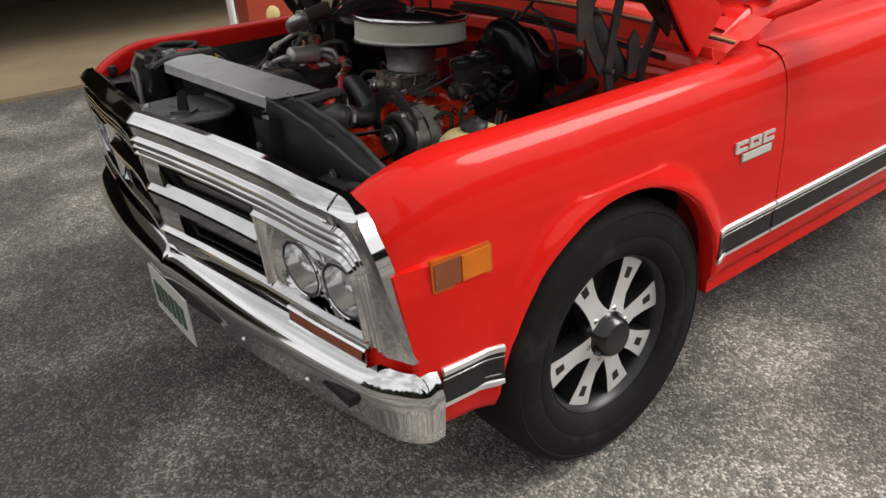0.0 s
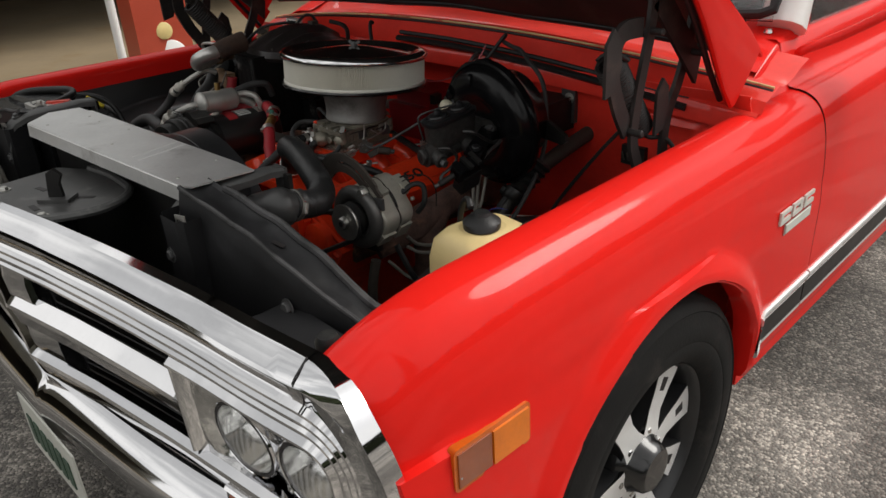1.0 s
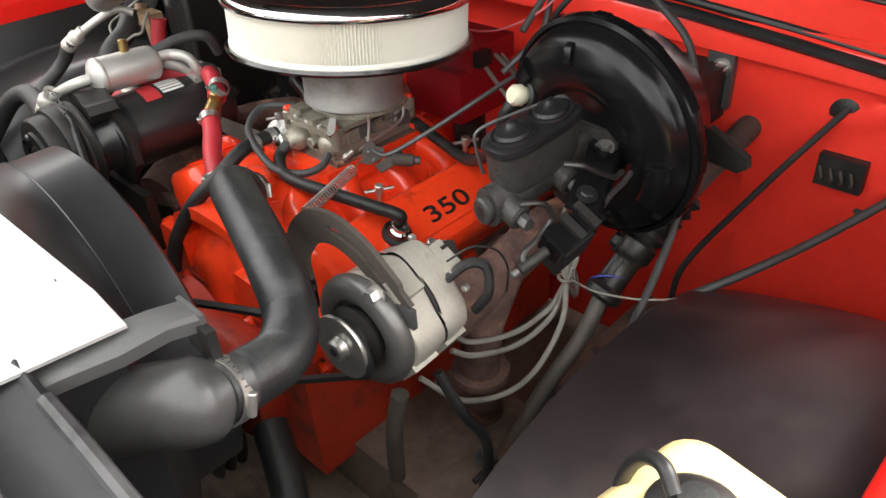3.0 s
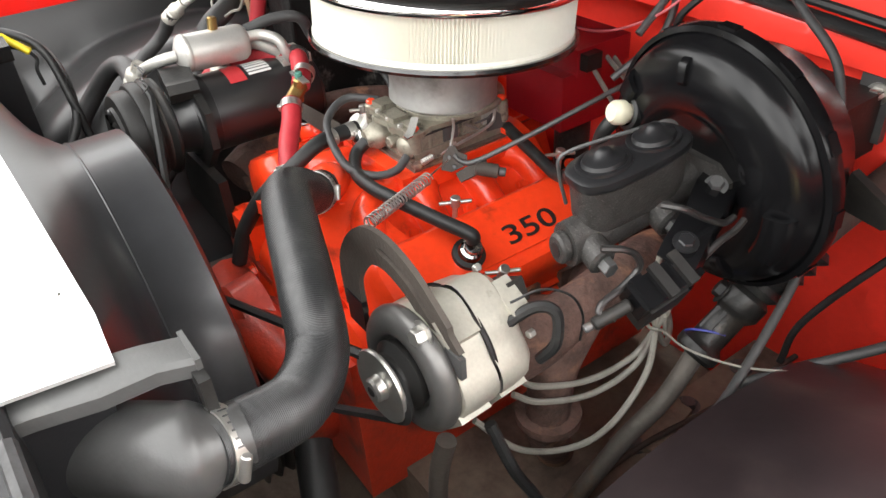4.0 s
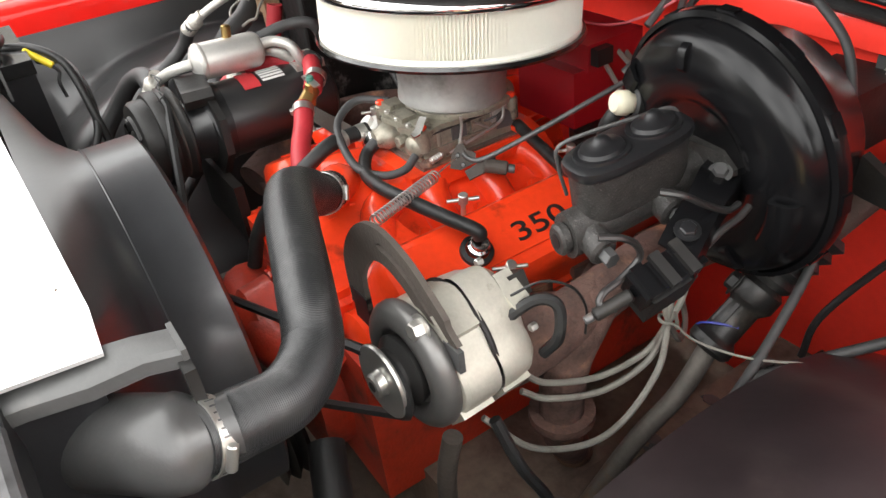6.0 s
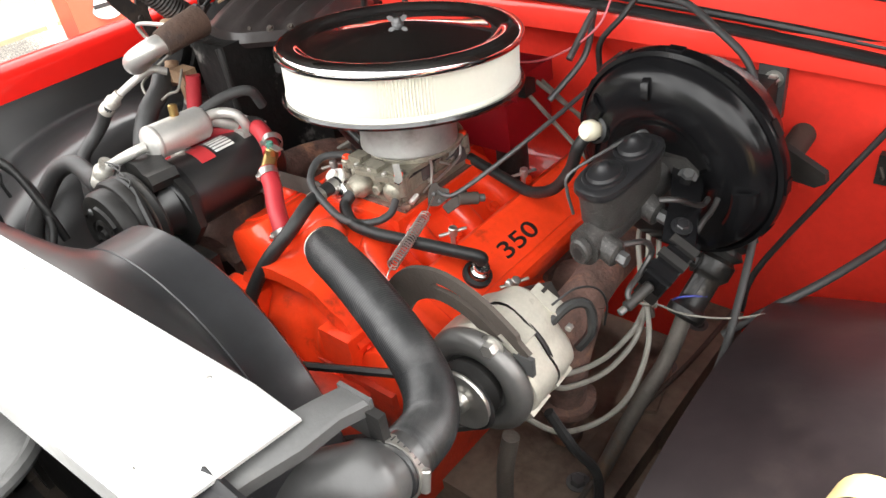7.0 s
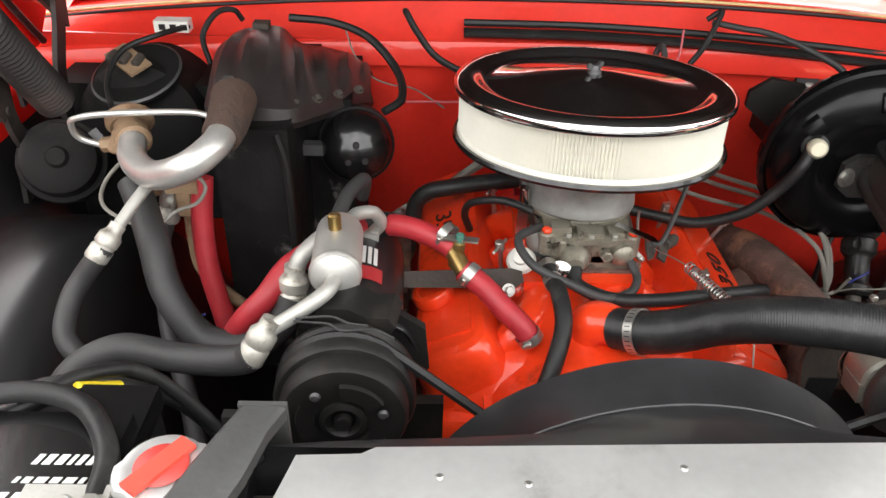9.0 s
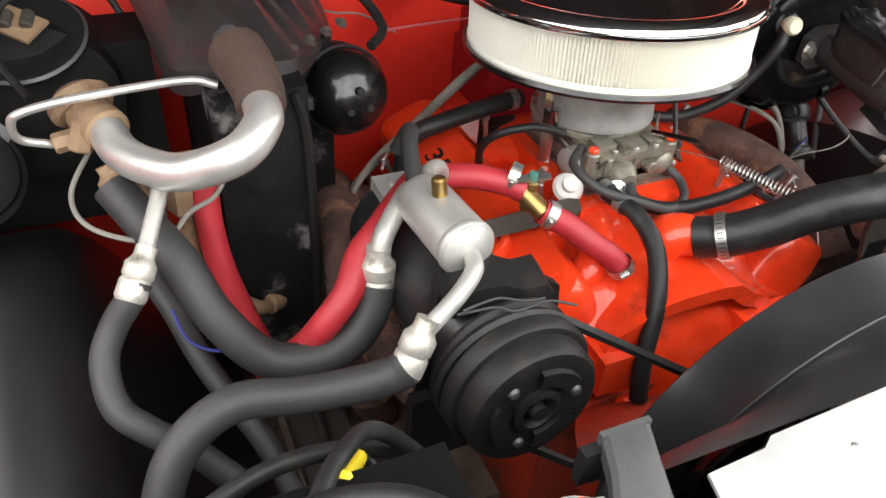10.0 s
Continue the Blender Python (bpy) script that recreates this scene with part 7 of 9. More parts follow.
STEEL_GREY = material("grey_primer_steel", (0.062, 0.062, 0.061), 0.5, metal=0.1, var=0.2, scale=16, spots=(0.10, 0.097, 0.09), spot_scale=12, bump=0.08)
rad_bracket(0.390, 1, 0.32, 0.010)
ORIGIN = V(0, 0.024, 0)
rad_bracket(-0.348, -1, 0.40)

ORIGIN = V(0, 0.036, 0)
shroud = thing("fan_shroud", "black moulded plastic fan shroud with a round hump", "fan shroud")
rows = []
NS = 48
for k in range(NS + 1):
    a = math.pi * (-0.15 + 1.30 * k / NS)
    cx, cz, r = 0.02, 0.715, 0.238
    px, pz = cx + r * math.cos(a), cz + r * math.sin(a)
    # the box side of the shroud at the same bearing
    bx = max(-0.34, min(0.36, cx + 0.55 * math.cos(a)))
    bz = max(0.50, min(0.972, 0.72 + 0.55 * math.sin(a)))
    row = [V(bx, -0.488, bz), V(lerp(bx, px, 0.25), -0.470, lerp(bz, pz, 0.2)), V(lerp(bx, px, 0.75), -0.445, lerp(bz, pz, 0.75)), V(px, -0.425, pz), V(px, -0.365, pz), V(px - 0.008 * math.cos(a), -0.360, pz - 0.008 * math.sin(a)), V(px - 0.014 * math.cos(a), -0.365, pz - 0.014 * math.sin(a)), V(px - 0.016 * math.cos(a), -0.42, pz - 0.016 * math.sin(a))]
    rows.append(row)
# pale blotches paint the sky's sheen on the plastic as well as dust
SHROUD = material("dusty_sheen_black_moulding", (0.017, 0.0175, 0.019), 0.42, coat=0.35, coat_rough=0.2, spec=0.45, var=0.4, scale=5, spots=(0.05, 0.05, 0.053), spot_scale=4, spot_at=(0.45, 0.8), bump=0.05, bump_scale=40)
part("shell", loft([r[:5] for r in rows]), SHROUD, shroud, angle=75)
part("rim", loft([r[4:] for r in rows]), SHROUD, shroud, angle=75)
part("mould_line", tube(bmesh.new(), [r[3] + V(0, 0.003, 0.0004) for r in rows[6:42]], 0.0014, 6, 1), SHROUD, shroud)
ORIGIN = V(0, 0, 0)
hose("upper_radiator_hose", [V(0.028, -0.124, 0.816), V(0.054, -0.148, 0.830), V(0.088, -0.168, 0.851), V(0.123, -0.190, 0.882), V(0.171, -0.225, 0.914), V(0.248, -0.255, 0.926), V(0.335, -0.285, 0.914), V(0.390, -0.308, 0.897), V(0.426, -0.344, 0.897), V(0.440, -0.388, 0.908), V(0.450, -0.420, 0.920)],
     lambda t: 0.0255 + 0.00016 * math.sin(t * 2050), HOSE_BLACK, "thick moulded black upper radiator hose with bright clamps", n=200, segs=24,
     clamps=((V(0.050, -0.145, 0.828), V(0.7, -0.6, 0.42), 0.0262), (V(0.4465, -0.410, 0.916), V(0.22, -0.88, 0.34), 0.0265)))

# belts
def belt(name, pts, label):
    c = pts
    bm = bmesh.new()
    tube(bm, c, 0.0055, 6, 1, closed=True, smooth=False)
    solo(name, bm, RUBBER, label, "belt", "drive belts")
def belt_path(c1, r1, c2, r2, y1, y2, n=16):
    d = math.atan2(c2[1] - c1[1], c2[0] - c1[0])
    L = math.hypot(c2[0] - c1[0], c2[1] - c1[1])
    b = math.acos((r1 - r2) / L)
    out = [V(c1[0] + r1 * math.cos(d + b + (2 * math.pi - 2 * b) * k / n), y1, c1[1] + r1 * math.sin(d + b + (2 * math.pi - 2 * b) * k / n)) for k in range(n + 1)]
    out += [V(c2[0] + r2 * math.cos(d - b + 2 * b * k / n), y2, c2[1] + r2 * math.sin(d - b + 2 * b * k / n)) for k in range(n + 1)]
    return out
belt("alternator_belt", belt_path((0.0, 0.645), 0.080, (0.372, 0.796), 0.031, -0.315, -0.240), "black rubber drive belt from pump to alternator")
belt("compressor_belt", belt_path((-0.285, 0.828), 0.070, (0.0, 0.645), 0.080, -0.242, -0.335), "black rubber drive belt round the compressor clutch")

# ---- air conditioning ----
comp = thing("ac_compressor", "black cylindrical air-conditioning compressor with a pulley clutch", "compressor")
mC = axis_frame((-0.296, 0.025, 0.816), (0.04, -1, 0.045))
part("body", lathe(bmesh.new(), [(0.0, 0.0), (0.052, 0.0), (0.060, 0.008), (0.061, 0.02), (0.0600, 0.10), (0.0605, 0.20), (0.058, 0.215), (0.050, 0.225), (0.045, 0.25)], mC, 44), BLACK_SHEEN, comp)
part("body_band", lathe(bmesh.new(), [(0.0600, 0.185), (0.0625, 0.186), (0.0625, 0.206), (0.0600, 0.207)], mC, 44), BLACK, comp)
part("pulley", lathe(bmesh.new(), [(0.045, 0.250), (0.066, 0.250), (0.074, 0.254), (0.074, 0.258), (0.067, 0.266), (0.067, 0.270), (0.074, 0.278), (0.074, 0.290), (0.071, 0.294), (0.066, 0.295), (0.066, 0.312), (0.062, 0.318), (0.050, 0.320), (0.040, 0.318), (0.0, 0.318)], mC, 52), BLACK_DULL, comp, "black grooved clutch pulley")
part("clutch_hub", lathe(bmesh.new(), [(0.024, 0.316), (0.024, 0.322), (0.018, 0.324), (0.013, 0.318), (0.009, 0.318), (0.008, 0.326), (0.0, 0.327)], mC, 28), BLACK_DULL, comp, "black clutch hub with a bolt")
for k in range(3):
    rows = []
    for i in range(9):
        a = radians(120 * k + 30 + 62 * i / 8)
        rows.append([mC @ V(r * math.cos(a), r * math.sin(a), hh) for r, hh in ((0.029, 0.317), (0.030, 0.3235), (0.047, 0.3245), (0.049, 0.317))])
    part("clutch_plate", loft(rows), BLACK_DULL, comp)
    q = mC @ Matrix.Rotation(radians(120 * k + 10), 4, "Z") @ V(0.041, 0, 0.319)
    part("rivet", lathe(bmesh.new(), [(0.0, 0.004), (0.004, 0.003), (0.006, 0.0)], axis_frame(q, (0.04, -1, 0.045)), 12), STEEL_DARK, comp)
part("pulley_rust", lathe(bmesh.new(), [(0.0672, 0.2595), (0.0675, 0.268)], mC, 52), GRIME, comp, "brown worn pulley groove")
part("top_casting", prism([(-0.046, -0.010), (0.050, -0.012), (0.060, 0.004), (0.052, 0.016), (0.030, 0.013), (0.010, 0.022), (-0.020, 0.020), (-0.044, 0.008)], -0.022, 0.022, Matrix.Translation((-0.290, -0.190, 0.886)) @ Matrix.Rotation(radians(-8), 4, "Z") @ Matrix.Rotation(radians(90), 4, "X"), 0.004), BLACK_DULL, comp)
for pts in ([V(-0.337, -0.230, 0.905), V(-0.319, -0.231, 0.905), V(-0.301, -0.233, 0.905), V(-0.286, -0.243, 0.905), V(-0.254, -0.241, 0.905), V(-0.233, -0.254, 0.905)], [V(-0.334, -0.234, 0.912), V(-0.318, -0.231, 0.912), V(-0.297, -0.230, 0.912), V(-0.279, -0.240, 0.912), V(-0.260, -0.243, 0.912)]):
    part("clutch_wire", tube(bmesh.new(), pts, 0.0013, 6, 6), RUBBER_GREY, comp, "thin grey clutch wire")
# label wrapped over the top: red field with plain bars
def wrap(name, a0, a1, h0, h1, mat, r=0.0615, n=8):
    rows = [[mC @ V(r * math.cos(radians(lerp(a0, a1, i / n))), r * math.sin(radians(lerp(a0, a1, i / n))), h) for i in range(n + 1)] for h in (h0, h1)]
    return part(name, thick(loft(rows), 0.0004), mat, comp)
wrap("label_field", 55, 100, 0.122, 0.150, material("label_red", (0.42, 0.03, 0.035), 0.45, var=0.1), r=0.0618)
for k in range(5):
    wrap("label_bar", 62 + 7 * k, 66.5 + 7 * k, 0.078, 0.116, LABEL_WHITE, r=0.0618, n=2)
part("mount_ear", prism([(-0.07, -0.05), (0.05, -0.065), (0.09, -0.02), (0.085, 0.035), (0.04, 0.068), (-0.05, 0.066)], 0.205, 0.217, mC, 0.003), BLACK_DULL, comp)
part("mount_strap", tube(bmesh.new(), [V(-0.335, -0.18, 0.858), V(-0.29, -0.19, 0.878), V(-0.235, -0.185, 0.868), V(-0.212, -0.18, 0.83)], 0.009, 8, 6, flat=0.4), BLACK, comp)
part("mount_bracket", box(-0.36, -0.18, -0.20, -0.185, 0.66, 0.76, 0.006), BLACK_DULL, comp)
part("head_port", cyl(bmesh.new(), (-0.300, 0.0, 0.858), (-0.300, 0.0, 0.888), 0.016, 16, 0.003), ALU_CAST, comp)
part("manifold_block", box(-0.328, -0.265, -0.028, 0.022, 0.860, 0.882, 0.006), ALU_CAST, comp)

muf = thing("ac_muffler", "silver cylinder in the air-conditioning line with a brass service port", "muffler")
part("shell", lathe(bmesh.new(), [(0.0, -0.006), (0.012, -0.004), (0.024, 0.0), (0.0275, 0.005), (0.028, 0.012), (0.028, 0.098), (0.026, 0.104), (0.015, 0.110), (0.0, 0.112)], axis_frame((-0.307, -0.068, 0.913), (0.06, -1, 0.07)), 40), CYL_SILVER, muf)
part("rim", lathe(bmesh.new(), [(0.028, 0.094), (0.029, 0.097), (0.0285, 0.101), (0.0265, 0.103)], axis_frame((-0.307, -0.068, 0.913), (0.06, -1, 0.07)), 40), ALU_CAST, muf)
part("service_port", cyl(bmesh.new(), (-0.306, -0.113, 0.942), (-0.307, -0.110, 0.962), 0.0075, 14, 0.002), BRASS, muf, "brass service port")
part("pipe", tube(bmesh.new(), [V(-0.301, -0.178, 0.920), V(-0.307, -0.196, 0.918), V(-0.330, -0.212, 0.907), V(-0.362, -0.224, 0.890)], 0.0085, 12, 8), ALU_CAST, muf, "bare alloy pipe")
part("pipe", tube(bmesh.new(), [V(-0.296, -0.068, 0.922), V(-0.290, -0.045, 0.922), V(-0.270, -0.028, 0.915), V(-0.262, -0.020, 0.895), V(-0.272, -0.012, 0.876)], 0.0085, 12, 8), ALU_CAST, muf, "bare alloy pipe")
part("pipe", tube(bmesh.new(), [V(-0.312, -0.068, 0.926), V(-0.300, -0.02, 0.938), V(-0.285, 0.02, 0.935), V(-0.29, 0.04, 0.90)], 0.009, 12, 8), RUBBER_GREY, muf)

FITTING = material("dull_crimped_alloy", (0.50, 0.48, 0.43), 0.5, metal=0.55, var=0.25, scale=60, spots=(0.22, 0.19, 0.14), spot_scale=50, spot_at=(0.52, 0.72), bump=0.15, bump_scale=200)
def fitting(pts_r, at, d):
    return lathe(bmesh.new(), pts_r, axis_frame(at, d), 20)
FIT = [(0.0, -0.026), (0.013, -0.026), (0.0155, -0.022), (0.0155, -0.006), (0.0135, -0.003), (0.0155, 0.0), (0.0155, 0.012), (0.0125, 0.016), (0.0105, 0.020), (0.0105, 0.030), (0.0, 0.030)]
h = hose("ac_discharge_hose", [V(-0.382, -0.236, 0.866), V(-0.394, -0.234, 0.856), V(-0.428, -0.226, 0.846), V(-0.472, -0.217, 0.842), V(-0.531, -0.214, 0.850), V(-0.578, -0.232, 0.830), V(-0.601, -0.265, 0.787), V(-0.592, -0.305, 0.746), V(-0.555, -0.335, 0.70)], 0.0165, RUBBER_GREY, "thick dark grey air-conditioning hose with crimped fitting", n=10, segs=16)
part("crimp_fitting", fitting(FIT, (-0.3755, -0.231, 0.877), (0.45, 0.25, 0.75)), FITTING, h)
h = hose("ac_suction_hose", [V(-0.364, -0.102, 0.838), V(-0.373, -0.112, 0.815), V(-0.397, -0.122, 0.790), V(-0.434, -0.126, 0.779), V(-0.483, -0.112, 0.783), V(-0.522, -0.085, 0.829), V(-0.543, -0.046, 0.871), V(-0.568, 0.003, 0.892), V(-0.588, 0.035, 0.916)], 0.0195, RUBBER_GREY, "thick dark grey air-conditioning suction hose in a loop", n=10, segs=16)
part("crimp_fitting", fitting([(r * 1.2, z) for r, z in FIT], (-0.3625, -0.098, 0.850), (0.1, 0.1, 1.0)), FITTING, h)
part("end_fitting", fitting([(r * 1.25, z * 0.8) for r, z in FIT], (-0.580, 0.048, 0.908), (-0.3, 0.4, 0.8)), RUST_LIGHT, h)
part("pipe", tube(bmesh.new(), [V(-0.361, -0.096, 0.868), V(-0.350, -0.086, 0.890), V(-0.318, -0.055, 0.905), V(-0.30, -0.03, 0.895), V(-0.296, -0.012, 0.878)], 0.011, 12, 8), ALU_CAST, h)
h = hose("ac_liquid_hose", [V(-0.580, -0.094, 0.900), V(-0.590, -0.102, 0.888), V(-0.608, -0.108, 0.866), V(-0.622, -0.126, 0.843), V(-0.619, -0.160, 0.821), V(-0.598, -0.178, 0.803), V(-0.568, -0.194, 0.781), V(-0.53, -0.22, 0.74)], 0.0125, RUBBER_GREY, "slim dark grey air-conditioning liquid hose", n=8)
part("crimp_fitting", fitting([(r * 0.9, z * 0.9) for r, z in FIT], (-0.580, -0.090, 0.902), (0.35, 0.45, 0.45)), FITTING, h)
part("pipe", tube(bmesh.new(), [V(-0.572, -0.080, 0.912), V(-0.553, -0.040, 0.935), V(-0.540, -0.010, 0.945), V(-0.528, 0.012, 0.935)], 0.0075, 12, 8), ALU_CAST, h, "bare alloy pipe")
h = hose("drier_hose", [V(-0.556, 0.062, 0.868), V(-0.573, 0.034, 0.806), V(-0.558, -0.010, 0.778), V(-0.538, -0.069, 0.743), V(-0.497, -0.151, 0.691), V(-0.475, -0.223, 0.636), V(-0.47, -0.27, 0.58)], 0.0125, RUBBER_GREY, "slim dark grey air-conditioning hose running down to the drier", n=8)
part("crimp_fitting", fitting([(r * 0.95, z) for r, z in FIT], (-0.556, 0.062, 0.868), (0.15, 0.3, 0.9)), FITTING, h)
ALU_SATIN = material("satin_alloy_pipe", (0.64, 0.63, 0.60), 0.36, metal=0.7, var=0.15, scale=30, spots=(0.40, 0.34, 0.26), spot_scale=22, spot_at=(0.6, 0.85))
txv = thing("expansion_valve", "rust-stained expansion valve with a thick silver elbow pipe", "expansion valve")
part("elbow_pipe", tube(bmesh.new(), [V(-0.446, -0.012, 1.012), V(-0.451, -0.045, 1.008), V(-0.478, -0.064, 0.992), V(-0.522, -0.045, 0.970), V(-0.552, -0.016, 0.964), V(-0.572, 0.015, 0.964), V(-0.580, 0.045, 0.969)], 0.0175, 18, 8), ALU_SATIN, txv, "thick polished alloy elbow pipe")
part("taped_joint", tube(bmesh.new(), [V(-0.450, 0.065, 1.022), V(-0.447, 0.040, 1.020), V(-0.445, 0.005, 1.016), V(-0.447, -0.020, 1.010)], lambda t: 0.029 - 0.006 * t, 16, 6), material("brown_cork_tape", (0.075, 0.045, 0.032), 0.95, var=0.3, scale=40, spots=(0.05, 0.035, 0.03), spot_scale=20, bump=0.6, bump_scale=120), txv, "brown cork-taped pipe joint")
part("valve_body", cyl(bmesh.new(), (-0.578, 0.045, 0.968), (-0.596, 0.085, 0.972), 0.022, 18, 0.004), RUST_LIGHT, txv)
part("valve_head", lathe(bmesh.new(), [(0.0, 0.0), (0.026, 0.0), (0.031, 0.005), (0.031, 0.014), (0.022, 0.022), (0.012, 0.026), (0.0, 0.028)], axis_frame((-0.596, 0.085, 0.972), (-0.3, 0.75, 0.5)), 24), RUST_LIGHT, txv)
for at, d, r, l in (((-0.630, 0.062, 0.955), (0.9, 0.1, 0.1), 0.010, 0.03), ((-0.608, 0.050, 0.950), (0.3, 0.3, 0.8), 0.011, 0.03)):
    part("flare_nut", cyl(bmesh.new(), V(*at), V(*at) + V(*d).normalized() * l, r, 6, 0.002), RUST_LIGHT, txv)
part("capillary_tube", tube(bmesh.new(), [V(-0.474, 0.055, 0.998), V(-0.505, 0.057, 1.006), V(-0.599, 0.048, 1.006), V(-0.646, 0.047, 0.999), V(-0.657, 0.052, 0.986), V(-0.655, 0.060, 0.966), V(-0.631, 0.066, 0.953)], 0.0042, 10, 8), ALU_SATIN, txv, "thin bright bent tube")
part("sensing_wire", tube(bmesh.new(), [V(-0.596, 0.075, 0.944), V(-0.625, 0.035, 0.914), V(-0.611, -0.006, 0.899), V(-0.556, -0.018, 0.880), V(-0.523, -0.002, 0.896), V(-0.498, 0.004, 0.905), V(-0.486, 0.010, 0.925), V(-0.505, 0.03, 0.935)], 0.0026, 8, 8), WIRE_GREY, txv)
part("union_block", box(-0.545, -0.503, 0.026, 0.056, 0.905, 0.930, 0.006), RUST_LIGHT, txv)
part("union_nut", cyl(bmesh.new(), (-0.524, 0.043, 0.908), (-0.526, 0.045, 0.866), 0.0165, 6, 0.003), RUST_LIGHT, txv)
part("drop_pipe", tube(bmesh.new(), [V(-0.525, 0.044, 0.868), V(-0.525, 0.041, 0.817), V(-0.519, 0.034, 0.781), V(-0.495, 0.037, 0.743), V(-0.463, 0.040, 0.708), V(-0.446, 0.055, 0.697)], 0.0085, 12, 8), RUST_LIGHT, txv, "tan corroded pipe")
part("drop_pipe_cap", cyl(bmesh.new(), (-0.452, 0.050, 0.700), (-0.434, 0.066, 0.692), 0.014, 14, 0.003), RUST_LIGHT, txv)

evap = thing("evaporator_case", "black dusty evaporator and heater case bolted to the firewall", "heater case")
part("case_body", box(-0.485, -0.385, 0.055, 0.40, 0.58, 0.985, 0.018), FOIL, evap, angle=50)
# reddish blotches stand for the red paint mirrored in the shell
SHELL = material("red_tinted_brown_grey_shell", (0.034, 0.028, 0.027), 0.42, coat=0.25, coat_rough=0.25, var=0.45, scale=9, spots=(0.075, 0.022, 0.022), spot_scale=5, spot_at=(0.50, 0.68), bump=0.25, bump_scale=20)
TOP = [V(-0.545, 0.385, 0.985), V(-0.512, 0.345, 1.016), V(-0.476, 0.330, 1.029), V(-0.440, 0.342, 1.026), V(-0.412, 0.346, 1.000), V(-0.372, 0.350, 0.992), V(-0.330, 0.356, 0.978), V(-0.302, 0.360, 0.952)]
FRONT = [V(-0.520, 0.180, 0.975), V(-0.502, 0.110, 0.990), V(-0.455, 0.088, 1.004), V(-0.394, 0.090, 0.998), V(-0.366, 0.130, 0.990), V(-0.342, 0.180, 0.980), V(-0.318, 0.235, 0.968), V(-0.296, 0.285, 0.948)]
top_line, front_line = spline(TOP, 5), spline(FRONT, 5)
rows = []
for i, (p, q) in enumerate(zip(top_line, front_line)):
    ridge = 0.006 * math.sin(i * 1.35) * smooth01(i / 6)
    rows.append([p + V(0, 0.06, -0.03), p + V(0, 0.008, 0.0)] + [p.lerp(q, t) + V(0, 0, 0.020 * math.sin(math.pi * t) + ridge * math.sin(math.pi * t) ** 0.6) for t in [j / 8 for j in range(9)]] + [q + V(0.004, -0.003, -0.018), q + V(0.0, 0.004, -0.030)])
part("case_shell", thick(loft(rows), 0.003), SHELL, evap, "brown-grey fluted plastic shell over the case", angle=32)
part("shell_clip", box(-0.478, -0.454, 0.318, 0.340, 1.022, 1.040, 0.003), GRIME, evap)
part("case_side", box(-0.392, -0.318, 0.200, 0.405, 0.60, 0.968, 0.016), FOIL, evap)
part("case_seam", tube(bmesh.new(), [V(-0.388, 0.052, 0.60), V(-0.388, 0.050, 0.80), V(-0.39, 0.052, 0.93), V(-0.400, 0.055, 0.980)], 0.006, 8, 6), BLACK_DULL, evap)
part("case_bolt", hexbolt(bmesh.new(), (-0.455, 0.068, 1.036), (0, -0.4, 1), 0.011, 0.012), STEEL_DARK, evap)
for k in range(4):
    part("clip", hexbolt(bmesh.new(), (-0.384 + 0.026 * k, 0.119 + 0.026 * k, 0.994 - 0.003 * k), (0.5, -0.5, 1), 0.005, 0.006), GRIME, evap)
part("vacuum_canister", lathe(bmesh.new(), [(0.0, 0.052), (0.020, 0.050), (0.038, 0.041), (0.048, 0.026), (0.052, 0.006), (0.0535, 0.0), (0.052, -0.006), (0.046, -0.028), (0.02, -0.048), (0.0, -0.05)], axis_frame((-0.310, 0.176, 0.908), (0.1, -0.9, 0.25)), 36), BLACK_GLOSS, evap, "glossy black vacuum canister")
part("canister_cap", lathe(bmesh.new(), [(0.0545, -0.012), (0.0560, -0.014), (0.0560, -0.034), (0.050, -0.040), (0.0, -0.044)], axis_frame((-0.310, 0.176, 0.908), (0.1, -0.9, 0.25)), 36), BLACK_DULL, evap)
part("canister_seam", lathe(bmesh.new(), [(0.053, -0.004), (0.056, -0.002), (0.056, 0.002), (0.053, 0.004)], axis_frame((-0.310, 0.176, 0.908), (0.1, -0.9, 0.25)), 36), BLACK, evap)
for dx, dz in ((0.012, -0.012), (-0.012, -0.014), (0.0, 0.012)):
    part("canister_port", cyl(bmesh.new(), (-0.306 + dx, 0.130, 0.918 + dz), (-0.305 + dx, 0.122, 0.920 + dz), 0.005, 10, 0.001), BLACK_DULL, evap)
part("canister_bracket", box(-0.386, -0.345, 0.150, 0.168, 0.902, 0.918, 0.003), STEEL_DARK, evap)
# blower housing and motor on the far side
blow = thing("heater_blower", "dark blower housing with a white wiring connector", "blower")
part("housing", lathe(bmesh.new(), [(0.0, 0.16), (0.07, 0.158), (0.095, 0.14), (0.10, 0.06), (0.10, 0.0), (0.0, 0.0)], axis_frame((-0.655, 0.40, 0.88), (0, -1, 0.1)), 36), TYRE, blow)
mm_ = axis_frame((-0.650, 0.275, 0.965), (-0.1, -0.35, 0.93))
part("motor_flange", lathe(bmesh.new(), [(0.060, 0.0), (0.066, 0.002), (0.067, 0.010), (0.060, 0.012), (0.045, 0.006), (0.0, 0.004)], mm_, 36), TYRE, blow, "dark round blower opening")
part("flange_lip", lathe(bmesh.new(), [(0.066, 0.008), (0.0695, 0.010), (0.066, 0.0125)], mm_, 36), STEEL_DARK, blow)
plate_ = part("resistor_plate", box(-0.045, 0.030, -0.018, 0.018, 0.030, 0.034, 0.001, mm_ @ Matrix.Rotation(radians(-28), 4, "Z")), RUST_LIGHT, blow, "tan resistor plate")
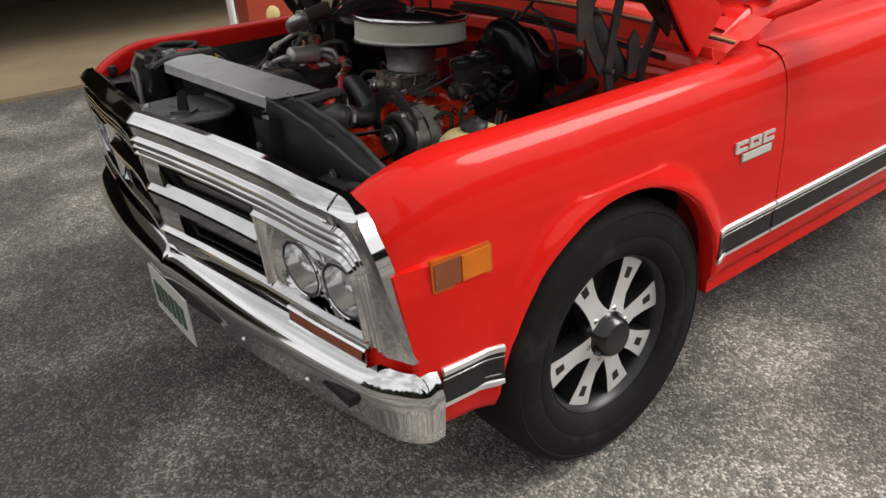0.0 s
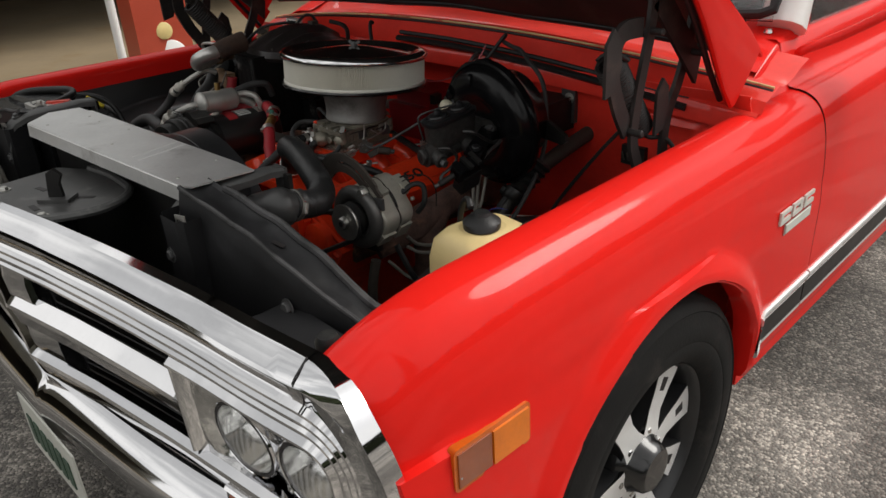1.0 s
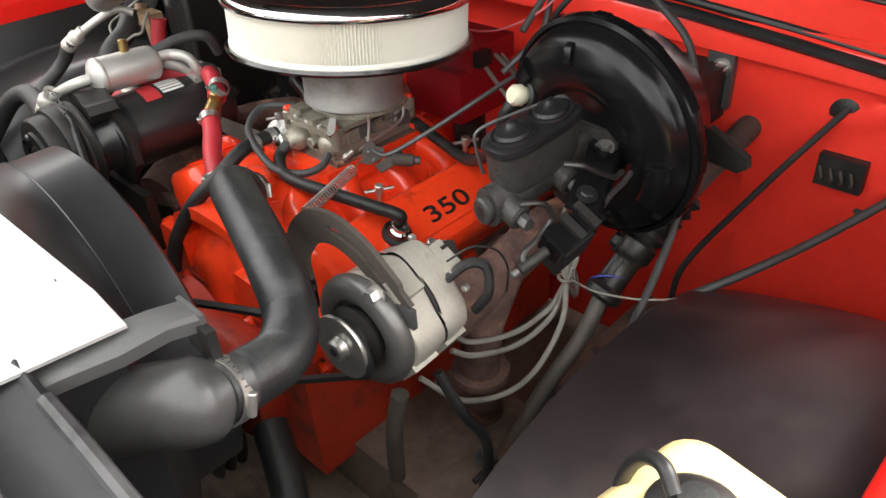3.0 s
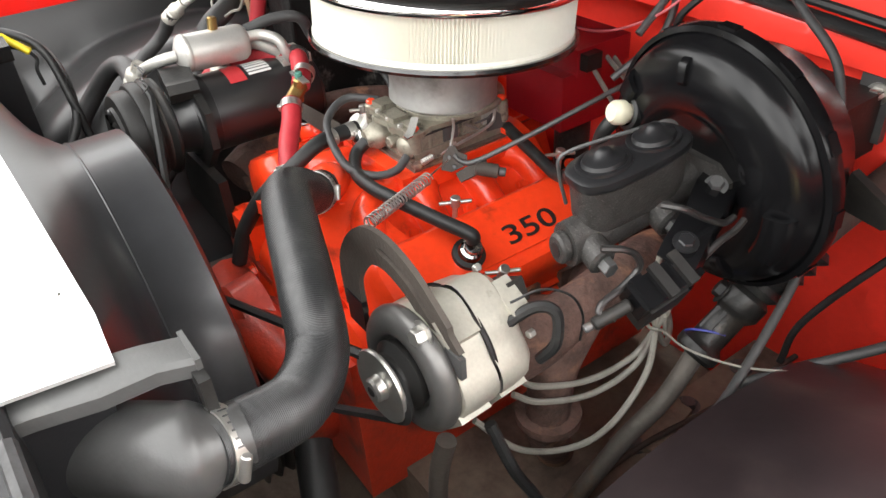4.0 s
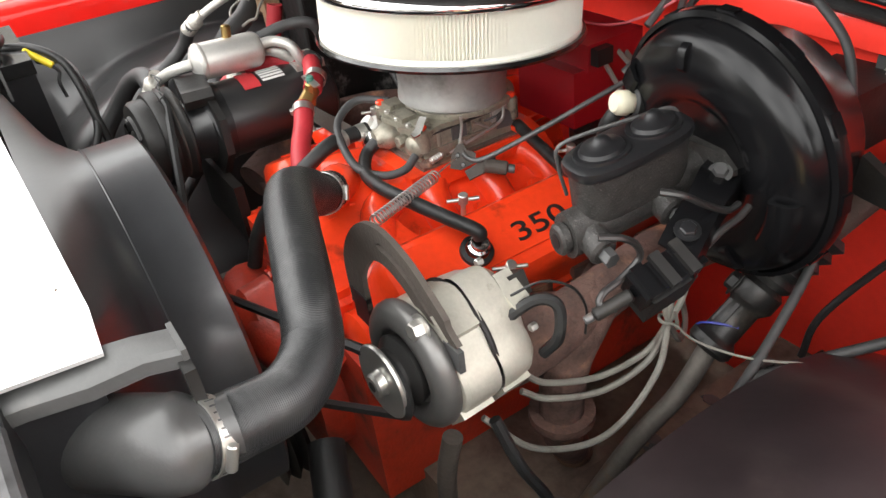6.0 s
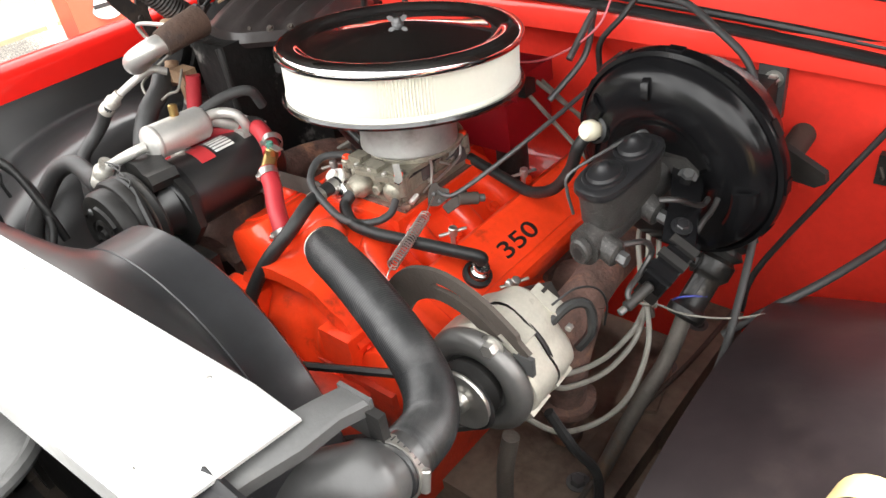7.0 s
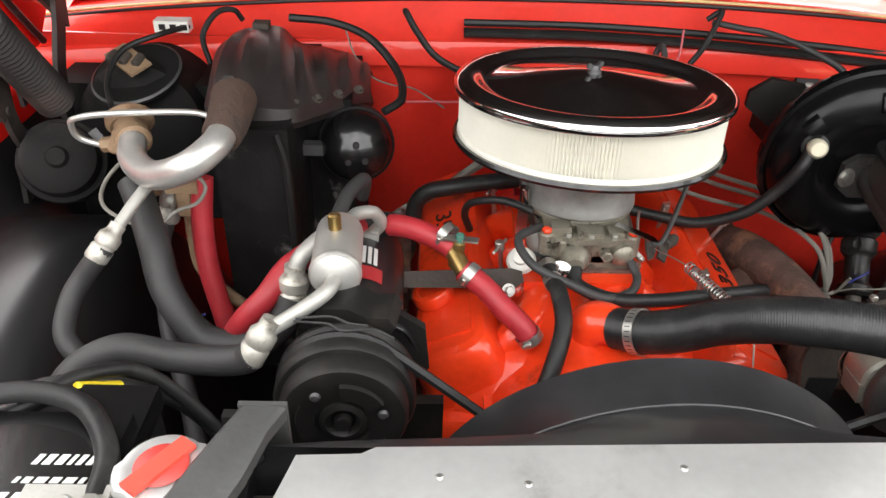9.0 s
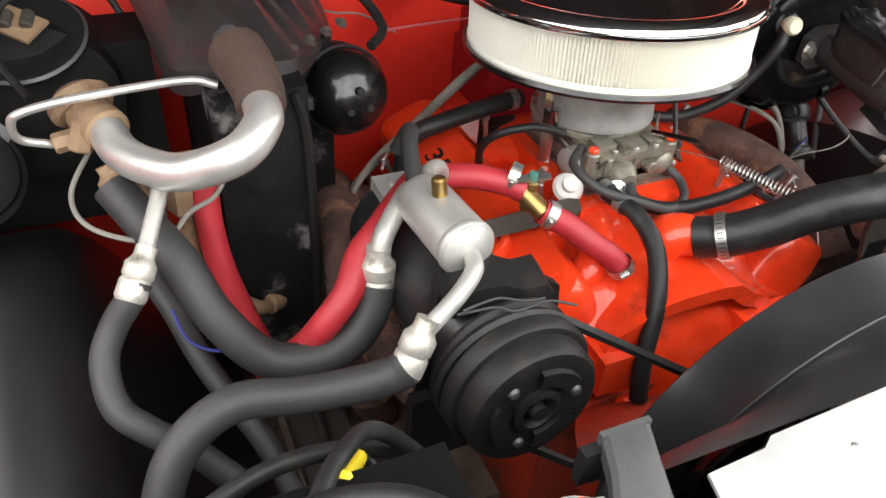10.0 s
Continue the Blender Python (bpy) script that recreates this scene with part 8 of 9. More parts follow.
for k in range(3):
    part("resistor_coil", cyl(bmesh.new(), mm_ @ V(-0.03 + 0.022 * k, -0.010, 0.036), mm_ @ V(-0.03 + 0.022 * k, 0.012, 0.036), 0.007, 12, 0.002), GRIME, plate_)
m2_ = axis_frame((-0.730, 0.140, 0.890), (0.25, -0.75, 0.55))
part("motor", lathe(bmesh.new(), [(0.0, 0.044), (0.012, 0.043), (0.016, 0.036), (0.040, 0.034), (0.050, 0.028), (0.053, 0.018), (0.053, -0.07), (0.0, -0.07)], m2_, 36), TYRE, blow, "black round blower motor")
part("motor_rim", lathe(bmesh.new(), [(0.053, -0.012), (0.060, -0.010), (0.062, -0.004), (0.060, 0.002), (0.053, 0.004)], m2_, 36), TYRE, blow)
part("motor_clip", box(-0.010, 0.010, 0.048, 0.066, -0.014, 0.006, 0.002, m2_ @ Matrix.Rotation(radians(-60), 4, "Z")), STEEL_DARK, blow)
part("connector", box(-0.642, -0.588, 0.352, 0.376, 1.012, 1.030, 0.006), WHITE_PLASTIC, blow, "white wiring connector")
for k in range(3):
    part("pin_hole", box(-0.634 + 0.017 * k, -0.624 + 0.017 * k, 0.3510, 0.3522, 1.016, 1.025, 0), PRINT, blow)
part("side_panel", box(-0.80, -0.52, 0.30, 0.41, 0.70, 0.945, 0.02), TYRE, blow)
hose("blower_wire", [V(-0.59, 0.36, 1.02), V(-0.62, 0.31, 1.022), V(-0.665, 0.27, 1.01), V(-0.675, 0.22, 0.98), V(-0.65, 0.16, 0.955)], 0.0045, RUBBER, "black blower motor wire", "wire", n=8, segs=8)
hose("blower_wire", [V(-0.545, 0.30, 0.98), V(-0.56, 0.33, 1.015), V(-0.54, 0.35, 1.045), V(-0.515, 0.36, 1.048), V(-0.505, 0.37, 1.03)], 0.0045, RUBBER, "black blower motor wire", "wire", n=8, segs=8)
hose("firewall_harness", [V(-0.43, 0.37, 1.035), V(-0.36, 0.36, 1.032), V(-0.30, 0.33, 1.018), V(-0.255, 0.28, 0.985), V(-0.245, 0.22, 0.965), V(-0.27, 0.19, 0.955)], 0.0065, RUBBER, "black sheathed wiring harness along the firewall", "wiring", n=8, segs=8)

# ---- heater hoses and valve ----
h = hose("heater_hose", [V(-0.072, -0.128, 0.794), V(-0.085, -0.119, 0.812), V(-0.108, -0.104, 0.828), V(-0.130, -0.086, 0.844), V(-0.158, -0.070, 0.860)], 0.0145, HOSE_RED, "red heater hose to the manifold fitting", group="heater hoses", segs=14,
         clamps=((V(-0.076, -0.127, 0.802), V(-0.4, 0.1, 0.6), 0.0150), (V(-0.150, -0.074, 0.856), V(-0.7, 0.4, 0.4), 0.0150)))
h = hose("heater_hose", [V(-0.170, -0.045, 0.874), V(-0.185, -0.035, 0.880), V(-0.217, -0.020, 0.886), V(-0.243, -0.010, 0.886), V(-0.258, -0.004, 0.882)], 0.0145, HOSE_RED, "red heater hose from the valve to the rear", group="heater hoses", segs=14,
         clamps=((V(-0.178, -0.033, 0.887), V(-0.6, 0.5, 0.2), 0.0150),))
part("sleeve", tube(bmesh.new(), [V(-0.250, -0.006, 0.884), V(-0.268, 0.002, 0.880), V(-0.288, 0.004, 0.877)], 0.0165, 14, 6), RUBBER, h, "black rubber sleeve")
h = hose("heater_hose", [V(-0.284, 0.004, 0.877), V(-0.312, -0.028, 0.881), V(-0.345, -0.061, 0.877), V(-0.374, -0.079, 0.861), V(-0.395, -0.105, 0.840), V(-0.423, -0.114, 0.811), V(-0.447, -0.102, 0.771), V(-0.48, -0.07, 0.72)], 0.0155, HOSE_RED, "red heater hose curving down past the compressor", group="heater hoses", segs=14)
h = hose("heater_hose", [V(-0.500, 0.045, 0.92), V(-0.505, 0.030, 0.86), V(-0.500, 0.010, 0.80), V(-0.485, -0.01, 0.74), V(-0.47, -0.03, 0.69)], 0.0145, HOSE_RED, "red heater hose running down beside the case", group="heater hoses", segs=14)
hv = thing("heater_valve", "brass heater shut-off valve with a green-tarnished handle", "valve")
part("body", tube(bmesh.new(), [V(-0.156, -0.072, 0.858), V(-0.164, -0.058, 0.866), V(-0.172, -0.044, 0.874)], 0.0115, 14, 6), BRASS, hv)
part("bonnet", cyl(bmesh.new(), (-0.168, -0.054, 0.852), (-0.163, -0.049, 0.888), 0.0085, 8, 0.002), BRASS, hv)
part("handle", prism([(-0.022, -0.005), (0.022, -0.005), (0.024, 0.004), (-0.02, 0.006)], 0.0, 0.003, axis_frame((-0.162, -0.048, 0.890), (0.1, -0.1, 1)), 0.001), STEEL, hv)
part("handle_screw", cyl(bmesh.new(), (-0.163, -0.049, 0.886), (-0.162, -0.0485, 0.899), 0.0055, 10, 0.001), GREEN, hv)
part("stay", prism([(-0.09, -0.011), (0.055, -0.012), (0.066, -0.004), (0.064, 0.010), (0.05, 0.014), (-0.09, 0.010)], -0.0015, 0.0015, pose(-0.142, -0.036, 0.822, 62, 0, 2), 0.001), GRIME, hv)
part("stay_bolt", hexbolt(bmesh.new(), (-0.096, -0.046, 0.812), (0.2, -0.8, 0.5), 0.006, 0.008), STEEL, hv)
hose("bypass_hose", [V(-0.048, -0.024, 0.842), V(-0.045, -0.061, 0.843), V(-0.039, -0.094, 0.842), V(-0.038, -0.136, 0.822), V(-0.056, -0.178, 0.786), V(-0.080, -0.208, 0.730), V(-0.085, -0.225, 0.68)], 0.0110, RUBBER, "black bypass hose with a clamp", clamps=((V(-0.0465, -0.036, 0.842), V(0.1, -1.0, 0.0), 0.0115), (V(-0.0435, -0.068, 0.843), V(0.15, -1.0, 0.0), 0.0115)))
hose("breather_hose", [V(-0.010, -0.031, 0.838), V(-0.007, -0.051, 0.826), V(0.032, -0.074, 0.822), V(0.088, -0.083, 0.828), V(0.146, -0.078, 0.832), V(0.205, -0.060, 0.826), V(0.238, -0.042, 0.816), V(0.240, -0.038, 0.806)], 0.0090, RUBBER, "black crankcase breather hose to the valve cover", n=10)
hose("vacuum_hose", [V(-0.052, 0.02, 0.870), V(-0.085, -0.015, 0.872), V(-0.07, -0.055, 0.860), V(-0.03, -0.075, 0.848), V(0.02, -0.080, 0.828), V(0.058, -0.062, 0.824), V(0.072, -0.036, 0.828), V(0.066, -0.014, 0.838)], 0.0058, RUBBER_GREY, "thin dark vacuum hose looped round the carburetor", n=10, segs=10)
hose("vacuum_hose", [V(-0.06, 0.05, 0.875), V(-0.10, 0.06, 0.885), V(-0.14, 0.08, 0.870), V(-0.150, 0.10, 0.84), V(-0.14, 0.12, 0.80)], 0.0055, RUBBER, "thin black vacuum hose behind the carburetor", n=10, segs=10)
hose("pcv_hose", [V(-0.045, 0.192, 0.850), V(-0.116, 0.183, 0.846), V(-0.175, 0.178, 0.838), V(-0.205, 0.180, 0.828), V(-0.222, 0.184, 0.805), V(-0.229, 0.178, 0.763)], 0.0130, RUBBER, "thick black crankcase ventilation hose", n=10, clamps=((V(-0.060, 0.190, 0.850), V(-1, -0.12, 0), 0.0135),))
hose("brake_vacuum_hose", [V(0.323, 0.103, 0.951), V(0.311, 0.092, 0.929), V(0.293, 0.100, 0.888), V(0.259, 0.109, 0.845), V(0.206, 0.128, 0.815), V(0.156, 0.140, 0.815), V(0.075, 0.150, 0.83)], 0.0085, RUBBER, "black vacuum hose from carburetor to brake booster", n=10)
hose("throttle_cable", [V(0.104, 0.036, 0.838), V(0.112, 0.040, 0.831), V(0.128, 0.052, 0.832), V(0.160, 0.105, 0.858), V(0.195, 0.175, 0.892), V(0.215, 0.25, 0.915), V(0.22, 0.40, 0.93)], 0.0036, STEEL_DARK, "dark grey bent steel throttle rod", "rod", n=8, segs=10)

# spark plug leads: grey, tied beside the manifold
tie = V(0.413, 0.094, 0.712)
leads = ([tie, V(0.406, 0.066, 0.678), V(0.394, 0.006, 0.668), V(0.376, -0.056, 0.684), V(0.370, -0.085, 0.712)],
         [tie, V(0.414, 0.062, 0.672), V(0.404, 0.002, 0.656), V(0.384, -0.060, 0.668), V(0.372, -0.090, 0.690)],
         [tie, V(0.437, 0.054, 0.681), V(0.445, -0.006, 0.647), V(0.423, -0.044, 0.614), V(0.390, -0.095, 0.618), V(0.359, -0.135, 0.668)],
         [tie, V(0.410, 0.12, 0.67), V(0.385, 0.16, 0.66), V(0.35, 0.19, 0.67)])
ups = ([tie, V(0.410, 0.100, 0.745), V(0.395, 0.13, 0.80), V(0.36, 0.20, 0.82), V(0.25, 0.30, 0.82), V(0.06, 0.35, 0.885)],
       [tie, V(0.418, 0.108, 0.745), V(0.405, 0.14, 0.79), V(0.36, 0.22, 0.80), V(0.25, 0.31, 0.80), V(0.05, 0.37, 0.885)],
       [tie, V(0.405, 0.094, 0.74), V(0.385, 0.12, 0.785), V(0.34, 0.20, 0.79), V(0.22, 0.28, 0.79), V(0.04, 0.33, 0.885)])
for p in leads:
    hose("spark_plug_lead", p, 0.0039, WIRE_GREY, "grey spark plug lead tied beside the exhaust manifold", "wire", "spark plug leads", segs=8)
for p in ups:
    hose("spark_plug_lead", p, 0.0038, WIRE_GREY, "grey spark plug lead running back to the distributor", "wire", "spark plug leads", segs=8)
FAR_LEAD = [V(-0.026, 0.322, 0.844), V(-0.091, 0.272, 0.851), V(-0.183, 0.252, 0.792), V(-0.283, 0.205, 0.746), V(-0.361, 0.129, 0.694)]
for k in range(4):
    spread = V(0.006 * (k - 1.5), 0.004 * (k % 2), 0.007 * (k - 1.5))
    fan_out = V(0.016 * (k - 1.5), 0.0, 0.010 * (k - 1.5))
    hose("spark_plug_lead", [p + (fan_out if n in (0, 4) else spread) for n, p in enumerate(FAR_LEAD)] + [FAR_LEAD[-1] + fan_out + V(-0.02, -0.04, -0.05)], 0.0042, WIRE_GREY, "grey spark plug lead curving down to the far bank", "wire", "spark plug leads", segs=8)
hose("cable_tie", [tie + V(0.012, 0, 0.004), tie + V(0, -0.012, 0.008), tie + V(-0.012, 0, 0.004), tie + V(0, 0.012, 0), tie + V(0.013, 0.0, 0.0), tie + V(0.02, -0.015, 0.04)], 0.0022, WIRE_GREY, "pale cable tie bundling plug leads", "cable tie", segs=6)

# ---- steering, cables, firewall fittings ----
st = thing("steering_shaft", "dark steering shaft with ribbed rubber couplings", "steering shaft")
part("shaft", tube(bmesh.new(), [V(0.465, 0.106, 0.712), V(0.458, 0.066, 0.650), V(0.440, 0.020, 0.590), V(0.41, -0.04, 0.47)], 0.0115, 14, 4), material("grimy_shaft", (0.10, 0.088, 0.077), 0.6, metal=0.3, var=0.3, scale=20, spots=(0.13, 0.08, 0.05), spot_scale=16, bump=0.2), st)
COUPLING = material("greasy_black_coupling", (0.012, 0.0115, 0.011), 0.42, metal=0.2, var=0.35, scale=20, spots=(0.06, 0.05, 0.04), spot_scale=16, bump=0.15)
ms_ = axis_frame((0.465, 0.106, 0.712), (0.022, 0.080, 0.085))
part("coupling", lathe(bmesh.new(), [(0.0, -0.012), (0.022, -0.011), (0.026, -0.006), (0.026, 0.004), (0.022, 0.008), (0.019, 0.012), (0.0185, 0.050), (0.023, 0.056), (0.026, 0.060), (0.026, 0.078), (0.020, 0.084), (0.0, 0.085)], ms_, 28), COUPLING, st, "greasy black steering coupling")
part("coupling_slot", box(-0.008, 0.008, 0.0165, 0.0182, 0.020, 0.050, 0.0006, ms_), PRINT, st)
part("coupling_bolt", hexbolt(bmesh.new(), ms_ @ V(0.016, 0.016, 0.066), ms_.to_3x3() @ V(0.7, 0.7, 0), 0.011, 0.010), BLACK_DULL, st)
part("boot", lathe(bmesh.new(), [(0.021 + (0.007 if k % 2 else 0.0) + 0.0010 * k, 0.084 + 0.008 * k) for k in range(11)], ms_, 28), RUBBER, st, "ribbed rubber boot")
part("column_tube", tube(bmesh.new(), [V(0.487, 0.185, 0.795), V(0.492, 0.30, 0.822), V(0.496, 0.43, 0.846)], 0.018, 18, 4), GRIME, st)
hose("speedometer_cable", [V(0.253, 0.385, 1.040), V(0.293, 0.366, 1.037), V(0.335, 0.351, 1.034), V(0.384, 0.318, 1.022), V(0.448, 0.288, 0.988), V(0.477, 0.269, 0.918), V(0.500, 0.230, 0.853), V(0.520, 0.161, 0.793), V(0.541, 0.053, 0.738), V(0.552, -0.012, 0.735), V(0.572, -0.099, 0.752), V(0.60, -0.16, 0.757), V(0.67, -0.175, 0.775), V(0.74, -0.15, 0.80)], 0.0052, RUBBER_GREY, "long dark grey cable looping over the brake booster", "cable", n=10, segs=10)
hose("wiper_hose", [V(0.245, 0.388, 1.043), V(0.262, 0.382, 1.058), V(0.258, 0.372, 1.050), V(0.235, 0.350, 1.01), V(0.205, 0.335, 0.97), V(0.20, 0.34, 0.92)], 0.0048, RUBBER, "black washer hose clipped at the cowl", n=8, segs=8)
hose("cowl_wire", [V(-0.245, 0.383, 1.045), V(-0.243, 0.372, 1.046), V(-0.225, 0.355, 1.02), V(-0.19, 0.335, 0.985), V(-0.12, 0.325, 0.955), V(-0.05, 0.34, 0.93)], 0.0055, RUBBER, "black wire dropping from the cowl", "wire", n=8, segs=8)
hose("pink_wire", [V(0.205, 0.372, 1.03), V(0.195, 0.345, 0.99), V(0.16, 0.31, 0.96), V(0.10, 0.29, 0.94), V(-0.02, 0.30, 0.93), V(-0.16, 0.27, 0.94), V(-0.24, 0.23, 0.955)], 0.0018, PINK_WIRE, "thin pink wire strung across the firewall", "wire", n=8, segs=6)
hose("blue_wire", [V(-0.56, -0.03, 0.80), V(-0.55, -0.055, 0.775), V(-0.52, -0.07, 0.765), V(-0.49, -0.06, 0.775)], 0.0018, BLUE_WIRE, "thin blue wire beside the hoses", "wire", n=8, segs=6)
hose("accelerator_rod", [V(0.17, 0.30, 0.95), V(0.175, 0.36, 1.0), V(0.168, 0.375, 0.99), V(0.16, 0.36, 0.93), V(0.13, 0.30, 0.875)], 0.0055, STEEL_DARK, "dark bent steel rod in front of the firewall", "rod", n=8, segs=8)
hose("parking_brake_cable", [V(0.618, 0.405, 0.905), V(0.564, 0.330, 0.812), V(0.500, 0.265, 0.690), V(0.49, 0.25, 0.62)], 0.0046, RUBBER, "black rod from a firewall grommet", "cable", n=8, segs=8)
part_g = thing("firewall_grommet", "black round rubber grommet in the firewall", "grommet")
part("ring", lathe(bmesh.new(), [(0.0, 0.016), (0.012, 0.015), (0.022, 0.010), (0.024, 0.0)], axis_frame((0.614, 0.420, 0.896), (0, -1, 0)), 22), RUBBER, part_g)
hose("clutch_cable", [V(0.72, 0.405, 0.83), V(0.680, 0.345, 0.795), V(0.643, 0.285, 0.768), V(0.602, 0.208, 0.748), V(0.550, 0.15, 0.715), V(0.514, 0.111, 0.688)], 0.0060, RUBBER_GREY, "dark spiral-wound cable along the wheel housing", "cable", n=10, segs=10)
fb = thing("fuse_block", "open black fuse block with bent terminals on the firewall", "fuse block")
part("body", box(0.60, 0.66, 0.395, 0.425, 0.795, 0.84, 0.004), BLACK_DULL, fb)
for k in range(4):
    part("terminal", tube(bmesh.new(), [V(0.608 + 0.013 * k, 0.395, 0.805), V(0.612 + 0.013 * k, 0.385, 0.812), V(0.606 + 0.013 * k, 0.388, 0.826)], 0.0022, 6, 4), GRIME, fb)
for x, z in ((0.66, 0.76), (0.70, 0.77), (0.56, 0.955), (-0.70, 0.97)):
    part_b = thing("firewall_bolt", "small dark bolt head on the firewall", "bolt", "firewall bolts")
    part("head", hexbolt(bmesh.new(), (x, firewall_y(x, z) - 0.001, z), (0, -1, 0), 0.007, 0.006), STEEL_DARK, part_b)
hose("engine_harness", [V(0.40, -0.13, 0.83), V(0.415, -0.10, 0.85), V(0.43, -0.085, 0.845), V(0.437, -0.09, 0.815), V(0.425, -0.10, 0.79)], 0.006, RUBBER, "black taped wires at the back of the alternator", "wiring", n=8, segs=8)
hose("ground_cable", [V(0.42, -0.16, 0.735), V(0.445, -0.15, 0.68), V(0.465, -0.13, 0.62), V(0.47, -0.15, 0.55), V(0.455, -0.2, 0.48)], 0.0065, RUBBER, "black braided ground cable below the alternator", "cable", n=8, segs=8)
hose("lower_radiator_hose", [V(0.33, -0.47, 0.52), V(0.34, -0.40, 0.50), V(0.30, -0.32, 0.53), V(0.20, -0.27, 0.58)], 0.024, RUBBER, "black lower radiator hose", n=8)
hose("chassis_pipe", [V(0.36, -0.27, 0.50), V(0.43, -0.22, 0.545), V(0.47, -0.19, 0.56)], 0.011, GRIME, "dark pipe below the alternator", "pipe", n=6)
hose("vent_pipe", [V(0.385, -0.19, 0.70), V(0.378, -0.20, 0.64), V(0.37, -0.20, 0.55)], 0.011, GRIME, "upright dark steel pipe below the alternator", "pipe", n=6)

# ---- battery, washer bottle ----
bat = thing("battery", "black car battery with plain white print and a yellow tie", "battery")
mb = Matrix.Translation((-0.535, -0.466, 0.056))
part("case", box(-0.13, 0.115, -0.09, 0.085, 0.70, 0.892, 0.008, mb), BLACK, bat)
part("lid", box(-0.133, 0.118, -0.093, 0.088, 0.880, 0.902, 0.006, mb), BLACK_GLOSS, bat)
part("lid_rib", box(-0.10, 0.112, -0.05, 0.050, 0.900, 0.910, 0.004, mb), BLACK_GLOSS, bat)
random.seed(5)
for r, (h, gap) in enumerate(((0.008, 0.004), (0.005, 0.003), (0.009, 0.003))):
    x = 0.045 + 0.006 * r
    while x < 0.105:
        w = random.uniform(0.003, 0.008)
        y = -0.032 + 0.016 * r
        bar = Matrix.Translation((x, y, 0)) @ Matrix(((1, 0.35, 0, 0), (0, 1, 0, 0), (0, 0, 1, 0), (0, 0, 0, 1)))
        part("print_bar", box(0, w, 0, h, 0.9098, 0.9104, 0, mb @ bar), LABEL_WHITE, bat)
        x += w + gap
part("terminal", cyl(bmesh.new(), (-0.436, -0.512, 0.956), (-0.436, -0.512, 0.983), 0.010, 14, 0.002), ALU_CAST, bat)
part("terminal_clamp", box(-0.466, -0.408, -0.530, -0.492, 0.962, 0.978, 0.006), ALU_CAST, bat)
part("clamp_bolt", hexbolt(bmesh.new(), (-0.415, -0.512, 0.978), (0, 0, 1), 0.007, 0.010), STEEL, bat)
hose("battery_cable", [V(-0.418, -0.500, 0.972), V(-0.424, -0.462, 0.975), V(-0.452, -0.424, 0.978), V(-0.490, -0.408, 0.978), V(-0.531, -0.410, 0.976), V(-0.577, -0.436, 0.974), V(-0.62, -0.475, 0.97), V(-0.66, -0.50, 0.95), V(-0.675, -0.51, 0.90)], 0.0085, RUBBER, "thick black battery cable arched over the battery", "cable", n=10)
hose("battery_wire", [V(-0.62, -0.43, 0.915), V(-0.579, -0.412, 0.939), V(-0.522, -0.410, 0.957), V(-0.486, -0.370, 0.958), V(-0.448, -0.334, 0.929), V(-0.402, -0.325, 0.856), V(-0.39, -0.32, 0.80)], 0.0065, RUBBER, "black wire looping behind the battery", "wire", n=10)
hose("battery_wire", [V(-0.62, -0.36, 0.90), V(-0.52, -0.33, 0.915), V(-0.44, -0.32, 0.885), V(-0.39, -0.33, 0.835), V(-0.36, -0.36, 0.80)], 0.0065, RUBBER, "black wire looping behind the battery", "wire", n=10)
yt = thing("wire_connector", "bright yellow crimp connector on a wire", "connector")
part("sleeve", cyl(bmesh.new(), (-0.484, -0.382, 0.957), (-0.464, -0.350, 0.928), 0.0058, 12, 0.002), YELLOW, yt)
part("wire_end", tube(bmesh.new(), [V(-0.465, -0.352, 0.930), V(-0.458, -0.346, 0.918), V(-0.450, -0.352, 0.905), V(-0.448, -0.35, 0.88)], 0.0028, 8, 6), RUBBER, yt)

wb = thing("washer_bottle", "aged cream plastic washer bottle with a black cap and hose", "washer bottle")
mw = Matrix.Translation((0.769, -0.289, -0.010)) @ Matrix.Rotation(radians(-9), 4, "Z")
def wring(z, x0, x1, y0, y1, r):
    out = []
    for cx, cy, a0 in ((x1 - r, y1 - r, 0), (x0 + r, y1 - r, 90), (x0 + r, y0 + r, 180), (x1 - r, y0 + r, 270)):
        for k in range(6):
            a = radians(a0 + 18 * k)
            out.append(mw @ V(cx + r * math.cos(a), cy + r * math.sin(a), z))
    return out
rows = [wring(0.70, -0.055, 0.065, -0.055, 0.075, 0.02), wring(0.72, -0.062, 0.070, -0.062, 0.082, 0.02), wring(0.80, -0.062, 0.072, -0.064, 0.084, 0.02), wring(0.885, -0.060, 0.072, -0.064, 0.084, 0.022), wring(0.915, -0.055, 0.068, -0.060, 0.080, 0.026), wring(0.930, -0.044, 0.055, -0.048, 0.066, 0.03), wring(0.936, -0.028, 0.036, -0.03, 0.04, 0.026)]
bm = loft(rows, closed_u=True)
bm.faces.new([bm.verts.new(p) for p in rows[-1]])
bm.faces.new([bm.verts.new(p) for p in rows[0]])
part("bottle", bm, CREAM, wb, angle=60)
part("recess", prism([(-0.026, -0.10), (0.045, -0.10), (0.047, 0.060), (0.020, 0.074), (-0.014, 0.098), (-0.018, 0.092)], -0.010, 0.004, mw @ axis_frame((0.036, -0.0645, 0.79), (0, -1, 0)), 0.003), BLACK_DULL, wb)
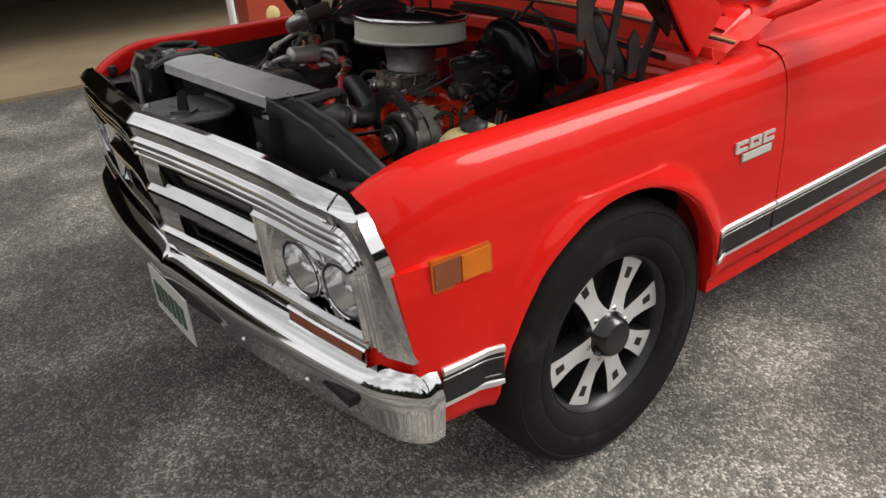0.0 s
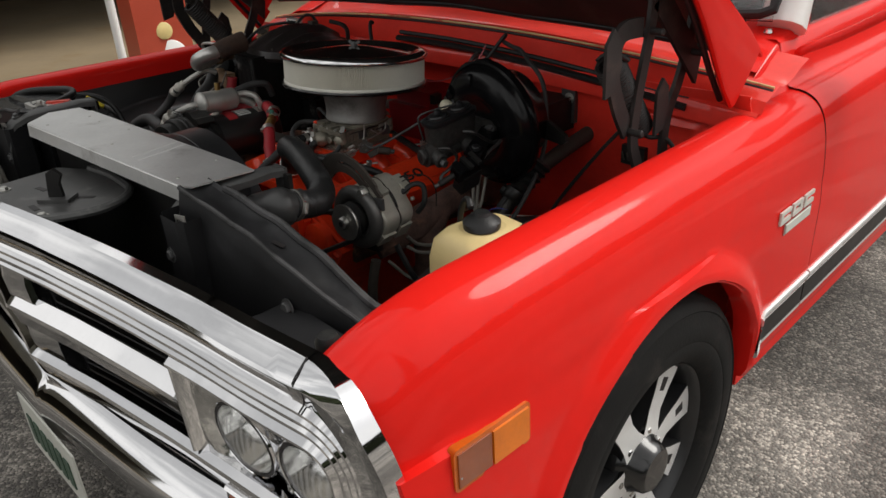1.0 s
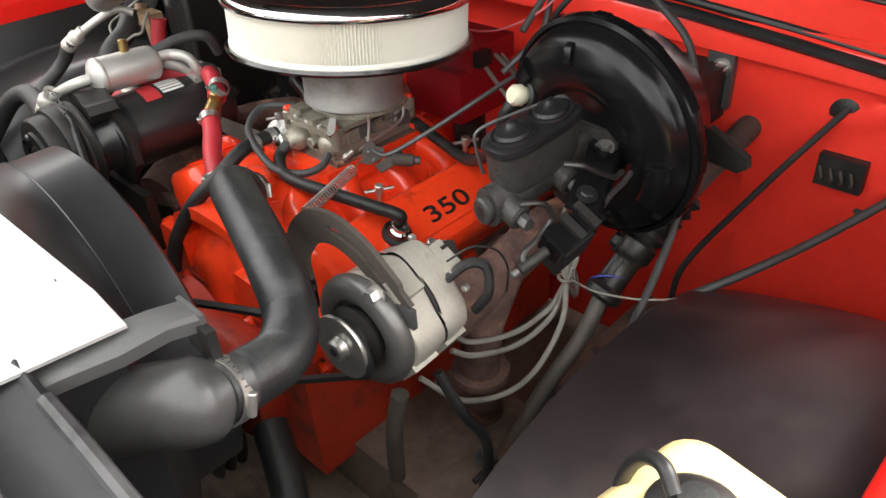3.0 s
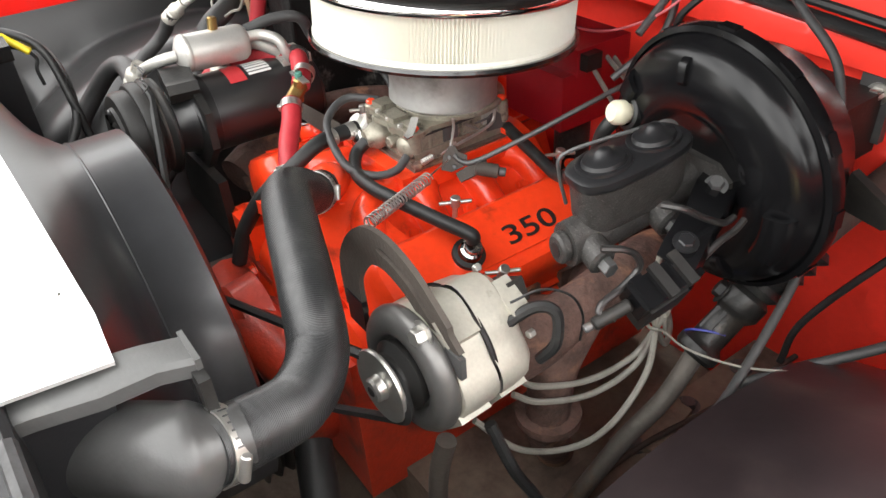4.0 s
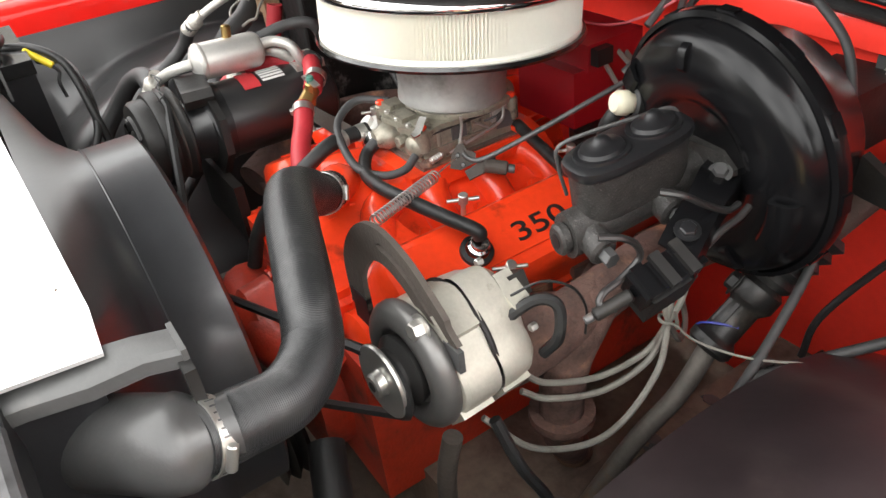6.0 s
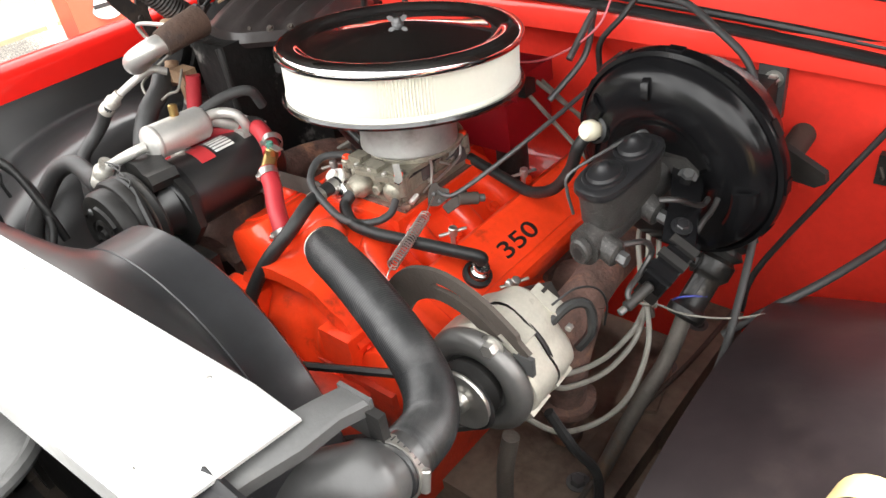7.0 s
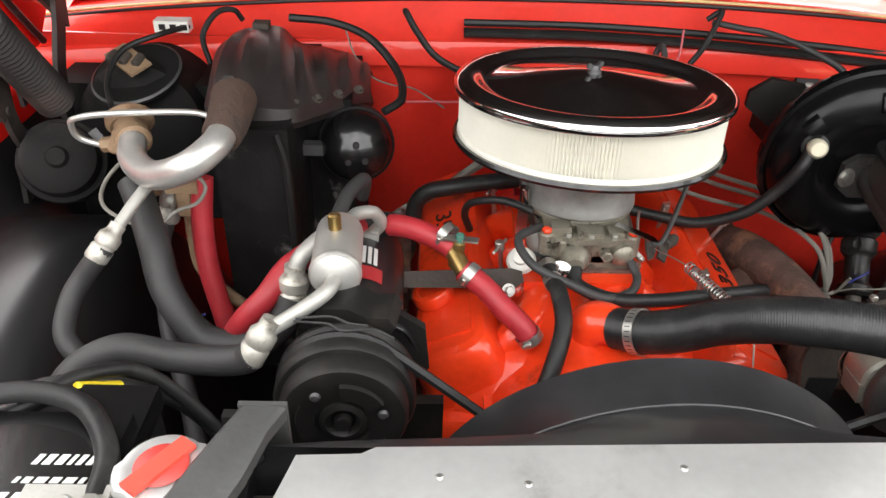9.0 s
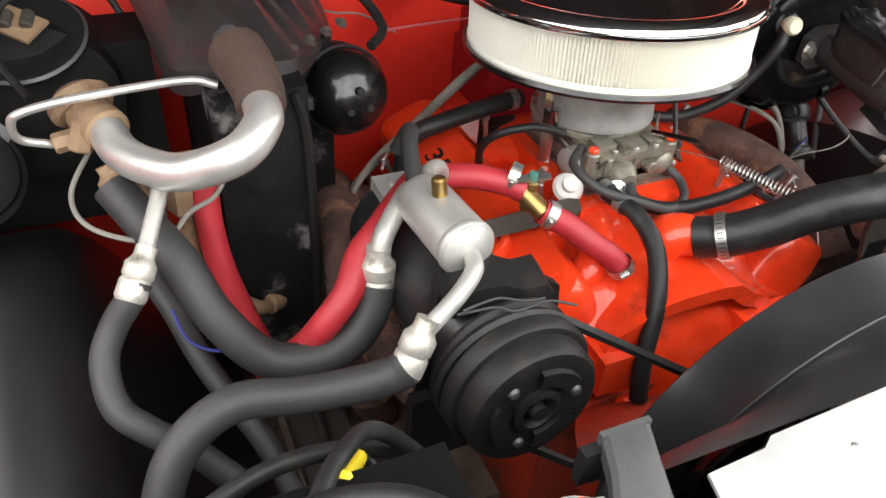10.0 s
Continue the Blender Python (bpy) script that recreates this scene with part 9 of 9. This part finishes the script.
part("cap", lathe(bmesh.new(), [(0.020, 0.932), (0.029, 0.934), (0.0315, 0.939), (0.030, 0.946), (0.024, 0.951), (0.014, 0.956), (0.012, 0.961), (0.0, 0.962)], mw @ Matrix.Translation((0.004, 0.004, 0)), 30, wobble=lambda k, r, h: 1 + (0.07 * math.cos(2 * math.pi * k / 30 * 2 + 1) if r > 0.03 else 0)), RUBBER, wb, "black rubber cap")
hose("washer_hose", [V(0.765, -0.300, 0.960), V(0.752, -0.292, 0.968), V(0.735, -0.285, 0.955), V(0.722, -0.28, 0.92), V(0.712, -0.27, 0.86)], 0.005, RUBBER, "slim black washer hose from the bottle cap", n=8, segs=10)
hose("washer_hose", [V(0.80, -0.25, 0.90), V(0.825, -0.23, 0.925), V(0.835, -0.25, 0.90), V(0.835, -0.28, 0.85)], 0.006, RUBBER, "black hose loop beside the washer bottle", n=8, segs=10)

# ---- hood hinges ----
BROWN_HINGE = material("worn_hinge_paint", (0.017, 0.014, 0.013), 0.6, var=0.3, scale=20, spots=(0.06, 0.042, 0.034), spot_scale=10, bump=0.1)
def hinge(sg):
    h = thing("hood_hinge", "worn dark hood hinge with two arms and a heavy coil spring", "hood hinge", "hood hinges")
    x = sg * 0.80
    part("base_plate", prism([(0.0, 0.0), (0.14, 0.0), (0.13, 0.04), (0.05, 0.07), (0.01, 0.05)], -0.004, 0.004, Matrix.Translation((x + sg * 0.02, 0.17, 0.80)) @ Matrix(((0, 0, 1, 0), (1, 0, 0, 0), (0, 1, 0, 0), (0, 0, 0, 1))), 0.003), BROWN_HINGE, h)
    def arm(pts, w):
        bm = bmesh.new()
        c = spline([V(x + dx * sg, y, z) for dx, y, z in pts], 6)
        rows = []
        for i, p in enumerate(c):
            t = (c[min(i + 1, len(c) - 1)] - c[max(i - 1, 0)]).normalized()
            q = t.cross(V(1, 0, 0)).normalized() * w
            rows.append([p + q + V(0.004, 0, 0), p - q + V(0.004, 0, 0), p - q - V(0.004, 0, 0), p + q - V(0.004, 0, 0)])
        return loft(rows, closed_u=True)
    part("front_arm", arm([(-0.025, 0.145, 1.160), (-0.025, 0.086, 1.160), (-0.025, 0.063, 1.135), (-0.025, 0.058, 1.090), (-0.025, 0.081, 1.032), (-0.025, 0.119, 0.973)], 0.017), BROWN_HINGE, h)
    part("link_arm", arm([(-0.020, 0.175, 1.235), (-0.020, 0.166, 1.145), (-0.020, 0.155, 1.098), (-0.020, 0.138, 1.021), (-0.020, 0.135, 0.944), (-0.020, 0.187, 0.843)], 0.0125), BROWN_HINGE, h)
    part("rear_arm", arm([(-0.030, 0.345, 1.150), (-0.030, 0.329, 1.085), (-0.030, 0.310, 1.033), (-0.030, 0.276, 0.968), (-0.030, 0.269, 0.892), (-0.030, 0.286, 0.80)], 0.0135), BROWN_HINGE, h)
    for y_, z_, r_ in ((0.030, 1.122, 0.036), (0.208, 1.008, 0.034)):
        part("link_plate", prism([(-r_ * 0.55, -r_ * 1.7), (r_ * 0.35, -r_ * 1.5), (r_ * 0.75, -r_ * 0.3), (r_ * 0.6, r_ * 0.9), (0.0, r_ * 1.5), (-r_ * 0.6, r_ * 0.8)], -0.003, 0.003, Matrix.Translation((x - sg * 0.009, y_, z_)) @ Matrix(((0, 0, 1, 0), (1, 0, 0, 0), (0, 1, 0, 0), (0, 0, 0, 1))), 0.002), BROWN_HINGE, h)
    part("hood_bracket", prism([(-0.13, 0.0), (0.13, 0.0), (0.10, 0.05), (-0.11, 0.05)], -0.004, 0.004, HOOD @ Matrix.Translation((x - sg * 0.02, -0.17, -0.065)) @ Matrix(((0, 0, 1, 0), (1, 0, 0, 0), (0, 1, 0, 0), (0, 0, 0, 1))), 0.003), BROWN_HINGE, h)
    bm = coil(bmesh.new(), (x - sg * 0.050, 0.085, 1.105), (x - sg * 0.050, 0.205, 0.955), 0.025, 0.0045, 24, 14)
    part("spring", bm, BROWN_HINGE, h, "heavy dark coil spring")
    part("spring_hook", tube(bmesh.new(), [V(x - sg * 0.050, 0.085, 1.105), V(x - sg * 0.045, 0.07, 1.125), V(x - sg * 0.03, 0.075, 1.125), V(x - sg * 0.02, 0.10, 1.11)], 0.0045, 8, 6), BROWN_HINGE, h)
    part("spring_hook", tube(bmesh.new(), [V(x - sg * 0.050, 0.205, 0.955), V(x - sg * 0.045, 0.235, 0.93), V(x - sg * 0.03, 0.275, 0.92), V(x, 0.27, 0.90)], 0.0045, 8, 6), BROWN_HINGE, h)
    for y, z in ((0.187, 0.845), (0.283, 0.815), (0.166, 1.15), (0.329, 1.085), (0.119, 0.975)):
        part("pivot", cyl(bmesh.new(), (x - sg * 0.036 if z > 1.0 and y > 0.3 else x - sg * 0.031, y, z), (x + sg * 0.008, y, z), 0.007, 12, 0.002), BROWN_HINGE, h)
    for y, z in ((0.20, 0.815), (0.26, 0.815)):
        part("bolt", hexbolt(bmesh.new(), (x + sg * 0.015, y, z), (-sg, 0, 0), 0.010, 0.010), STEEL_DARK, h)
hinge(1)
hinge(-1)
# wires and horn in front of the radiator
hose("lamp_wire", [V(-0.36, -0.64, 0.80), V(-0.37, -0.65, 0.90), V(-0.35, -0.66, 0.96), V(-0.31, -0.66, 0.95), V(-0.29, -0.67, 0.88), V(-0.28, -0.68, 0.80)], 0.006, WIRE_GREY, "grey wire looped behind the grille", "wire", n=8, segs=8)
hose("lamp_wire", [V(-0.42, -0.63, 0.82), V(-0.44, -0.64, 0.92), V(-0.42, -0.62, 0.985), V(-0.38, -0.61, 0.98)], 0.0055, WIRE_GREY, "grey wire looped behind the grille", "wire", n=8, segs=8)

# loose thin wires near the steering shaft and firewall
for label, mat, pts in (("thin pale blue wire end beside the plug leads", BLUE_WIRE, [V(0.440, 0.105, 0.715), V(0.452, 0.098, 0.735), V(0.470, 0.104, 0.742), V(0.486, 0.118, 0.738)]),
                        ("thin grey wire strung past the brake booster", WIRE_GREY, [V(0.415, 0.095, 0.712), V(0.440, 0.075, 0.735), V(0.480, 0.06, 0.748), V(0.53, 0.075, 0.752), V(0.57, 0.12, 0.745)]),
                        ("thin dark wire hanging beside the alternator", RUBBER, [V(0.405, -0.12, 0.86), V(0.420, -0.095, 0.872), V(0.432, -0.07, 0.86), V(0.436, -0.055, 0.83), V(0.430, -0.05, 0.79)]),
                        ("thin pale wire curling down the firewall", WIRE_GREY, [V(-0.34, 0.36, 1.02), V(-0.325, 0.35, 0.98), V(-0.30, 0.345, 0.95), V(-0.27, 0.35, 0.935), V(-0.23, 0.345, 0.93), V(-0.18, 0.34, 0.90)])):
    hose("thin_wire", pts, 0.0014, mat, label, "wire", n=8, segs=6)
